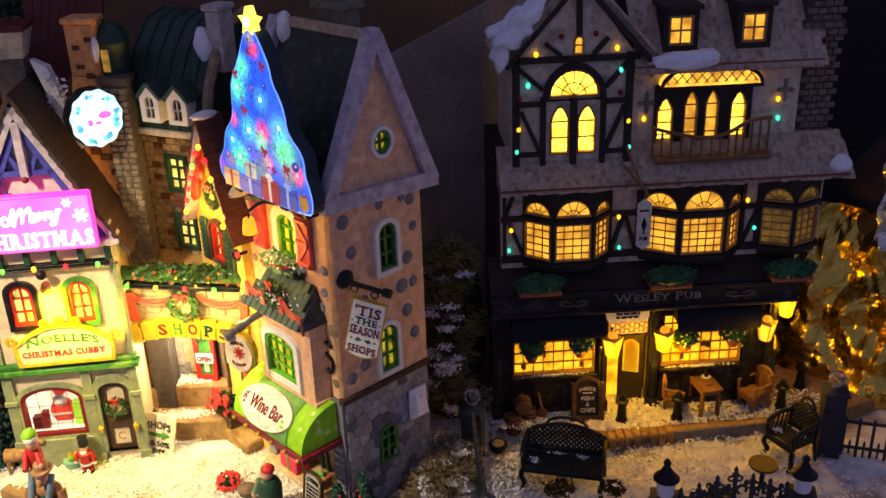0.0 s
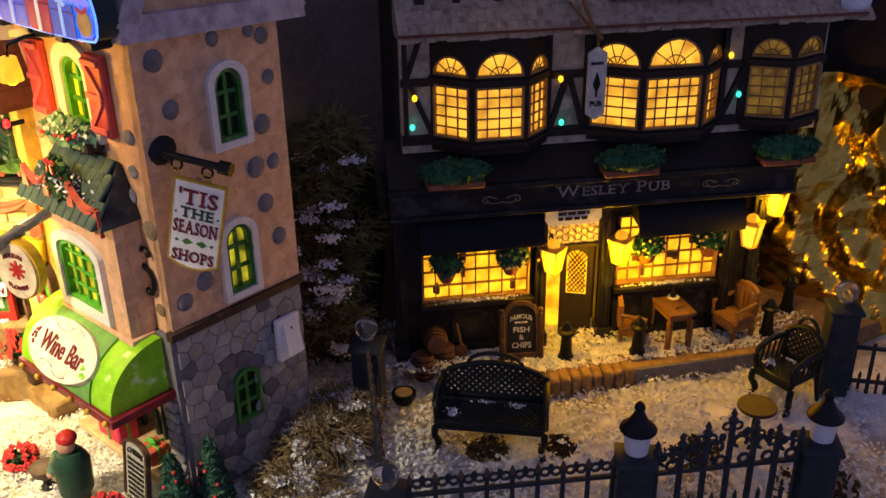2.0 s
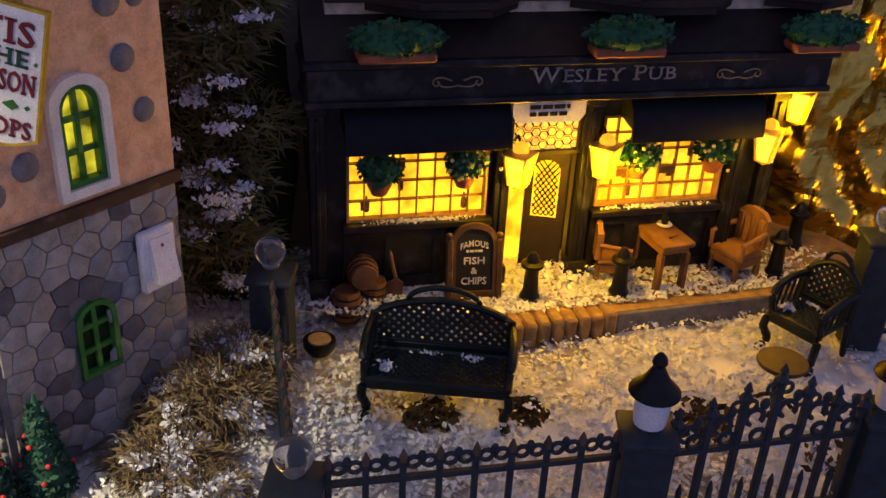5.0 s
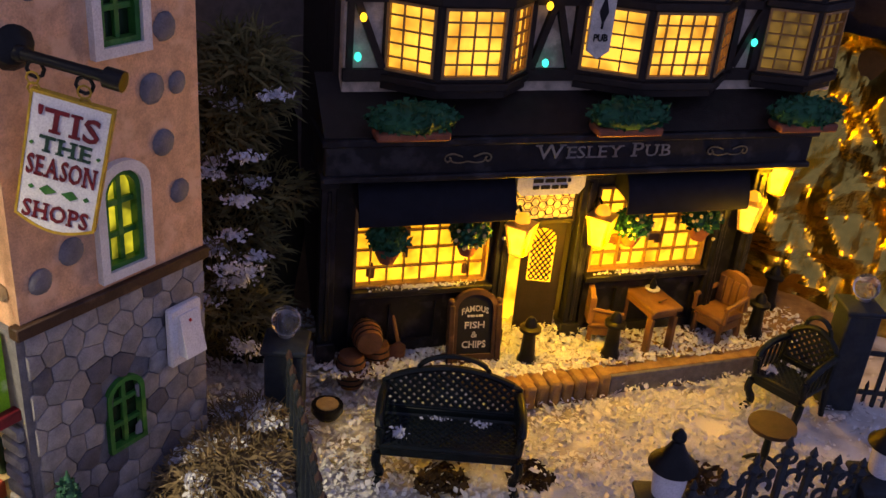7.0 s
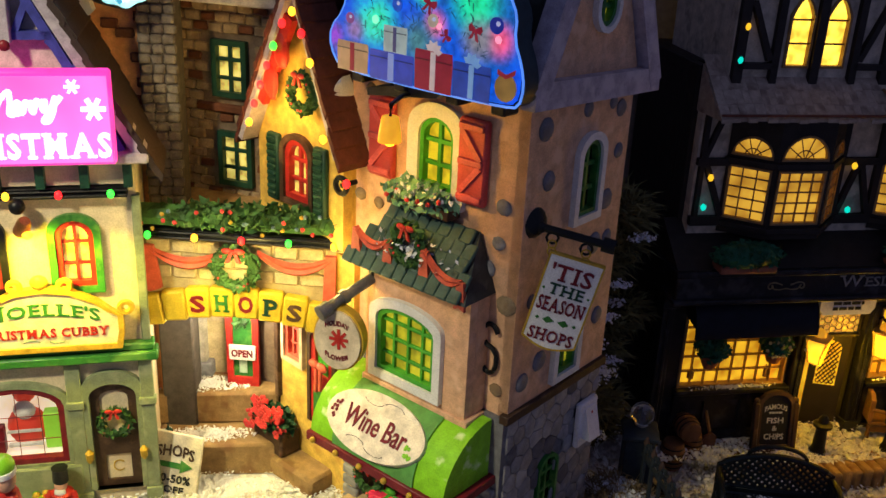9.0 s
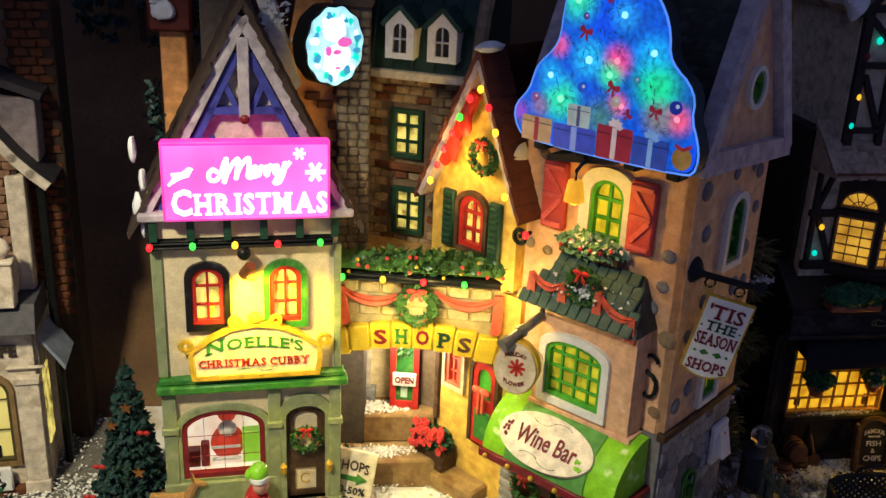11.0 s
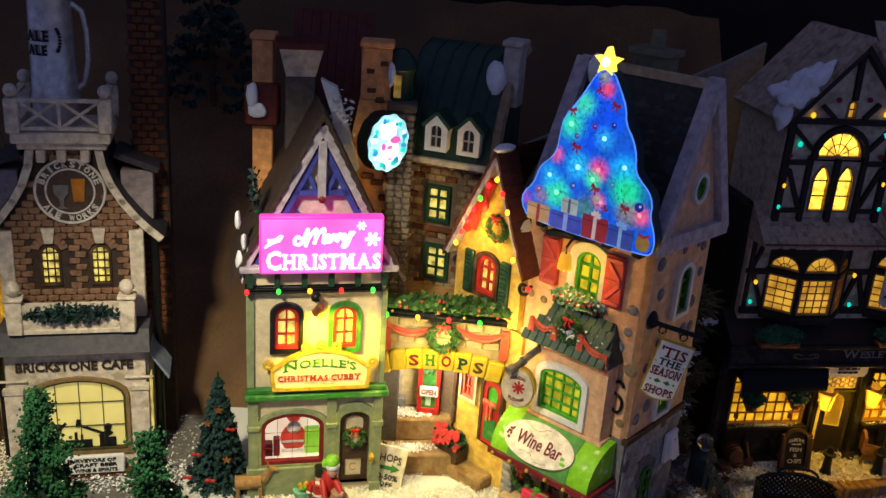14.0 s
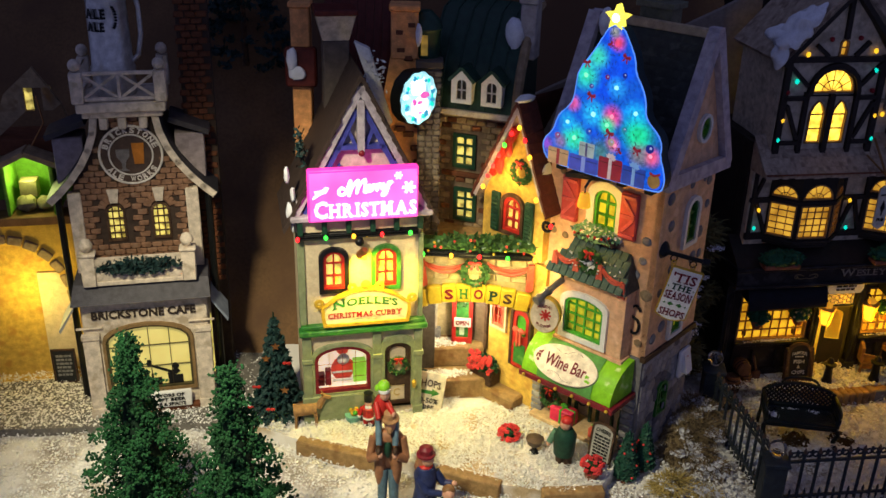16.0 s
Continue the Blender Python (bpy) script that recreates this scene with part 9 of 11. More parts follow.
tb = thing("pub_table", "small square oak table", "table", 0.2520, 0.7840, 0.1005, 8)
part("table_top", G().box(-0.0135, 0.0135, -0.0125, 0.0125, 0.1275, 0.1305, 0.0006), OAK, tb)
part("apron", G().box(-0.0115, 0.0115, -0.0105, 0.0105, 0.1235, 0.1275), OAK, tb)
for sx in (-1, 1):
    for sy in (-1, 1):
        part("leg", G().box(sx * 0.0105 - 0.0018, sx * 0.0105 + 0.0018, sy * 0.0095 - 0.0018, sy * 0.0095 + 0.0018, 0.1005, 0.1235), OAK, tb)
tb.matrix_world = pose(0.2450, 0.7745, 0.1005, 0, 0, 15) @ Matrix.Diagonal((0.78, 1.42, 1.05, 1))
bt = thing("bottle", "small dark bottle on a white dish", "bottle", 0.2465, 0.7790, 0.1320, 0)
part("dish", G().lathe(0, 0, [(0.003, 0.1330), (0.0046, 0.1343), (0.0044, 0.1347)], 12), WHITE, bt)
part("glass", G().lathe(0.0, 0, [(0.0020, 0.1347), (0.0022, 0.1375), (0.0009, 0.1405), (0.0009, 0.1430)], 8), BLACK, bt)
sp = thing("spoon", "small dark spoon lying on the table", "spoon", 0.246, 0.764, 0.1320, 30)
part("spoon_bowl", G().ball((0, 0, 0.1334), (0.0016, 0.001, 0.0004), 8, 5).cyl((0.001, 0, 0.1334), (0.006, 0, 0.1334), 0.0003, n=5), BLACK, sp)


def chair(x, y, turn, size=1.12):
    c = thing("pub_chair", "carved oak armchair with a high back", "chair", x, y, 0.1005, turn, "pub chairs")
    z = 0.1005
    part("seat", G().box(-0.0095, 0.0095, -0.010, 0.009, z + 0.0135, z + 0.0165, 0.001), OAK, c)
    part("backrest", G().slab([(-0.0095, z + 0.0165), (0.0095, z + 0.0165), (0.0095, z + 0.033), (0.006, z + 0.0365), (0, z + 0.0375), (-0.006, z + 0.0365), (-0.0095, z + 0.033)], [], 0.0075, 0.0105), OAK, c)
    for i in range(4):
        xx = -0.0066 + i * 0.0044
        part("back_plank", G().box(xx - 0.0017, xx + 0.0017, 0.0064, 0.0078, z + 0.018, z + 0.033, 0.0004), OAK, c)
    for s in (-1, 1):
        part("arm", G().tube([(s * 0.0095, 0.0085, z + 0.026), (s * 0.0105, -0.004, z + 0.0245), (s * 0.0105, -0.010, z + 0.0235)], 0.0014), OAK, c)
        part("arm_post", G().cyl((s * 0.0105, -0.009, z + 0.0145), (s * 0.0105, -0.009, z + 0.0235), 0.0012, n=7), OAK, c)
        for yy in (-0.0085, 0.0080):
            part("leg", G().lathe(s * 0.0082, yy, [(0.0014, z), (0.0018, z + 0.004), (0.0013, z + 0.009), (0.0018, z + 0.0135)], 8), OAK, c)
    part("skirt", G().box(-0.0088, 0.0088, -0.0092, -0.0078, z + 0.008, z + 0.0135).box(-0.0090, -0.0078, -0.0078, 0.008, z + 0.008, z + 0.0135).box(0.0078, 0.0090, -0.0078, 0.008, z + 0.008, z + 0.0135), OAK, c)
    c.matrix_world = pose(x, y, 0.1005, 0, 0, turn) @ Matrix.Scale(size, 4)


chair(0.2165, 0.7760, 84, 1.0)
chair(0.2935, 0.7800, -62)

ab = thing("chalk_board", "black arched chalk board reading famous fish and chips", "sign board", 0.1345, 0.7520, 0.1005, 4)
MA = Matrix.Translation((0, 0, 0.1005)) @ Matrix.Rotation(radians(-10), 4, "X")
for nm, lp, hl, y0, y1, m in (("frame", arch(0, 0.0255, 0.0, 0.0450, 0.010), [arch(0, 0.0205, 0.006, 0.0420, 0.0085)], -0.0022, 0.001, BROWN), ("board", arch(0, 0.0215, 0.0055, 0.0425, 0.009), [], -0.0008, 0.0008, mat("chalkboard_black", (0.008, 0.009, 0.012), 0.6))):
    g = G(); g.m = MA
    part(nm, g.slab(lp, hl, y0, y1), m, ab)
for s in (-1, 1):
    g = G(); g.m = MA
    part("side_post", g.box(s * 0.0138 - 0.0018, s * 0.0138 + 0.0018, -0.003, 0.002, 0.0, 0.036, 0.0006).ball((s * 0.0138, -0.0005, 0.0375), (0.0022,) * 3, 8, 6), BROWN, ab)
for words, z, w, h in (("FAMOUS", 0.0335, 0.0155, 0.0036), ("FISH", 0.0235, 0.0115, 0.0040), ("&", 0.0177, 0.0036, 0.0036), ("CHIPS", 0.0118, 0.0140, 0.0042)):
    text("lettering", words, mat("chalk", (0.55, 0.56, 0.62), 0.8), ab, 0, z, w, h, -0.0010, 0.0003, warp=(lambda a: -0.008 * a * a) if words == "FAMOUS" else None, m=MA)
bars("board_writing", bpy.data.materials["chalk"], ab, 0, 0.0290, 0.009, 0.0022, -0.0010, 1, m=MA)


def barrel(x, y, z, r, h, lying=0.0):
    b = thing("barrel", "small oak barrel with dark hoops", "barrel", x, y, z, lying, "barrels")
    prof = [(r * 0.8, 0), (r * 0.95, h * 0.25), (r, h * 0.5), (r * 0.95, h * 0.75), (r * 0.8, h)]
    g = G()
    if lying:
        g.m = Matrix.Translation((0, 0, z + r)) @ Matrix.Rotation(radians(90), 4, "X")
    else:
        g.m = Matrix.Translation((0, 0, z))
    wood = mat("barrel_oak", (0.16, 0.075, 0.035), 0.6)
    part("barrel_body", g.lathe(0, 0, prof, 14), wood, b)
    for t in (0.16, 0.36, 0.64, 0.84):
        q = G(); q.m = g.m
        rr = r * (0.8 + 0.2 * math.sin(math.pi * t)) * 1.035
        part("hoop", q.lathe(0, 0, [(rr, h * t - h * 0.025), (rr, h * t + h * 0.025)], 14), BLACK, b)


barrel(0.0650, 0.7480, 0.0900, 0.0085, 0.020)
barrel(0.0800, 0.7570, 0.0930, 0.0080, 0.018)
barrel(0.0725, 0.7600, 0.1100, 0.0088, 0.016, 8)
sh = thing("shovel", "rusty shovel leaning by the barrels", "shovel", 0.0905, 0.760, 0.095, 0)
part("shaft", G().cyl((0.002, -0.004, 0.108), (-0.007, 0.010, 0.149), 0.0011, n=7), OAK, sh)
part("blade", G().slab([(-0.0038, 0.1005), (0.0048, 0.1005), (0.0055, 0.110), (0.0020, 0.113), (-0.0035, 0.110)], [], -0.006, -0.004), mat("rusty_iron", (0.14, 0.06, 0.03), 0.7), sh)
tp = thing("potted_topiary", "slim dark green topiary by the pub corner", "topiary", 0.3105, 0.812, 0.1005, 0)
part("pot", G().lathe(0, 0, [(0.005, 0.1005), (0.0065, 0.110)], 12), TERRA, tp)
part("foliage", G().lathe(0, 0, [(0.007, 0.110), (0.0085, 0.118), (0.0075, 0.132), (0.004, 0.142), (0.001, 0.147)], 12).leaves((0, 0, 0.127), (0.009, 0.009, 0.018), 300, 0.0018, 0.6), DARKFIR, tp)

rt = thing("round_table", "small round cast-iron garden table with brown top", "table", 0.2760, 0.6690, 0.0865, 0)
part("table_top", G().lathe(0, 0, [(0.0118, 0.1135), (0.0125, 0.1145), (0.0122, 0.1160)], 22), mat("rust_brown_top", (0.085, 0.05, 0.02), 0.5), rt)
part("pedestal", G().lathe(0, 0, [(0.0016, 0.090), (0.0022, 0.100), (0.0014, 0.1135)], 10), IRON, rt)
for i in range(3):
    t = 2 * math.pi * i / 3
    part("foot", G().tube([(0, 0, 0.096), (0.006 * math.cos(t), 0.006 * math.sin(t), 0.092), (0.0105 * math.cos(t), 0.0105 * math.sin(t), 0.0872)], 0.0012), IRON, rt)
dl = thing("dark_dish", "small dark round dish with a pale top on the snow", "dish", 0.0510, 0.7180, 0.0905, 0)
part("bowl", G().lathe(0, 0, [(0.006, 0.0905), (0.0085, 0.0945), (0.0085, 0.098)], 16), BLACK, dl)
part("filling", G().lathe(0, 0, [(0.0060, 0.0976), (0.0060, 0.0987)], 14), mat("pale_filling", (0.45, 0.33, 0.15), 0.6), dl)


def fence_post(x, y, top, kind):
    p = thing("fence_post", "square dark post with a clear glass ball" if kind == "ball" else "square dark post carrying white lantern with black hood", "fence post", x, y, 0.0865, -8, "fence posts")
    z = 0.0865
    part("shaft", G().box(-0.0094, 0.0094, -0.0094, 0.0094, z, top - 0.006, 0.001), FENCE, p)
    part("cap", G().box(-0.0112, 0.0112, -0.0112, 0.0112, top - 0.009, top - 0.006, 0.0008).add([(-0.0104, -0.0104, top - 0.006), (0.0104, -0.0104, top - 0.006), (0.0104, 0.0104, top - 0.006), (-0.0104, 0.0104, top - 0.006), (0, 0, top - 0.001)], [[0, 1, 4], [1, 2, 4], [2, 3, 4], [3, 0, 4], [0, 3, 2, 1]]), FENCE, p)
    if kind == "ball":
        part("glass_ball", G().ball((0, 0, top + 0.0050), (0.0074,) * 3, 18, 12), GLASSBALL, p)
        part("ball_seat", G().lathe(0, 0, [(0.004, top - 0.003), (0.0045, top - 0.001), (0.003, top)], 12), SILVER, p)
    else:
        part("lantern_glass", G().lathe(0, 0, [(0.0062, top - 0.003), (0.0068, top + 0.002), (0.0070, top + 0.010), (0.0068, top + 0.012)], 16), SMOKE, p)
        part("hood", G().lathe(0, 0, [(0.0100, top + 0.0112), (0.0098, top + 0.0122), (0.0055, top + 0.0165), (0.0034, top + 0.0205), (0.0022, top + 0.023), (0.0030, top + 0.0245), (0.0026, top + 0.0265), (0.0010, top + 0.0285)], 18), BLACK, p)


fence_post(0.0465, 0.5690, 0.1440, "ball")
fence_post(0.1800, 0.5835, 0.1520, "lamp")
fence_post(0.2850, 0.5965, 0.1480, "lamp")
fence_post(0.0290, 0.7070, 0.1510, "ball")
fence_post(0.3480, 0.7270, 0.1595, "ball")


def fence_panel(a, b, top, finials, label, group="railings", rise=0.0):
    L_ = math.hypot(b[0] - a[0], b[1] - a[1])
    f = thing("railing", label, "railing", a[0], a[1], 0.0865, math.degrees(math.atan2(b[1] - a[1], b[0] - a[0])), group)
    z = 0.0865
    for zz in (z + 0.0095, top - 0.004):
        part("rail", G().box(0.009, L_ - 0.009, -0.0013, 0.0013, zz - 0.0013, zz + 0.0013, 0.0004), FENCE, f)
    n = max(3, int(L_ / 0.0135))
    for i in range(n):
        x = 0.012 + (L_ - 0.024) * i / (n - 1)
        part("upright", G().box(x - 0.0012, x + 0.0012, -0.0012, 0.0012, z - 0.001, top + (0.004 if finials else 0.0), 0.0004), FENCE, f)
        if finials:
            part("spike", G().lathe(x, 0, [(0.0017, top + 0.004), (0.0019, top + 0.0055), (0.0003, top + 0.0095)], 6), mat("tipped_iron", (0.10, 0.06, 0.045), 0.6) if "tipped_iron" not in bpy.data.materials else bpy.data.materials["tipped_iron"], f)
        if i < n - 1:
            xm = x + (L_ - 0.024) / (n - 1) / 2
            part("half_spike", G().box(xm - 0.0009, xm + 0.0009, -0.0009, 0.0009, z - 0.001, z + 0.0135, 0.0003).lathe(xm, 0, [(0.0014, z + 0.0135), (0.0003, z + 0.0175)], 6), FENCE, f)
            if finials:
                part("scroll", G().ring((xm - 0.0030, 0, top + 0.0030), 0.0025, 0.0010, 10, 5).ring((xm + 0.0030, 0, top + 0.0030), 0.0025, 0.0010, 10, 5).ball((xm, 0, top + 0.006), (0.0016, 0.001, 0.0022), 6, 5), FENCE, f)
    for o in f.children:
        for v in o.data.vertices:
            v.co.z += rise * min(1.0, max(0.0, v.co.x / L_))


fence_panel((0.0465, 0.5690), (0.1800, 0.5835), 0.1375, True, "dark green iron railing with small scrolls and spikes")
fence_panel((0.0465, 0.5690), (0.0290, 0.7070), 0.1375, True, "dark green iron railing along the yard side")
fence_panel((0.3480, 0.7270), (0.4180, 0.7110), 0.1265, False, "plain dark iron railing beside the foil")
gt_ = thing("yard_gate", "dark green iron gate with a tall scrolled crest", "gate", 0.1800, 0.5835, 0.0865, 7.1)
GL = 0.106
for zz in (0.0965, 0.1320):
    part("rail", G().box(0.009, GL - 0.009, -0.0013, 0.0013, zz - 0.0013, zz + 0.0013, 0.0004), FENCE, gt_)
for i in range(7):
    x = 0.012 + (GL - 0.024) * i / 6
    t = 1 - abs(i - 3) / 3
    h = 0.1440 + 0.0165 * t ** 1.4
    part("upright", G().box(x - 0.0015, x + 0.0015, -0.0014, 0.0014, 0.0868, h, 0.0004), FENCE, gt_)
    part("finial", G().lathe(x, 0, [(0.0019, h), (0.0030, h + 0.0025), (0.0012, h + 0.005), (0.0019, h + 0.0065), (0.0003, h + 0.010)], 7).ring((x - 0.003, 0, h - 0.0015), 0.0024, 0.0009, 10, 5).ring((x + 0.003, 0, h - 0.0015), 0.0024, 0.0009, 10, 5), FENCE, gt_)
    if i < 6:
        xm = x + (GL - 0.024) / 12
        part("scroll", G().ring((xm - 0.0012, 0, 0.1405 + 0.008 * t), 0.0038, 0.0012, 12, 5, 1.0, -40, 250).ring((xm + 0.002, 0, 0.1365), 0.0030, 0.0011, 10, 5).ball((xm + 0.002, 0, 0.1465 + 0.008 * t), (0.0022, 0.0012, 0.0030), 7, 5), FENCE, gt_)
        part("half_spike", G().box(xm - 0.001, xm + 0.001, -0.001, 0.001, 0.0868, 0.1105, 0.0003).lathe(xm, 0, [(0.0015, 0.1105), (0.0003, 0.115)], 6), FENCE, gt_)

# crumpled foil beyond the terrace
rnd = random.Random(21)
fl = thing("gold_foil", "crumpled gold foil sheet catching the lantern light", "foil", 0.412, 0.800, 0.085, -32)
creases = [(Vector((rnd.gauss(0, 1), rnd.gauss(0, 1.1))).normalized(), rnd.uniform(-0.2, 0.2), rnd.uniform(18, 60), rnd.uniform(0.004, 0.012)) for _ in range(26)]
for pa, pb in ((-0.115, -0.062), (-0.062, -0.008), (-0.008, 0.046), (0.046, 0.100)):
    g = sheet(pa, pb, 0.083, 0.272, 26, 78, lambda x, y: 0)
    vs = []
    for x, z, _ in g.v:
        edge = min(1.0, (x - pa) / 0.010, (pb - x) / 0.010)
        d = 0.016 * noise.noise(Vector((x * 19, z * 12, 3.0)))
        wx, wz = x + 0.016 * noise.noise(Vector((x * 22, z * 22, 5.0))), z + 0.016 * noise.noise(Vector((x * 22, z * 22, 8.0)))
        for nrm, off, fr, amp in creases:
            d += amp * 0.75 * (abs(((nrm.x * wx + nrm.y * wz + off) * fr) % 2 - 1) - 0.5) * (0.5 + noise.noise(Vector((x * 14 + off * 50, z * 14, fr))))
        d += 0.004 * abs(noise.noise(Vector((x * 70, z * 45, 1.0))))
        vs.append((x, d + (z - 0.09) * 0.25 + 0.002 * (1 - edge), z))
    g.v = vs
    part("foil_fold", g, FOIL, fl, smooth=False)
g = sheet(-0.006, 0.016, 0.255, 0.345, 6, 22, lambda x, y: 0)
g.v = [(x + 0.006 * noise.noise(Vector((0, z * 50, 7))), 0.006 * noise.noise(Vector((x * 90, z * 60, 9))), z) for x, z, _ in g.v]
fl2 = thing("silver_foil", "twisted silver foil strip hanging by the dark edge", "foil", 0.396, 0.80, 0.255, -30)
part("strip", g, SILVERFOIL, fl2, smooth=False)
dk = thing("rock", "dark papier rock behind the foil", "rock", 0.415, 0.83, 0.08, -30)
g = G().ball((0.03, 0.06, 0.20), (0.11, 0.05, 0.16), 24, 16, 0.12)
part("rock_body", g, BROWNROOF, dk)

# ---- greenery and moss ----


def strands(c, rad, count, length, width, droop=0.5):
    """Curling dry strands standing out of a mound."""
    g = G()
    vs, fs = [], []
    for _ in range(count):
        d = Vector((random.gauss(0, 1), random.gauss(0, 1), abs(random.gauss(0, 0.8)))).normalized()
        p = Vector((c[0] + d.x * rad[0] * random.random() ** 0.4, c[1] + d.y * rad[1] * random.random() ** 0.4, c[2] + d.z * rad[2] * random.random() ** 0.3))
        u = (d + Vector((random.gauss(0, 0.6), random.gauss(0, 0.6), random.gauss(0, 0.5)))).normalized()
        w = u.orthogonal().normalized()
        l = length * random.uniform(0.5, 1.2)
        q = p + u * l * 0.5
        e = q + (u + Vector((random.gauss(0, 0.5), random.gauss(0, 0.5), -droop))).normalized() * l * 0.5
        o = len(vs)
        vs += [p - w * width, p + w * width, q - w * width * 0.8, q + w * width * 0.8, e]
        fs += [[o, o + 1, o + 3, o + 2], [o + 2, o + 3, o + 4]]
    return g.add(vs, fs)


hd = thing("hedge", "tall dark hedge of dry moss with patches of snow", "hedge", 0.022, 0.765, 0.09, 0)
g = G()
for i in range(15):
    z = 0.10 + 0.17 * i / 14
    g2 = strands((-0.022 + random.gauss(0, 0.008), random.gauss(0, 0.010), z), (0.036 - 0.012 * i / 14, 0.022, 0.018), 420, 0.013, 0.0007)
    g.add(g2.v, g2.f)
tagged(part("hedge_strand", g, HEDGE, hd), kind="stuff")
# added filler ball, coloured almost black as the shade deep in the hedge
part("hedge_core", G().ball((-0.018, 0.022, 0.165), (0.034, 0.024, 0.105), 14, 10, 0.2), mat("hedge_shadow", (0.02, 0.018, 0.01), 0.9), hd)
g = G()
for _ in range(26):
    c = (-0.024 + random.gauss(0, 0.014), -0.018 + random.gauss(0, 0.006), 0.115 + 0.15 * random.random())
    g.leaves(c, (0.011, 0.006, 0.0032), 110, 0.0014, 0.0)
tagged(part("hedge_snow", g, SNOWM, hd), kind="stuff")
for x, y, z, r, m, n_ in ((0.000, 0.662, 0.098, (0.032, 0.022, 0.022), MOSSG, 900), (-0.012, 0.628, 0.094, (0.026, 0.016, 0.014), MOSSG, 520), (0.012, 0.690, 0.100, (0.026, 0.016, 0.020), MOSSG, 500), (0.006, 0.612, 0.090, (0.018, 0.014, 0.010), MOSSG, 260), (-0.034, 0.583, 0.094, (0.019, 0.013, 0.012), MOSSY, 500), (-0.010, 0.575, 0.090, (0.016, 0.012, 0.008), MOSSY, 200)):
    ms_ = thing("moss_clump", "mound of dry curling moss flecked with snow" if m is not MOSSY else "mound of pale yellow moss", "moss", x, y, z - 0.008, 0, "moss clumps")
    tagged(part("moss_strand", strands((0, 0, z), r, n_ * 2, 0.013, 0.00045, 0.9), m, ms_), kind="stuff")
    # mound filler in a darker brown that paints the shade between strands
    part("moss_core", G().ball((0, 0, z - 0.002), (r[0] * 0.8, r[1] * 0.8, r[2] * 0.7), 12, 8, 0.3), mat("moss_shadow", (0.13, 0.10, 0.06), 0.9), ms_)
    g = G()
    for _ in range(13):
        a_ = random.random() * 6.3
        q_ = random.random() ** 0.5
        g.leaves((r[0] * q_ * math.cos(a_), r[1] * q_ * math.sin(a_), z + r[2] * (1 - q_ * q_) * 0.8 + 0.001), (0.007, 0.006, 0.0025), 110, 0.0019, 0.1)
    tagged(part("snow_fleck", g, SNOWM, ms_), kind="stuff")


CONELEAF = mat("cone_tree_green", (0.018, 0.075, 0.048), 0.6, var=0.4)


def cone_tree(x, y, z, h, r, berries, label, leaf=CONELEAF, group="small cone trees"):
    t = thing("cone_tree", label, "small tree", x, y, z, 0, group)
    part("pot", G().lathe(0, 0, [(r * 0.55, z), (r * 0.7, z + h * 0.12)], 10), TERRA, t)
    g = G().lathe(0, 0, [(r * 0.7, z + h * 0.10), (r * 0.8, z + h * 0.25), (r * 0.48, z + h * 0.6), (r * 0.12, z + h * 0.92), (0.0003, z + h)], 12)
    for i in range(9):
        q = i / 9
        g.leaves((0, 0, z + h * (0.15 + 0.8 * q)), (r * (1.05 - 0.85 * q),) * 2 + (h * 0.07,), int(380 * (1.1 - q)), 0.0016, 0.72)
    part("foliage", g, leaf, t)
    if berries:
        for i in range(12):
            q, a = random.random() * 0.8, random.random() * 2 * math.pi
            rr = r * (1.02 - 0.82 * q)
            part("berry", G().ball((rr * math.cos(a), rr * math.sin(a), z + h * (0.18 + 0.75 * q)), (0.0012,) * 3, 7, 5), FLOWER, t)


cone_tree(-0.0750, 0.6000, 0.090, 0.054, 0.0125, True, "small dark cone tree with red berries by the stone wall")
cone_tree(-0.0560, 0.6140, 0.090, 0.054, 0.0115, True, "small dark cone tree with red berries by the stone wall")
cone_tree(-0.2590, 0.6990, 0.103, 0.042, 0.0080, True, "slim green cone tree with red berries by the stair")

# ---- trees of the street ----


# near-black green for the crown cores: shade between the limbs put into the colour
FIRSHADE = mat("fir_shadow", (0.006, 0.024, 0.012), 0.9)
FOAMFIR = mat("foam_fir_green", (0.014, 0.080, 0.026), 0.75, var=0.55, scale=60)
NEEDLE = mat("blue_fir_needle", (0.012, 0.040, 0.038), 0.65, var=0.4)


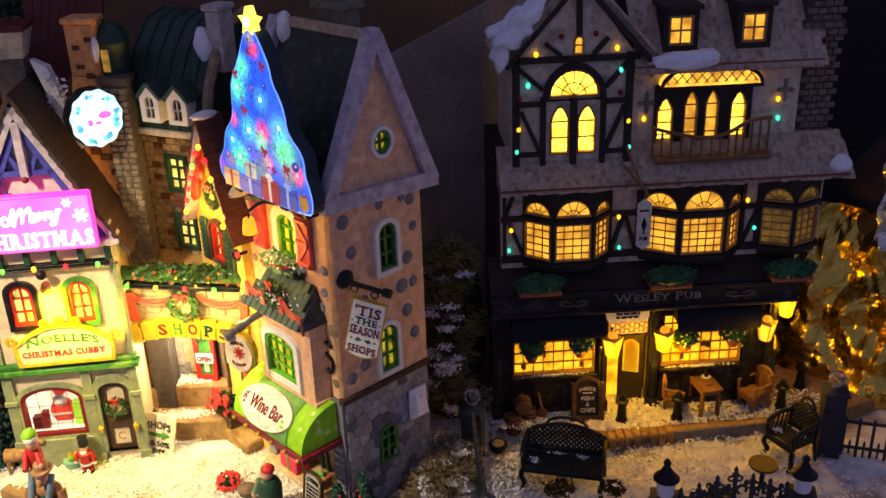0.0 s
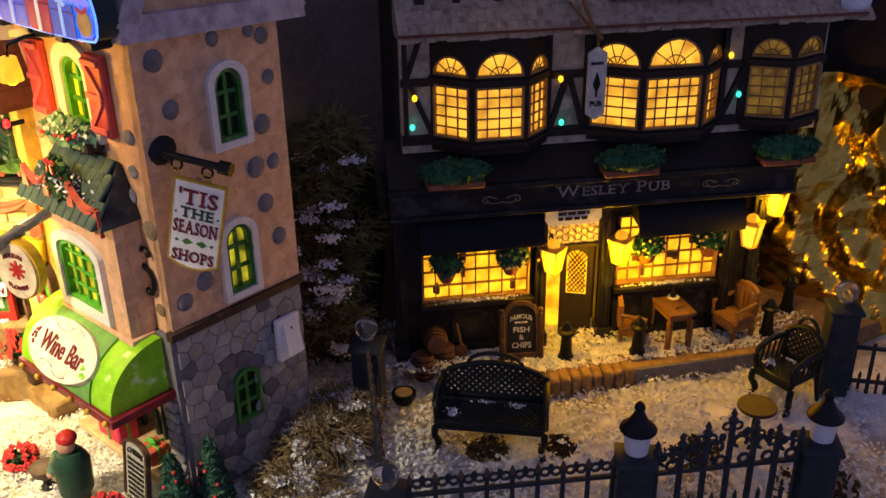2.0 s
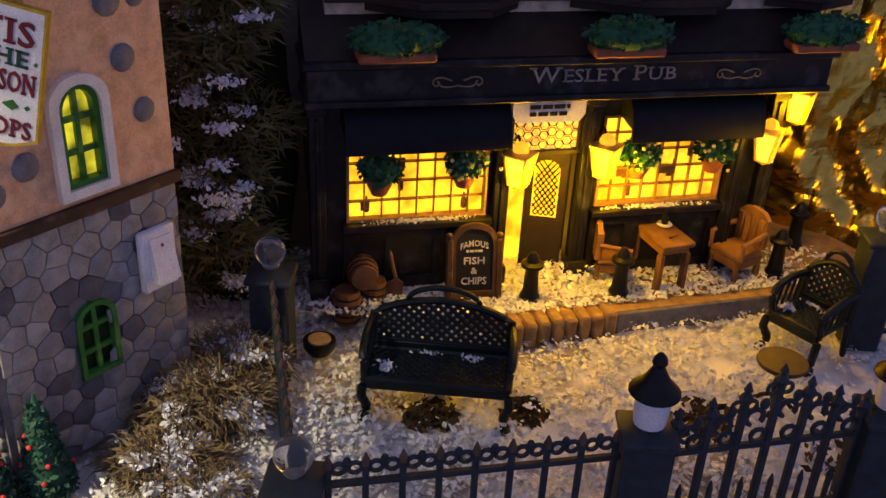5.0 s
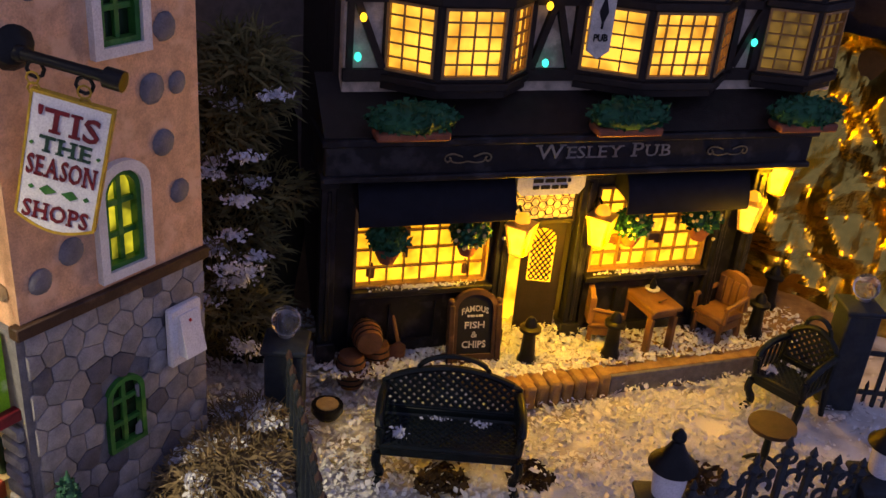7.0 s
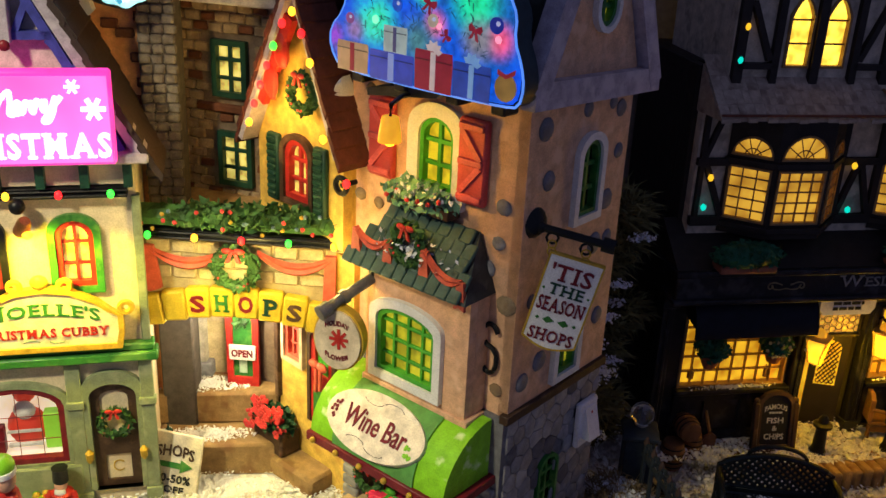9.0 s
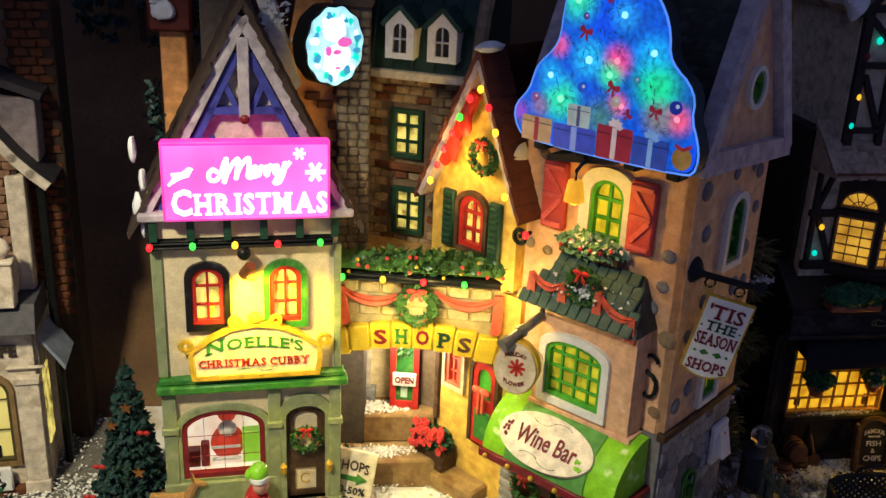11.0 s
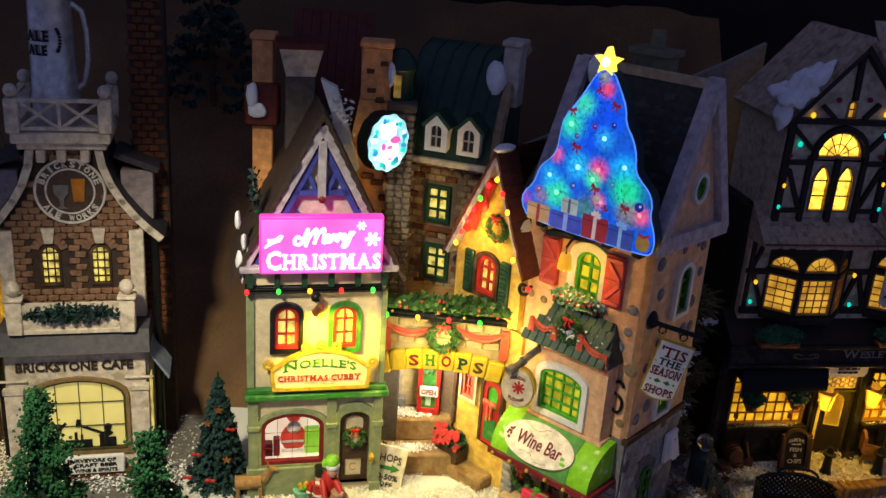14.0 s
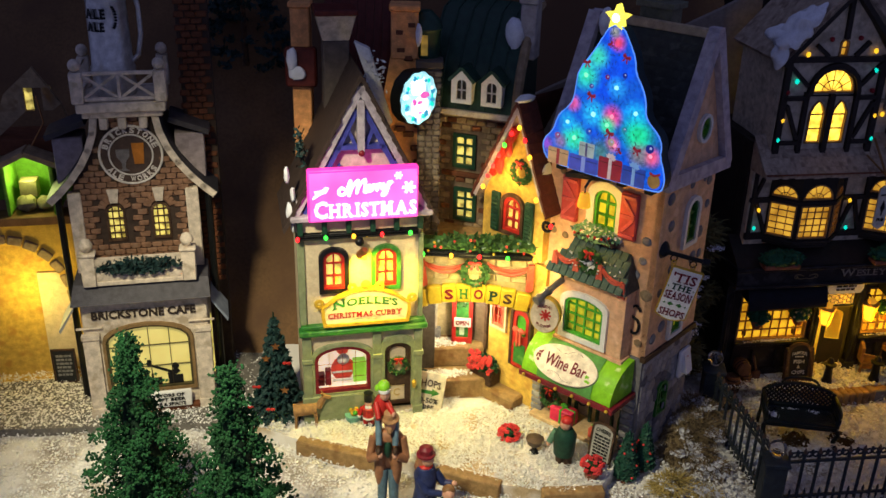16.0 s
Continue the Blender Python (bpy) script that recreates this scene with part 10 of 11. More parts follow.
def foam_tree(x, y, z, h, r, seed, label):
    """A clumped model fir: tapered trunk, tiers of drooping limbs, each a clump of small ragged pieces."""
    rnd = random.Random(seed)
    t = thing("fir_tree", label, "fir tree", x, y, z, 0, "street firs")
    part("trunk", G().cyl((0, 0, z), (0, 0, z + h * 0.95), 0.004, 0.0008, 8), BROWN, t)
    vs, fs, inner = [], [], G()
    tiers = 14
    for k in range(tiers):
        q = k / (tiers - 1)
        zc = z + h * (0.08 + 0.90 * q)
        rr = r * (1 - q) ** 0.9 + 0.004
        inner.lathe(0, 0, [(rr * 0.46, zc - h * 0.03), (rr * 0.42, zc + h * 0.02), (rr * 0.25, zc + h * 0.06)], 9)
        m = max(5, int(11 * (1 - q)) + 4)
        for i in range(m):
            a = 2 * math.pi * (i + rnd.random() * 0.8) / m
            ln = rr * rnd.uniform(0.55, 1.2)
            tip = Vector((ln * math.cos(a), ln * math.sin(a), zc - ln * 0.12 + rnd.uniform(-0.0065, 0.0065)))
            # each limb ends in two or three tight clumps
            for c0, spread in ((tip * 1.0, 0.0036), (Vector((tip.x * 0.80, tip.y * 0.80, tip.z + rnd.uniform(-0.002, 0.004))), 0.0046), (Vector((tip.x * 0.60, tip.y * 0.60, tip.z + 0.004)), 0.0050)):
                for s in range(30):
                    c = c0 + Vector((rnd.gauss(0, spread * 0.75), rnd.gauss(0, spread * 0.75), rnd.gauss(0, spread * 0.62)))
                    sz = rnd.uniform(0.0009, 0.0020)
                    u = Vector((rnd.gauss(0, 1), rnd.gauss(0, 1), rnd.gauss(0, 1))).normalized()
                    w = u.orthogonal().normalized(); v2 = u.cross(w)
                    o = len(vs)
                    vs += [c + u * sz, c - u * sz * rnd.uniform(0.5, 1), c + w * sz, c - w * sz * rnd.uniform(0.5, 1), c + v2 * sz * 0.8, c - v2 * sz * 0.8]
                    fs += [[o, o + 2, o + 4], [o, o + 4, o + 3], [o, o + 3, o + 5], [o, o + 5, o + 2], [o + 1, o + 4, o + 2], [o + 1, o + 3, o + 4], [o + 1, o + 5, o + 3], [o + 1, o + 2, o + 5]]
    # dark core painted as the shade inside the crown
    part("inner_foam", inner, FIRSHADE, t)
    part("crown", G().add(vs, fs), FOAMFIR, t, smooth=False)


foam_tree(-0.4790, 0.5120, 0.088, 0.190, 0.050, 3, "clumped dark green model fir")
foam_tree(-0.3960, 0.4720, 0.088, 0.187, 0.050, 8, "clumped dark green model fir, a little broader")
ct = thing("decorated_tree", "blue-green fir hung with gold stars and red bows", "fir tree", -0.4005, 0.6830, 0.103, 0)
g, core = G(), G()
for k in range(12):
    q = k / 11
    zc = 0.110 + 0.093 * q
    rt_ = 0.0245 * (1 - q) ** 0.95 + 0.002
    core.lathe(0, 0, [(rt_ * 0.6, zc - 0.004), (rt_ * 0.55, zc), (rt_ * 0.3, zc + 0.009)], 12)
    m = max(5, int(17 * (1 - q)) + 4)
    for i in range(m):
        a = 2 * math.pi * (i + 0.5 * (k % 2)) / m + random.uniform(-0.12, 0.12)
        ln = rt_ * random.uniform(0.9, 1.2)
        tip = Vector((ln * math.cos(a), ln * math.sin(a), zc - 0.005 + random.uniform(-0.002, 0.002)))
        g.cyl((tip.x * 0.4, tip.y * 0.4, zc + 0.002), tuple(tip), 0.0028, 0.0010, 6)
        g.leaves((tip.x * 0.86, tip.y * 0.86, zc - 0.003), (0.0036, 0.0036, 0.0028), 26, 0.0024, 0.2)
part("crown", g, NEEDLE, ct)
part("crown_core", core, FIRSHADE, ct)
part("trunk", G().cyl((0, 0, 0.103), (0, 0, 0.203), 0.003, 0.0006, 7), BROWN, ct)
for a, q, m in ((-60, 0.3, GOLDP), (-120, 0.62, GOLDP), (-20, 0.08, GOLDP), (-95, 0.12, RED), (-35, 0.55, RED), (-140, 0.3, RED), (-75, 0.75, GOLDP), (-150, 0.05, RED)):
    rr = 0.0265 * (1 - q) + 0.003
    c = (rr * math.cos(radians(a)), rr * math.sin(radians(a)), 0.112 + 0.093 * q)
    g = G()
    if m is GOLDP:
        pts = [(c[0] + (0.0042 if i % 2 == 0 else 0.0017) * math.sin(2 * math.pi * i / 10), c[2] + (0.0042 if i % 2 == 0 else 0.0017) * math.cos(2 * math.pi * i / 10)) for i in range(10)]
        part("star_ornament", g.slab(pts, [], c[1] - 0.003, c[1] - 0.0015), COPPER, ct)
    else:
        part("red_bow", g.ball((c[0] - 0.002, c[1] - 0.002, c[2]), (0.0024, 0.0012, 0.0017)).ball((c[0] + 0.002, c[1] - 0.002, c[2]), (0.0024, 0.0012, 0.0017)), RED, ct)
bt_ = thing("far_tree", "dim dark fir far behind the houses", "fir tree", -0.475, 1.02, 0.36, 0)
g = G()
for k in range(16):
    q = k / 15
    for i in range(int(14 * (1 - q)) + 3):
        a = 2 * math.pi * random.random()
        rr = (0.055 * (1 - q) + 0.003) * random.uniform(0.6, 1.05)
        g.leaves((rr * math.cos(a), rr * math.sin(a), 0.37 + 0.20 * q), (0.010, 0.010, 0.006), 22, 0.004, 0.0)
part("crown", g, DARKFIR, bt_)
part("trunk", G().cyl((0, 0, 0.36), (0, 0, 0.56), 0.004, 0.001, 7), BROWN, bt_)

# ---- courtyard things ----


def poinsettia(x, y, z, r, pot=True):
    p = thing("poinsettia", "round red poinsettia in a terracotta pot" if pot else "round red poinsettia bush in the snow", "flower", x, y, z, 0, "poinsettias")
    zz = z + (0.012 if pot else 0.0)
    if pot:
        part("pot", G().lathe(0, 0, [(r * 0.5, z), (r * 0.72, z + 0.012), (r * 0.76, z + 0.013)], 12), TERRA, p)
    part("foliage", G().leaves((0, 0, zz + r * 0.6), (r * 0.9, r * 0.9, r * 0.7), 140, 0.0026, 0.2), FIR, p)
    g = G()
    for _ in range(46):
        d = Vector((random.gauss(0, 1), random.gauss(0, 1), random.gauss(0.4, 0.8))).normalized()
        c = (d.x * r, d.y * r, zz + r * 0.75 + d.z * r * 0.75)
        for j in range(4):
            t = 2 * math.pi * j / 4 + random.random()
            g.ball((c[0] + 0.0012 * math.cos(t), c[1] + 0.0006 * math.sin(t), c[2] + 0.0012 * math.sin(t)), (0.0014, 0.0012, 0.0010), 5, 4)
    tagged(part("blossom", g, FLOWER, p), kind="stuff")


poinsettia(-0.1780, 0.6400, 0.103, 0.0095, False)
poinsettia(-0.1085, 0.5840, 0.098, 0.0095)
dg_ = thing("straw_reindeer", "small tan woven straw animal ornament", "ornament", -0.3690, 0.6590, 0.103, 8)
g = G().cyl((-0.0105, 0, 0.1175), (0.0075, 0, 0.1185), 0.0052, 0.0048, 12).cyl((0.0085, 0, 0.1195), (0.0135, 0, 0.1285), 0.003, 0.0022, 8).cyl((0.0125, 0, 0.1285), (0.0185, 0, 0.1275), 0.0024, 0.0014, 8)
for x in (-0.0085, 0.0065):
    for y in (-0.003, 0.003):
        g.cyl((x, y, 0.115), (x * 1.05, y, 0.103), 0.0014, 0.0012, 6)
for s in (-1, 1):
    g.cyl((0.0125, s * 0.001, 0.130), (0.011, s * 0.003, 0.1335), 0.0007, 0.0004, 5)
part("body", g, mat("straw", (0.30, 0.17, 0.07), 0.8, scale=300, bump=0.8), dg_)
dg_.matrix_world = pose(-0.3690, 0.6590, 0.103, 0, 0, 8) @ Matrix.Scale(1.22, 4)
fbk = thing("fruit_basket", "mint bowl heaped with red and yellow fruit", "basket", -0.3260, 0.6655, 0.103, 0)
part("bowl", G().lathe(0, 0, [(0.0045, 0.103), (0.0072, 0.107), (0.0082, 0.1125), (0.0076, 0.1125)], 16), mat("mint_paint", (0.16, 0.40, 0.30), 0.4), fbk)
for i in range(12):
    a, rr = random.random() * 6.3, 0.005 * math.sqrt(random.random())
    part("fruit", G().ball((rr * math.cos(a), rr * math.sin(a), 0.1135 + 0.003 * random.random()), (0.0024,) * 3, 8, 6), random.choice((RED, GOLDP, LEAFGREEN, GOLDP)), fbk)
ss = thing("sale_sign", "cream board reading shops with a green arrow", "sign board", -0.2568, 0.6870, 0.103, -8)
MS = Matrix.Translation((0, 0, 0.103)) @ Matrix.Rotation(radians(-12), 4, "X") @ Matrix.Rotation(radians(6), 4, "Y")
g = G(); g.m = MS
part("board", g.box(-0.0125, 0.0125, -0.001, 0.001, 0.0, 0.0320, 0.0005), mat("board_cream", (0.66, 0.60, 0.46), 0.5), ss)
text("lettering", "SHOPS", BROWN, ss, 0, 0.0235, 0.0185, 0.0058, -0.0012, warp=lambda a: -0.006 * a * a, m=MS)
g = G(); g.m = MS
part("arrow", g.slab([(-0.009, 0.0145), (0.003, 0.0145), (0.003, 0.0125), (0.009, 0.0160), (0.003, 0.0190), (0.003, 0.0172), (-0.009, 0.0172)], [], -0.0016, -0.001), GREEN, ss)
text("lettering", "30-50%", BLACK, ss, 0, 0.0090, 0.0175, 0.0042, -0.0012, m=MS)
text("lettering", "OFF", BLACK, ss, 0.001, 0.0035, 0.010, 0.0035, -0.0012, m=MS)
ss.matrix_world = ss.matrix_world @ Matrix.Scale(1.25, 4)
wb = thing("wine_list_board", "grey arched board headed Cheers with small writing", "sign board", -0.0990, 0.6055, 0.103, -42)
MW = Matrix.Translation((0, 0, 0.103)) @ Matrix.Rotation(radians(-8), 4, "X")
g = G(); g.m = MW
part("frame", g.slab(arch(0, 0.0235, 0.0, 0.0410, 0.006), [arch(0, 0.0200, 0.002, 0.0392, 0.005)], -0.0016, 0.0016), BROWN, wb)
g = G(); g.m = MW
part("board", g.slab(arch(0, 0.0205, 0.0015, 0.0395, 0.005), [], -0.0006, 0.0008), mat("grey_board_paint", (0.36, 0.36, 0.32), 0.6), wb)
text("lettering", "CHEERS", BLACK, wb, 0, 0.0335, 0.0150, 0.0036, -0.0008, warp=lambda a: -0.004 * a * a, m=MW)
bars("board_writing", BLACK, wb, 0, 0.0160, 0.0155, 0.026, -0.0008, 8, m=MW)
cb = thing("specials_board", "dark slate specials board standing on the pavement", "sign board", -0.6235, 0.7350, 0.098, 6)
part("frame", G().slab(rect(-0.0118, 0.0118, 0.098, 0.1375), [rect(-0.0100, 0.0100, 0.100, 0.1358)], -0.0012, 0.0012), BROWN, cb)
part("board", G().box(-0.0105, 0.0105, -0.0005, 0.0006, 0.0995, 0.1362), mat("slate_board", (0.02, 0.022, 0.022), 0.6), cb)
bars("board_writing", mat("grey_chalk", (0.22, 0.22, 0.22), 0.8), cb, 0, 0.119, 0.015, 0.026, -0.0007, 6)
pot = thing("iron_brazier", "round iron cooking pot on a stand", "pot", -0.1560, 0.6215, 0.103, 0)
part("bowl", G().lathe(0, 0, [(0.0035, 0.110), (0.0070, 0.113), (0.0085, 0.118), (0.0078, 0.1185)], 16), mat("brown_iron", (0.10, 0.07, 0.05), 0.5, metal=0.3), pot)
part("stand", G().lathe(0, 0, [(0.005, 0.103), (0.0025, 0.106), (0.0025, 0.110)], 10), BLACK, pot)
part("coals", G().lathe(0, 0, [(0.0072, 0.1165), (0.0070, 0.1175)], 14), mat("brown_mash", (0.28, 0.18, 0.10), 0.8), pot)

# figurines: plain painted shapes, each one mesh


def figurine(name, x, y, z, turn, label, blobs, mats, size=1.0):
    """blobs: (material number, kind, numbers)."""
    g = G()
    for k, kind, *p in blobs:
        g.k = k
        if kind == "b":
            g.ball((p[0], p[1], z + p[2]), p[3], 12, 9)
        elif kind == "l":
            g.lathe(p[0], p[1], [(r, z + h) for r, h in p[2]], 14)
        else:
            g.cyl((p[0][0], p[0][1], z + p[0][2]), (p[1][0], p[1][1], z + p[1][2]), p[2], p[3], 10)
    ob = part(name, g, mats, None)
    for v in ob.data.vertices:
        v.co.z -= z
    for v in ob.data.vertices:
        v.co = v.co * Vector(size if isinstance(size, tuple) else (size, size, size))
    ob.matrix_world = pose(x, y, z, 0, 0, turn)
    return tagged(ob, label, "figurine", "figurines")


figurine("adult_and_child_figurine", -0.2880, 0.5530, 0.0895, 0, "painted figurine in tan coat carrying a smaller one in red", [
    (1, "c", (-0.0062, 0, 0.002), (-0.0050, 0, 0.040), 0.0044, 0.0056), (1, "c", (0.0062, -0.002, 0.002), (0.0050, 0, 0.040), 0.0044, 0.0056), (4, "b", -0.0064, -0.002, 0.0025, (0.0042, 0.0065, 0.0028)), (4, "b", 0.0064, -0.004, 0.0025, (0.0042, 0.0065, 0.0028)),
    (0, "b", -0.0078, 0.001, 0.042, (0.0062, 0.0078, 0.0200)), (0, "b", 0.0078, 0.001, 0.042, (0.0062, 0.0078, 0.0200)), (0, "b", 0, 0.003, 0.052, (0.0120, 0.0066, 0.0200)), (7, "b", 0.0, -0.0030, 0.058, (0.0042, 0.0050, 0.0080)),
    (0, "b", 0, 0.001, 0.0665, (0.0150, 0.0070, 0.0058)),
    (0, "c", (-0.0140, 0, 0.0660), (-0.0180, -0.004, 0.0500), 0.0043, 0.0038), (0, "c", (0.0140, 0, 0.0660), (0.0180, -0.004, 0.0500), 0.0043, 0.0038),
    (0, "c", (-0.0180, -0.004, 0.0500), (-0.0080, -0.0110, 0.0565), 0.0038, 0.0031), (0, "c", (0.0180, -0.004, 0.0500), (0.0080, -0.0110, 0.0565), 0.0038, 0.0031),
    (2, "b", -0.0070, -0.0118, 0.0575, (0.0027, 0.0025, 0.0025)), (2, "b", 0.0070, -0.0118, 0.0575, (0.0027, 0.0025, 0.0025)),
    (2, "b", 0.002, -0.003, 0.0790, (0.0058, 0.0058, 0.0068)), (8, "b", 0.002, -0.0085, 0.0765, (0.0030, 0.0022, 0.0032)), (8, "l", 0.002, -0.002, [(0.0092, 0.0826), (0.0090, 0.0838), (0.0062, 0.0842), (0.0058, 0.0880), (0.0030, 0.0898)]),
    (3, "b", -0.0065, 0.0050, 0.0880, (0.0080, 0.0062, 0.0115)), (3, "c", (-0.0115, 0.002, 0.0930), (-0.0085, -0.0075, 0.0850), 0.0030, 0.0026), (3, "c", (-0.0010, 0.002, 0.0940), (0.0050, -0.0050, 0.0885), 0.0030, 0.0026), (2, "b", 0.0055, -0.0055, 0.0882, (0.0022, 0.0022, 0.0022)),
    (1, "c", (-0.0095, 0.002, 0.0790), (-0.0085, -0.0090, 0.0640), 0.0034, 0.0030), (1, "c", (0.0075, 0.001, 0.0780), (0.0075, -0.0090, 0.0640), 0.0034, 0.0030), (4, "b", -0.0085, -0.0105, 0.0605, (0.0028, 0.0042, 0.0030)), (4, "b", 0.0075, -0.0105, 0.0605, (0.0028, 0.0042, 0.0030)),
    (2, "b", -0.0030, 0.0010, 0.1020, (0.0052, 0.0052, 0.0056)), (5, "b", -0.0042, 0.0018, 0.1072, (0.0062, 0.0060, 0.0046)), (5, "b", -0.0095, 0.003, 0.1050, (0.0036, 0.0034, 0.0030)), (9, "l", -0.0035, 0.0012, [(0.0060, 0.1040), (0.0062, 0.1052), (0.0059, 0.1062)])],
    [COAT, DENIM, SKIN, RED, BROWN, LIME, PALEGREEN, DKGREEN, mat("camel_hat_paint", (0.34, 0.19, 0.09), 0.5), WHITE], (0.85, 1.0, 1.17))
figurine("figurine_in_blue", -0.2565, 0.5370, 0.0895, 20, "painted figurine in dark blue coat and red hat", [
    (0, "l", 0, 0, [(0.0115, 0.0), (0.0108, 0.02), (0.0080, 0.036), (0.0092, 0.050), (0.0070, 0.057), (0.003, 0.0595)]),
    (1, "b", 0.0008, -0.0022, 0.0645, (0.0050, 0.0048, 0.0060)), (2, "b", -0.001, 0.002, 0.0625, (0.0062, 0.0052, 0.0088)), (2, "b", -0.003, 0.003, 0.0560, (0.0052, 0.0040, 0.0070)), (3, "l", 0.0, -0.0005, [(0.0076, 0.0680), (0.0074, 0.0692), (0.0058, 0.0700), (0.0056, 0.0740), (0.0030, 0.0760)]),
    (0, "c", (0.0080, -0.001, 0.051), (0.0135, -0.005, 0.041), 0.0034, 0.0031), (0, "c", (0.0135, -0.005, 0.041), (0.0190, -0.009, 0.042), 0.0031, 0.0027), (0, "c", (-0.0075, -0.002, 0.051), (-0.002, -0.009, 0.039), 0.0034, 0.0031), (0, "c", (-0.002, -0.009, 0.039), (0.0090, -0.0125, 0.037), 0.0031, 0.0027), (1, "b", 0.0205, -0.0095, 0.042, (0.0025, 0.0024, 0.0020)), (1, "b", 0.0108, -0.0130, 0.037, (0.0025, 0.0024, 0.0020)), (4, "b", 0.0, -0.001, 0.0580, (0.0056, 0.0052, 0.0022))],
    [DKBLUE, SKIN, COAT, MAROON, RED], 1.06)
figurine("small_figurine", -0.2370, 0.5290, 0.0895, 0, "small painted figurine with fair head", [
    (0, "l", 0, 0, [(0.0105, 0.0), (0.0100, 0.018), (0.0070, 0.032), (0.003, 0.035)]), (1, "b", 0, -0.001, 0.039, (0.0052, 0.0052, 0.0060)), (2, "b", 0, 0.001, 0.0415, (0.0058, 0.0056, 0.0048))],
    [PALEGREEN, SKIN, OAK])
figurine("figurine_in_green", -0.1315, 0.6045, 0.103, -30, "painted figurine in green coat and red cap at the counter", [
    (3, "c", (-0.003, 0, 0), (-0.003, 0, 0.018), 0.0042, 0.0046), (3, "c", (0.004, 0, 0), (0.004, 0, 0.018), 0.0042, 0.0046),
    (0, "l", 0, 0, [(0.0095, 0.012), (0.0100, 0.022), (0.0105, 0.032), (0.0070, 0.038), (0.003, 0.0395)]), (1, "b", 0.0, -0.001, 0.0435, (0.0052, 0.0052, 0.0058)), (2, "b", 0.0005, 0.0, 0.0475, (0.0058, 0.0058, 0.0042)),
    (4, "c", (-0.008, -0.001, 0.034), (-0.013, -0.004, 0.022), 0.0035, 0.0030), (1, "b", -0.0135, -0.005, 0.0205, (0.0024, 0.0024, 0.0024))],
    [DKGREEN, SKIN, RED, BROWN, PALEGREEN])
figurine("toy_figurine", -0.3110, 0.6610, 0.103, 0, "toy soldier figurine in red and white with tall black hat", [
    (0, "c", (-0.0028, 0, 0.0), (-0.0026, 0, 0.012), 0.0027, 0.0027), (0, "c", (0.0028, 0, 0.0), (0.0026, 0, 0.012), 0.0027, 0.0027), (2, "b", -0.0028, -0.001, 0.001, (0.003, 0.004, 0.0016)), (2, "b", 0.0028, -0.001, 0.001, (0.003, 0.004, 0.0016)),
    (0, "l", 0, 0, [(0.0058, 0.009), (0.0052, 0.013), (0.0062, 0.020), (0.003, 0.0225)]), (1, "l", 0, 0, [(0.0060, 0.0088), (0.0061, 0.0102), (0.0058, 0.0106)]),
    (0, "c", (-0.0060, 0, 0.0200), (-0.0085, -0.002, 0.0125), 0.0021, 0.0019), (0, "c", (0.0060, 0, 0.0200), (0.0085, -0.002, 0.0125), 0.0021, 0.0019), (1, "b", -0.0086, -0.002, 0.0115, (0.0020, 0.0020, 0.0020)), (1, "b", 0.0086, -0.002, 0.0115, (0.0020, 0.0020, 0.0020)),
    (3, "b", 0, -0.001, 0.0250, (0.0036, 0.0036, 0.0040)), (1, "b", 0, -0.0030, 0.0215, (0.0034, 0.0020, 0.0036)), (2, "l", 0, 0, [(0.0042, 0.0272), (0.0044, 0.0280), (0.0040, 0.0350), (0.0046, 0.0362), (0.001, 0.0366)])],
    [RED, WHITE, BLACK, SKIN], 1.0)

# ---- the yellow house at the far end ----
yh = thing("yellow_house", "yellow plaster house with lit stone arch and green loft", "miniature house", -0.65, 0.74, 0.098, 10)
yarch = [(-0.06, 0.098), (0.030, 0.098)] + [(-0.015 + 0.045 * math.cos(math.pi * i / 12) * 1.0, 0.205 + 0.050 * math.sin(math.pi * i / 12)) for i in range(13)]
part("wall", G().slab(rect(-0.12, 0.052, 0.098, 0.272), [], 0.012, 0.018), YELLOW, yh)
part("arch_soffit", G().slab(rect(-0.12, 0.052, 0.098, 0.272), [[(-0.075, 0.0981), (0.038, 0.0981)] + [(-0.0185 + 0.0565 * math.cos(math.pi * i / 14), 0.185 + 0.068 * math.sin(math.pi * i / 14)) for i in range(15)]], 0.0, 0.012), mat("golden_plaster", (0.62, 0.40, 0.06), 0.7, var=0.15), yh)
for i in range(13):
    t = math.pi * (i + 0.5) / 13
    mm = Matrix.Translation((-0.0185 + 0.0605 * math.cos(t), -0.001, 0.185 + 0.072 * math.sin(t))) @ Matrix.Rotation(math.pi / 2 - t, 4, "Y")
    g = G(); g.m = mm
    part("arch_stone", g.box(-0.0066, 0.0066, -0.002, 0.004, -0.0045, 0.0045, 0.001), TANSTONE, yh)
part("arch_door", G().box(0.008, 0.040, 0.0095, 0.0118, 0.105, 0.215), CREAM, yh)
part("floor_beam", G().box(-0.12, 0.056, -0.006, 0.018, 0.272, 0.280), OAK, yh)
lf = part("loft", G().box(-0.12, 0.050, 0.045, 0.049, 0.280, 0.335).box(0.0365, 0.040, -0.002, 0.045, 0.280, 0.330).box(-0.006, -0.003, 0.0, 0.045, 0.280, 0.330), mat("loft_green", (0.16, 0.38, 0.03), 0.6), yh, "open loft painted bright green")
part("loft_roof", strip(strip(G(), (-0.01, 0.330), (0.0175, 0.343), 0.005, -0.006, 0.05), (0.046, 0.330), (0.0175, 0.343), 0.005, -0.006, 0.05), TANSTONE, yh)
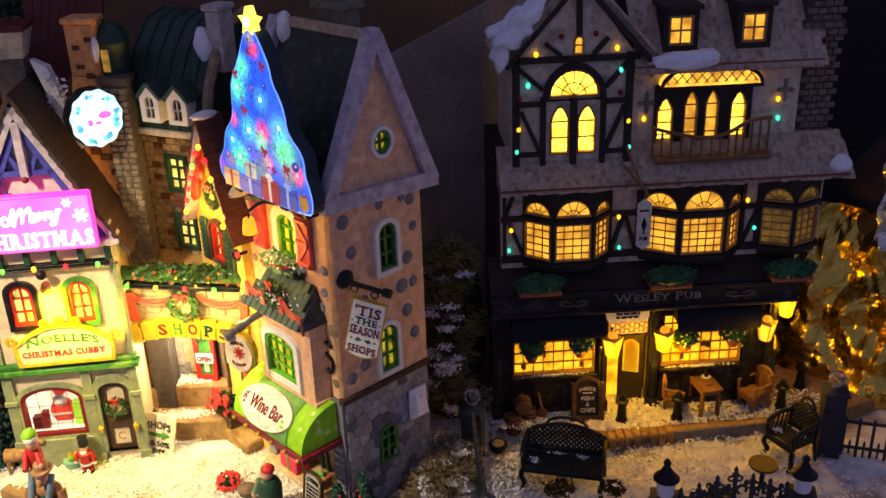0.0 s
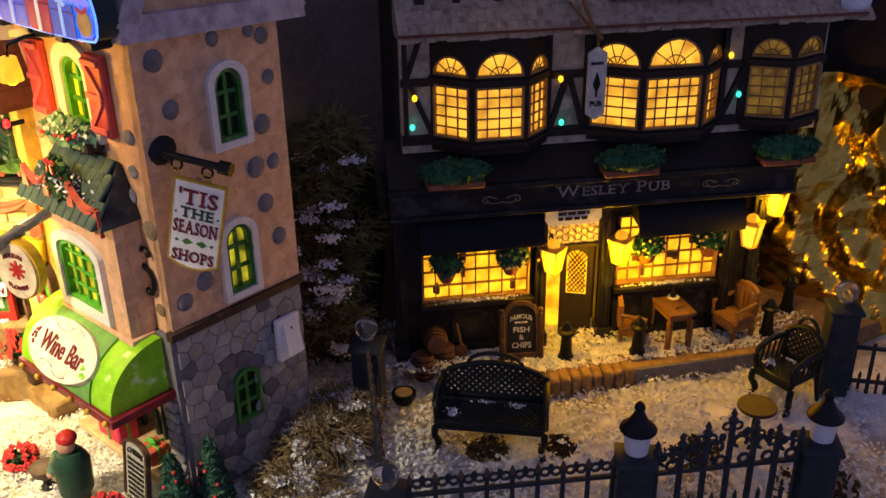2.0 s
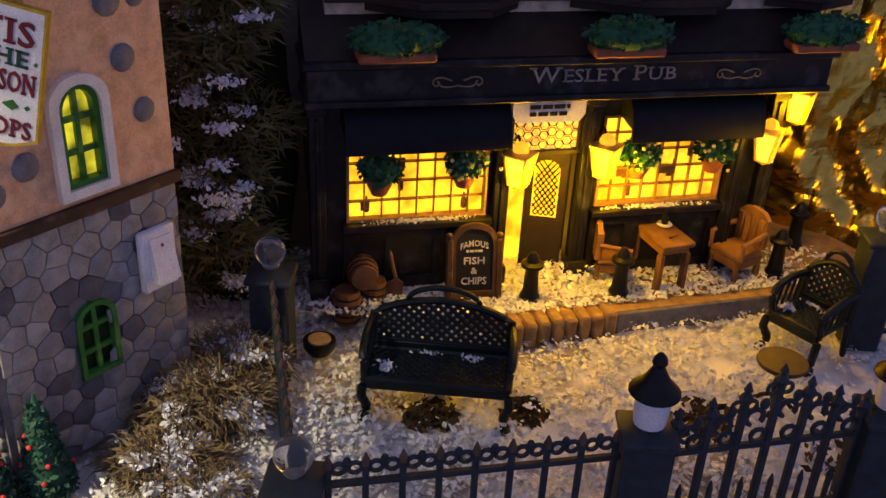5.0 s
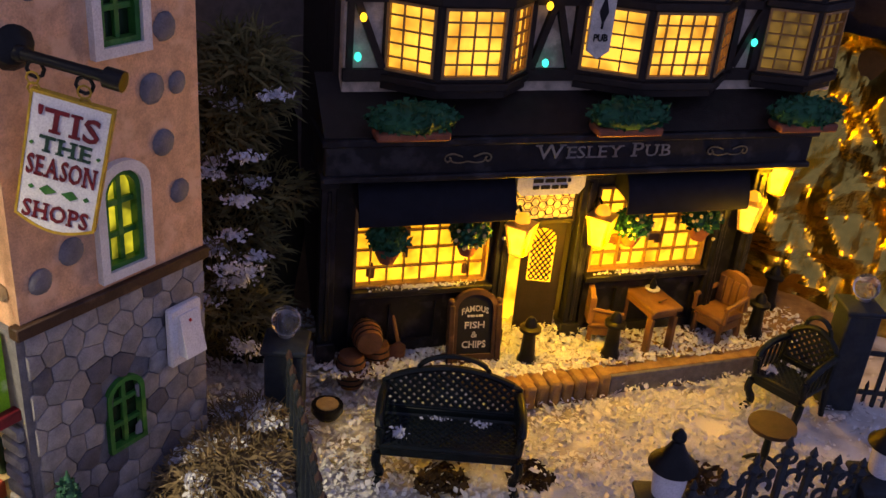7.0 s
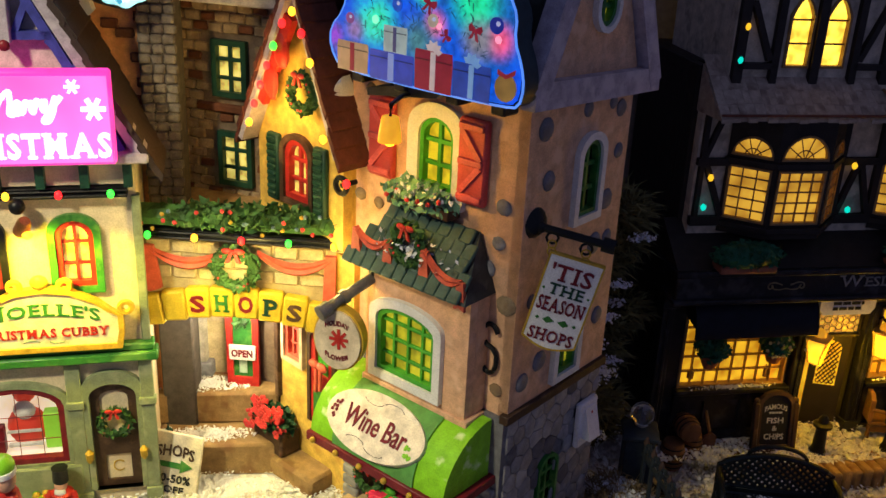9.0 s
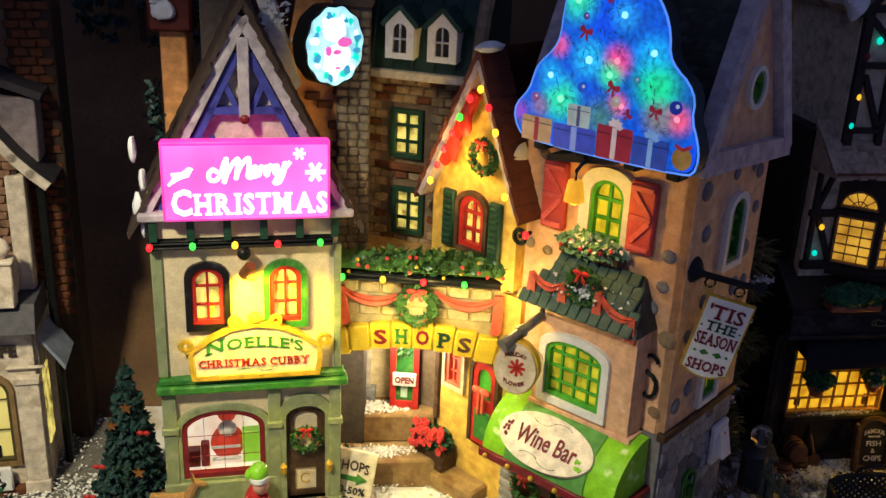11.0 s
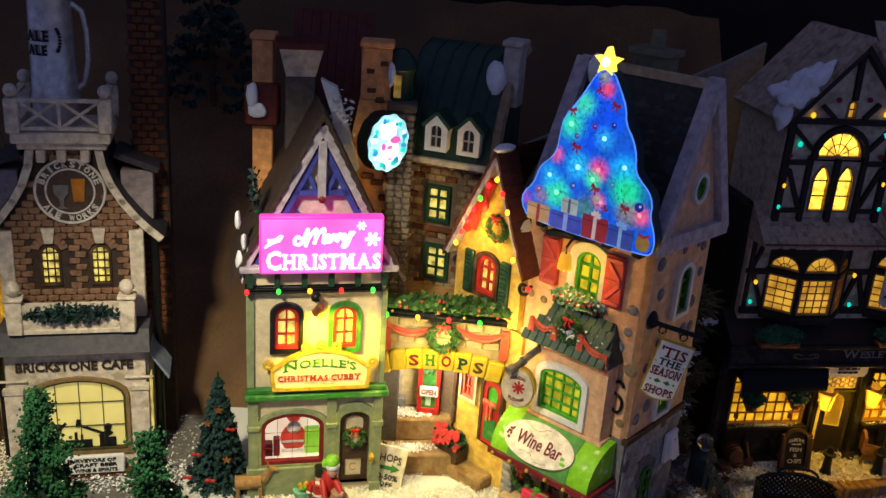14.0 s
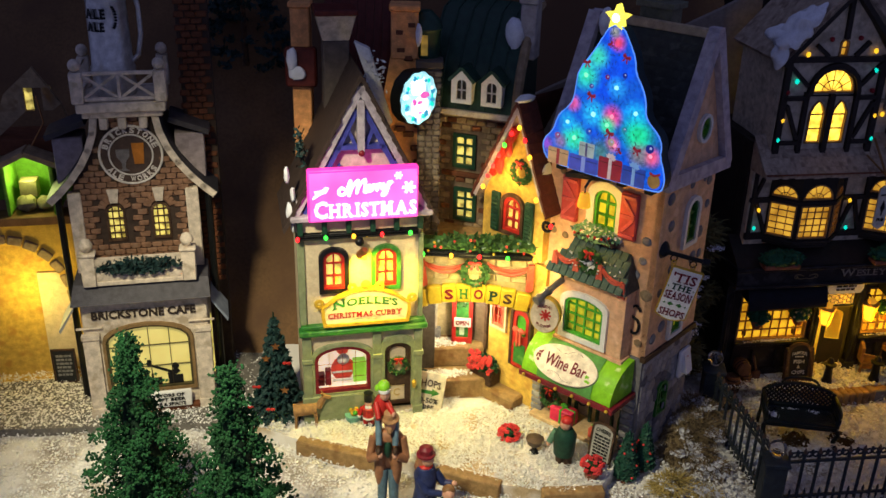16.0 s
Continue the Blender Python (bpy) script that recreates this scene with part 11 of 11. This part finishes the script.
part("loft_sack", G().ball((0.010, 0.012, 0.288), (0.010, 0.008, 0.008), 10, 7, 0.3).ball((0.026, 0.014, 0.287), (0.008, 0.008, 0.007), 10, 7, 0.3).box(0.004, 0.020, 0.016, 0.030, 0.293, 0.309), mat("sacking", (0.30, 0.24, 0.12), 0.8), yh)
part("loft_brick", G().box(-0.12, 0.058, 0.018, 0.06, 0.335, 0.35), REDBRICK, yh)
part("attic", G().slab([(-0.02, 0.34), (0.06, 0.34), (0.05, 0.38), (0.028, 0.415), (0.0, 0.39)], [rect(0.018, 0.026, 0.374, 0.396), rect(0.034, 0.042, 0.374, 0.396)], 0.03, 0.036), TANSTONE, yh)
part("attic_window", G().box(0.018, 0.026, 0.034, 0.0355, 0.374, 0.396).box(0.034, 0.042, 0.034, 0.0355, 0.374, 0.396), LITPALE, yh)
part("attic_wire", G().tube([(0.030, 0.024, 0.390), (0.034, 0.02, 0.365), (0.022, 0.012, 0.345)], 0.0007), COPPER, yh)

# ---- snow lying loose ----


def flakes(count, place, size, seed, tilt=0.4):
    rnd = random.Random(seed)
    vs, fs = [], []
    while len(fs) < count:
        p = place(rnd)
        if p is None:
            continue
        u = Vector((rnd.gauss(0, 1), rnd.gauss(0, 1), rnd.gauss(0, tilt))).normalized()
        w = u.cross(Vector((rnd.gauss(0, tilt), rnd.gauss(0, tilt), 1))).normalized()
        s = size * rnd.uniform(0.5, 1.3)
        c = Vector(p)
        o = len(vs)
        vs += [c - u * s, c + w * s * rnd.uniform(0.3, 0.7), c + u * s * rnd.uniform(0.6, 1), c - w * s * rnd.uniform(0.3, 0.7)]
        fs.append([o, o + 1, o + 2, o + 3])
    return G().add(vs, fs)


def inside(x, y, loop):
    hit, k = False, len(loop)
    for i in range(k):
        (xa, ya), (xb, yb) = loop[i], loop[(i + 1) % k]
        if (ya > y) != (yb > y) and x < xa + (y - ya) * (xb - xa) / (yb - ya):
            hit = not hit
    return hit


def yard_place(rnd):
    x, y = rnd.uniform(-0.04, 0.42), rnd.uniform(0.50, 0.80)
    for px, py, pr in ((0.105, 0.668, 0.016), (0.152, 0.668, 0.012), (0.235, 0.66, 0.02), (0.30, 0.62, 0.03), (0.262, 0.705, 0.010), (0.33, 0.69, 0.02)):
        if (x - px) ** 2 + (y - py) ** 2 < pr * pr and rnd.random() < 0.88:
            return None
    if lump(x, y, 40, 4.0) < -0.25 and rnd.random() < 0.6:
        return None
    if x > 0.31 and rnd.random() < min(0.9, (x - 0.31) * 14):
        return None
    if y > 0.735 + 0.15 * (x - 0.15) and x > 0.15:
        return None
    return (x, y, ground_z(x, y) + rnd.random() ** 2 * 0.0065)


solo("yard_snow", flakes(34000, yard_place, 0.0022, 5, 0.6), FLAKE, "loose white snow flakes over the pub yard", "snow", kind="stuff")


def terrace_place(rnd):
    x, y = rnd.uniform(0.03, 0.36), rnd.uniform(0.735, 0.81)
    thick = math.exp(-((x - 0.185) / 0.05) ** 2) * 0.9 + 0.35 * math.exp(-((x - 0.10) / 0.06) ** 2) + 0.13 + 0.3 * math.exp(-((x - 0.29) / 0.03) ** 2) * (1 if y < 0.785 else 0.2)
    if rnd.random() > thick or y < 0.735 + 0.17 * (x - 0.15):
        return None
    heap = 0.008 * math.exp(-((x - 0.19) / 0.022) ** 2 - ((y - 0.782) / 0.018) ** 2)
    return (x, y, 0.101 + rnd.random() * (0.0025 + heap))


solo("terrace_snow", flakes(13000, terrace_place, 0.0021, 6, 0.6), FLAKE, "drifts of loose snow on the pub terrace", "snow", kind="stuff")
foot = [(-0.375, 0.672), (-0.262, 0.698), (-0.29, 0.78), (-0.40, 0.75)]


def court_place(rnd):
    x, y = rnd.uniform(-0.43, -0.03), rnd.uniform(0.56, 0.72)
    if not inside(x, y, court) or inside(x, y, foot):
        return None
    if lump(x, y, 35, 8.0) < -0.2 and rnd.random() < 0.75:
        return None
    return (x, y, 0.1033 + rnd.random() ** 2 * 0.0042)


solo("courtyard_snow", flakes(46000, court_place, 0.0014, 7), FLAKE, "loose white snow flakes over the shops' courtyard", "snow", kind="stuff")


def street_place(rnd):
    x, y = rnd.uniform(-0.78, 0.0), rnd.uniform(0.40, 0.80)
    if inside(x, y, court):
        return None
    if -0.47 < x < -0.36 and y > 0.715 and rnd.random() < 0.85:
        return None
    up = inside(x, y, [(-0.70, 0.648), (-0.40, 0.672), (-0.41, 0.80), (-0.70, 0.80)])
    return (x, y, (0.0983 if up else ground_z(x, y)) + rnd.random() ** 2 * 0.0045)


solo("street_snow", flakes(64000, street_place, 0.0017, 9), FLAKE, "loose white snow flakes over the street", "snow", kind="stuff")

# leaf litter showing through the snow
rnd = random.Random(2)
g = G()
for px, py, pr in ((0.105, 0.668, 0.016), (0.152, 0.668, 0.012), (0.235, 0.66, 0.02), (0.30, 0.62, 0.03)):
    g.leaves((px, py, 0.0885), (pr, pr, 0.0012), 260, 0.0028, 0.0)
solo("leaf_litter", g, mat("brown_litter", (0.06, 0.035, 0.012), 0.8), "brown leaf litter bare of snow under the bench", "leaf litter", kind="stuff")

# ---- stones of the tower base and terrace kerb ----
sb_ = bpy.data.objects["side_base"]
rnd = random.Random(11)
COBBLE = [mat("pale_cobble", (0.27, 0.265, 0.275), 0.75, bump=0.5, stain=(0.34, 0.33, 0.32), amount=0.3), mat("grey_cobble", (0.22, 0.22, 0.235), 0.75, bump=0.5), mat("tan_cobble", (0.27, 0.245, 0.225), 0.75, bump=0.5), mat("slate_cobble", (0.10, 0.10, 0.12), 0.75, bump=0.5)]


def cells(u0, u1, z0, z1, du, dz, jit):
    """Close-fitting irregular stones: the cells round jittered seeds."""
    seeds = []
    rows = int((z1 - z0) / dz)
    for r in range(-1, rows + 2):
        for i in range(-1, int((u1 - u0) / du) + 2):
            seeds.append((u0 + (i + 0.5 * (r % 2)) * du + rnd.uniform(-jit, jit) * du, z0 + r * dz + rnd.uniform(-jit, jit) * dz))
    for a in seeds:
        if not (u0 < a[0] < u1 and z0 < a[1] < z1):
            continue
        poly = [(u0, z0), (u1, z0), (u1, z1), (u0, z1)]
        for b in seeds:
            if b is a or abs(a[0] - b[0]) > 3 * du or abs(a[1] - b[1]) > 3 * dz:
                continue
            nx, nz = b[0] - a[0], b[1] - a[1]
            c = nx * (a[0] + b[0]) / 2 + nz * (a[1] + b[1]) / 2
            out = []
            for p, q in zip(poly, poly[1:] + poly[:1]):
                sp, sq = nx * p[0] + nz * p[1] - c, nx * q[0] + nz * q[1] - c
                if sp <= 0:
                    out.append(p)
                if sp * sq < 0:
                    t = sp / (sp - sq)
                    out.append((p[0] + (q[0] - p[0]) * t, p[1] + (q[1] - p[1]) * t))
            poly = out
        yield a, poly


for (u, z), poly in cells(0.0005, 0.0885, 0.102, 0.2055, 0.0108, 0.0092, 0.24):
    if (0.032 < u < 0.053 and 0.133 < z < 0.170) or (0.066 < u < 0.081 and 0.165 < z < 0.188):
        continue
    n = len(poly)
    rings = [(0.99, 0.0), (0.94, 0.0007), (0.70, 0.0012)]
    g = G()
    g.add([(h - 0.0004, u + (p - u) * k, z + (q - z) * k) for k, h in rings for p, q in poly] + [(0.0009, u, z)], [[r * n + i, r * n + (i + 1) % n, (r + 1) * n + (i + 1) % n, (r + 1) * n + i] for r in (0, 1) for i in range(n)] + [[2 * n + i, 2 * n + (i + 1) % n, 3 * n] for i in range(n)])
    mesh_part("stone", g, rnd.choice((COBBLE[0], COBBLE[1], COBBLE[1], COBBLE[2], COBBLE[0], COBBLE[1], COBBLE[3])), sb_)
cw = bpy.data.objects["counter_wall"]
for x0 in (-0.1065, -0.008):
    for r in range(9):
        o = part("pier_stone", G().box(x0 - 0.0062, x0 + 0.0062, -0.0055, -0.002, 0.106 + r * 0.0069, 0.1122 + r * 0.0069, 0.0014), STONE, cw)
kb = thing("terrace_kerb", "worn tan brick edging of the terrace corner", "kerb", 0.150, 0.728, 0.0865, 11)
for i in range(8):
    part("kerb_brick", G().box(0.001 + i * 0.0078, 0.0082 + i * 0.0078, -0.006 - 0.001 * random.random(), 0.016, 0.0865, 0.1005 + 0.0012 * random.random() + 0.001, 0.0015), SANDSTONE, kb)
part("kerb_face", G().box(0.064, 0.20, -0.0035, -0.0005, 0.0865, 0.1000, 0.0006), mat("grey_kerb", (0.17, 0.165, 0.16), 0.7), kb)
for (xa, ya), (xb, yb) in (((-0.375, 0.634), (-0.300, 0.610)), ((-0.245, 0.594), (-0.19, 0.572)), ((-0.155, 0.563), (-0.10, 0.566))):
    t = thing("wooden_edging", "tan wooden edging strip of the courtyard", "edging", xa, ya, 0.0885, math.degrees(math.atan2(yb - ya, xb - xa)), "courtyard edging")
    l = math.hypot(xb - xa, yb - ya)
    part("plank", G().box(0, l, -0.006, 0.006, 0.0885, 0.1060, 0.0012), SANDSTONE, t)
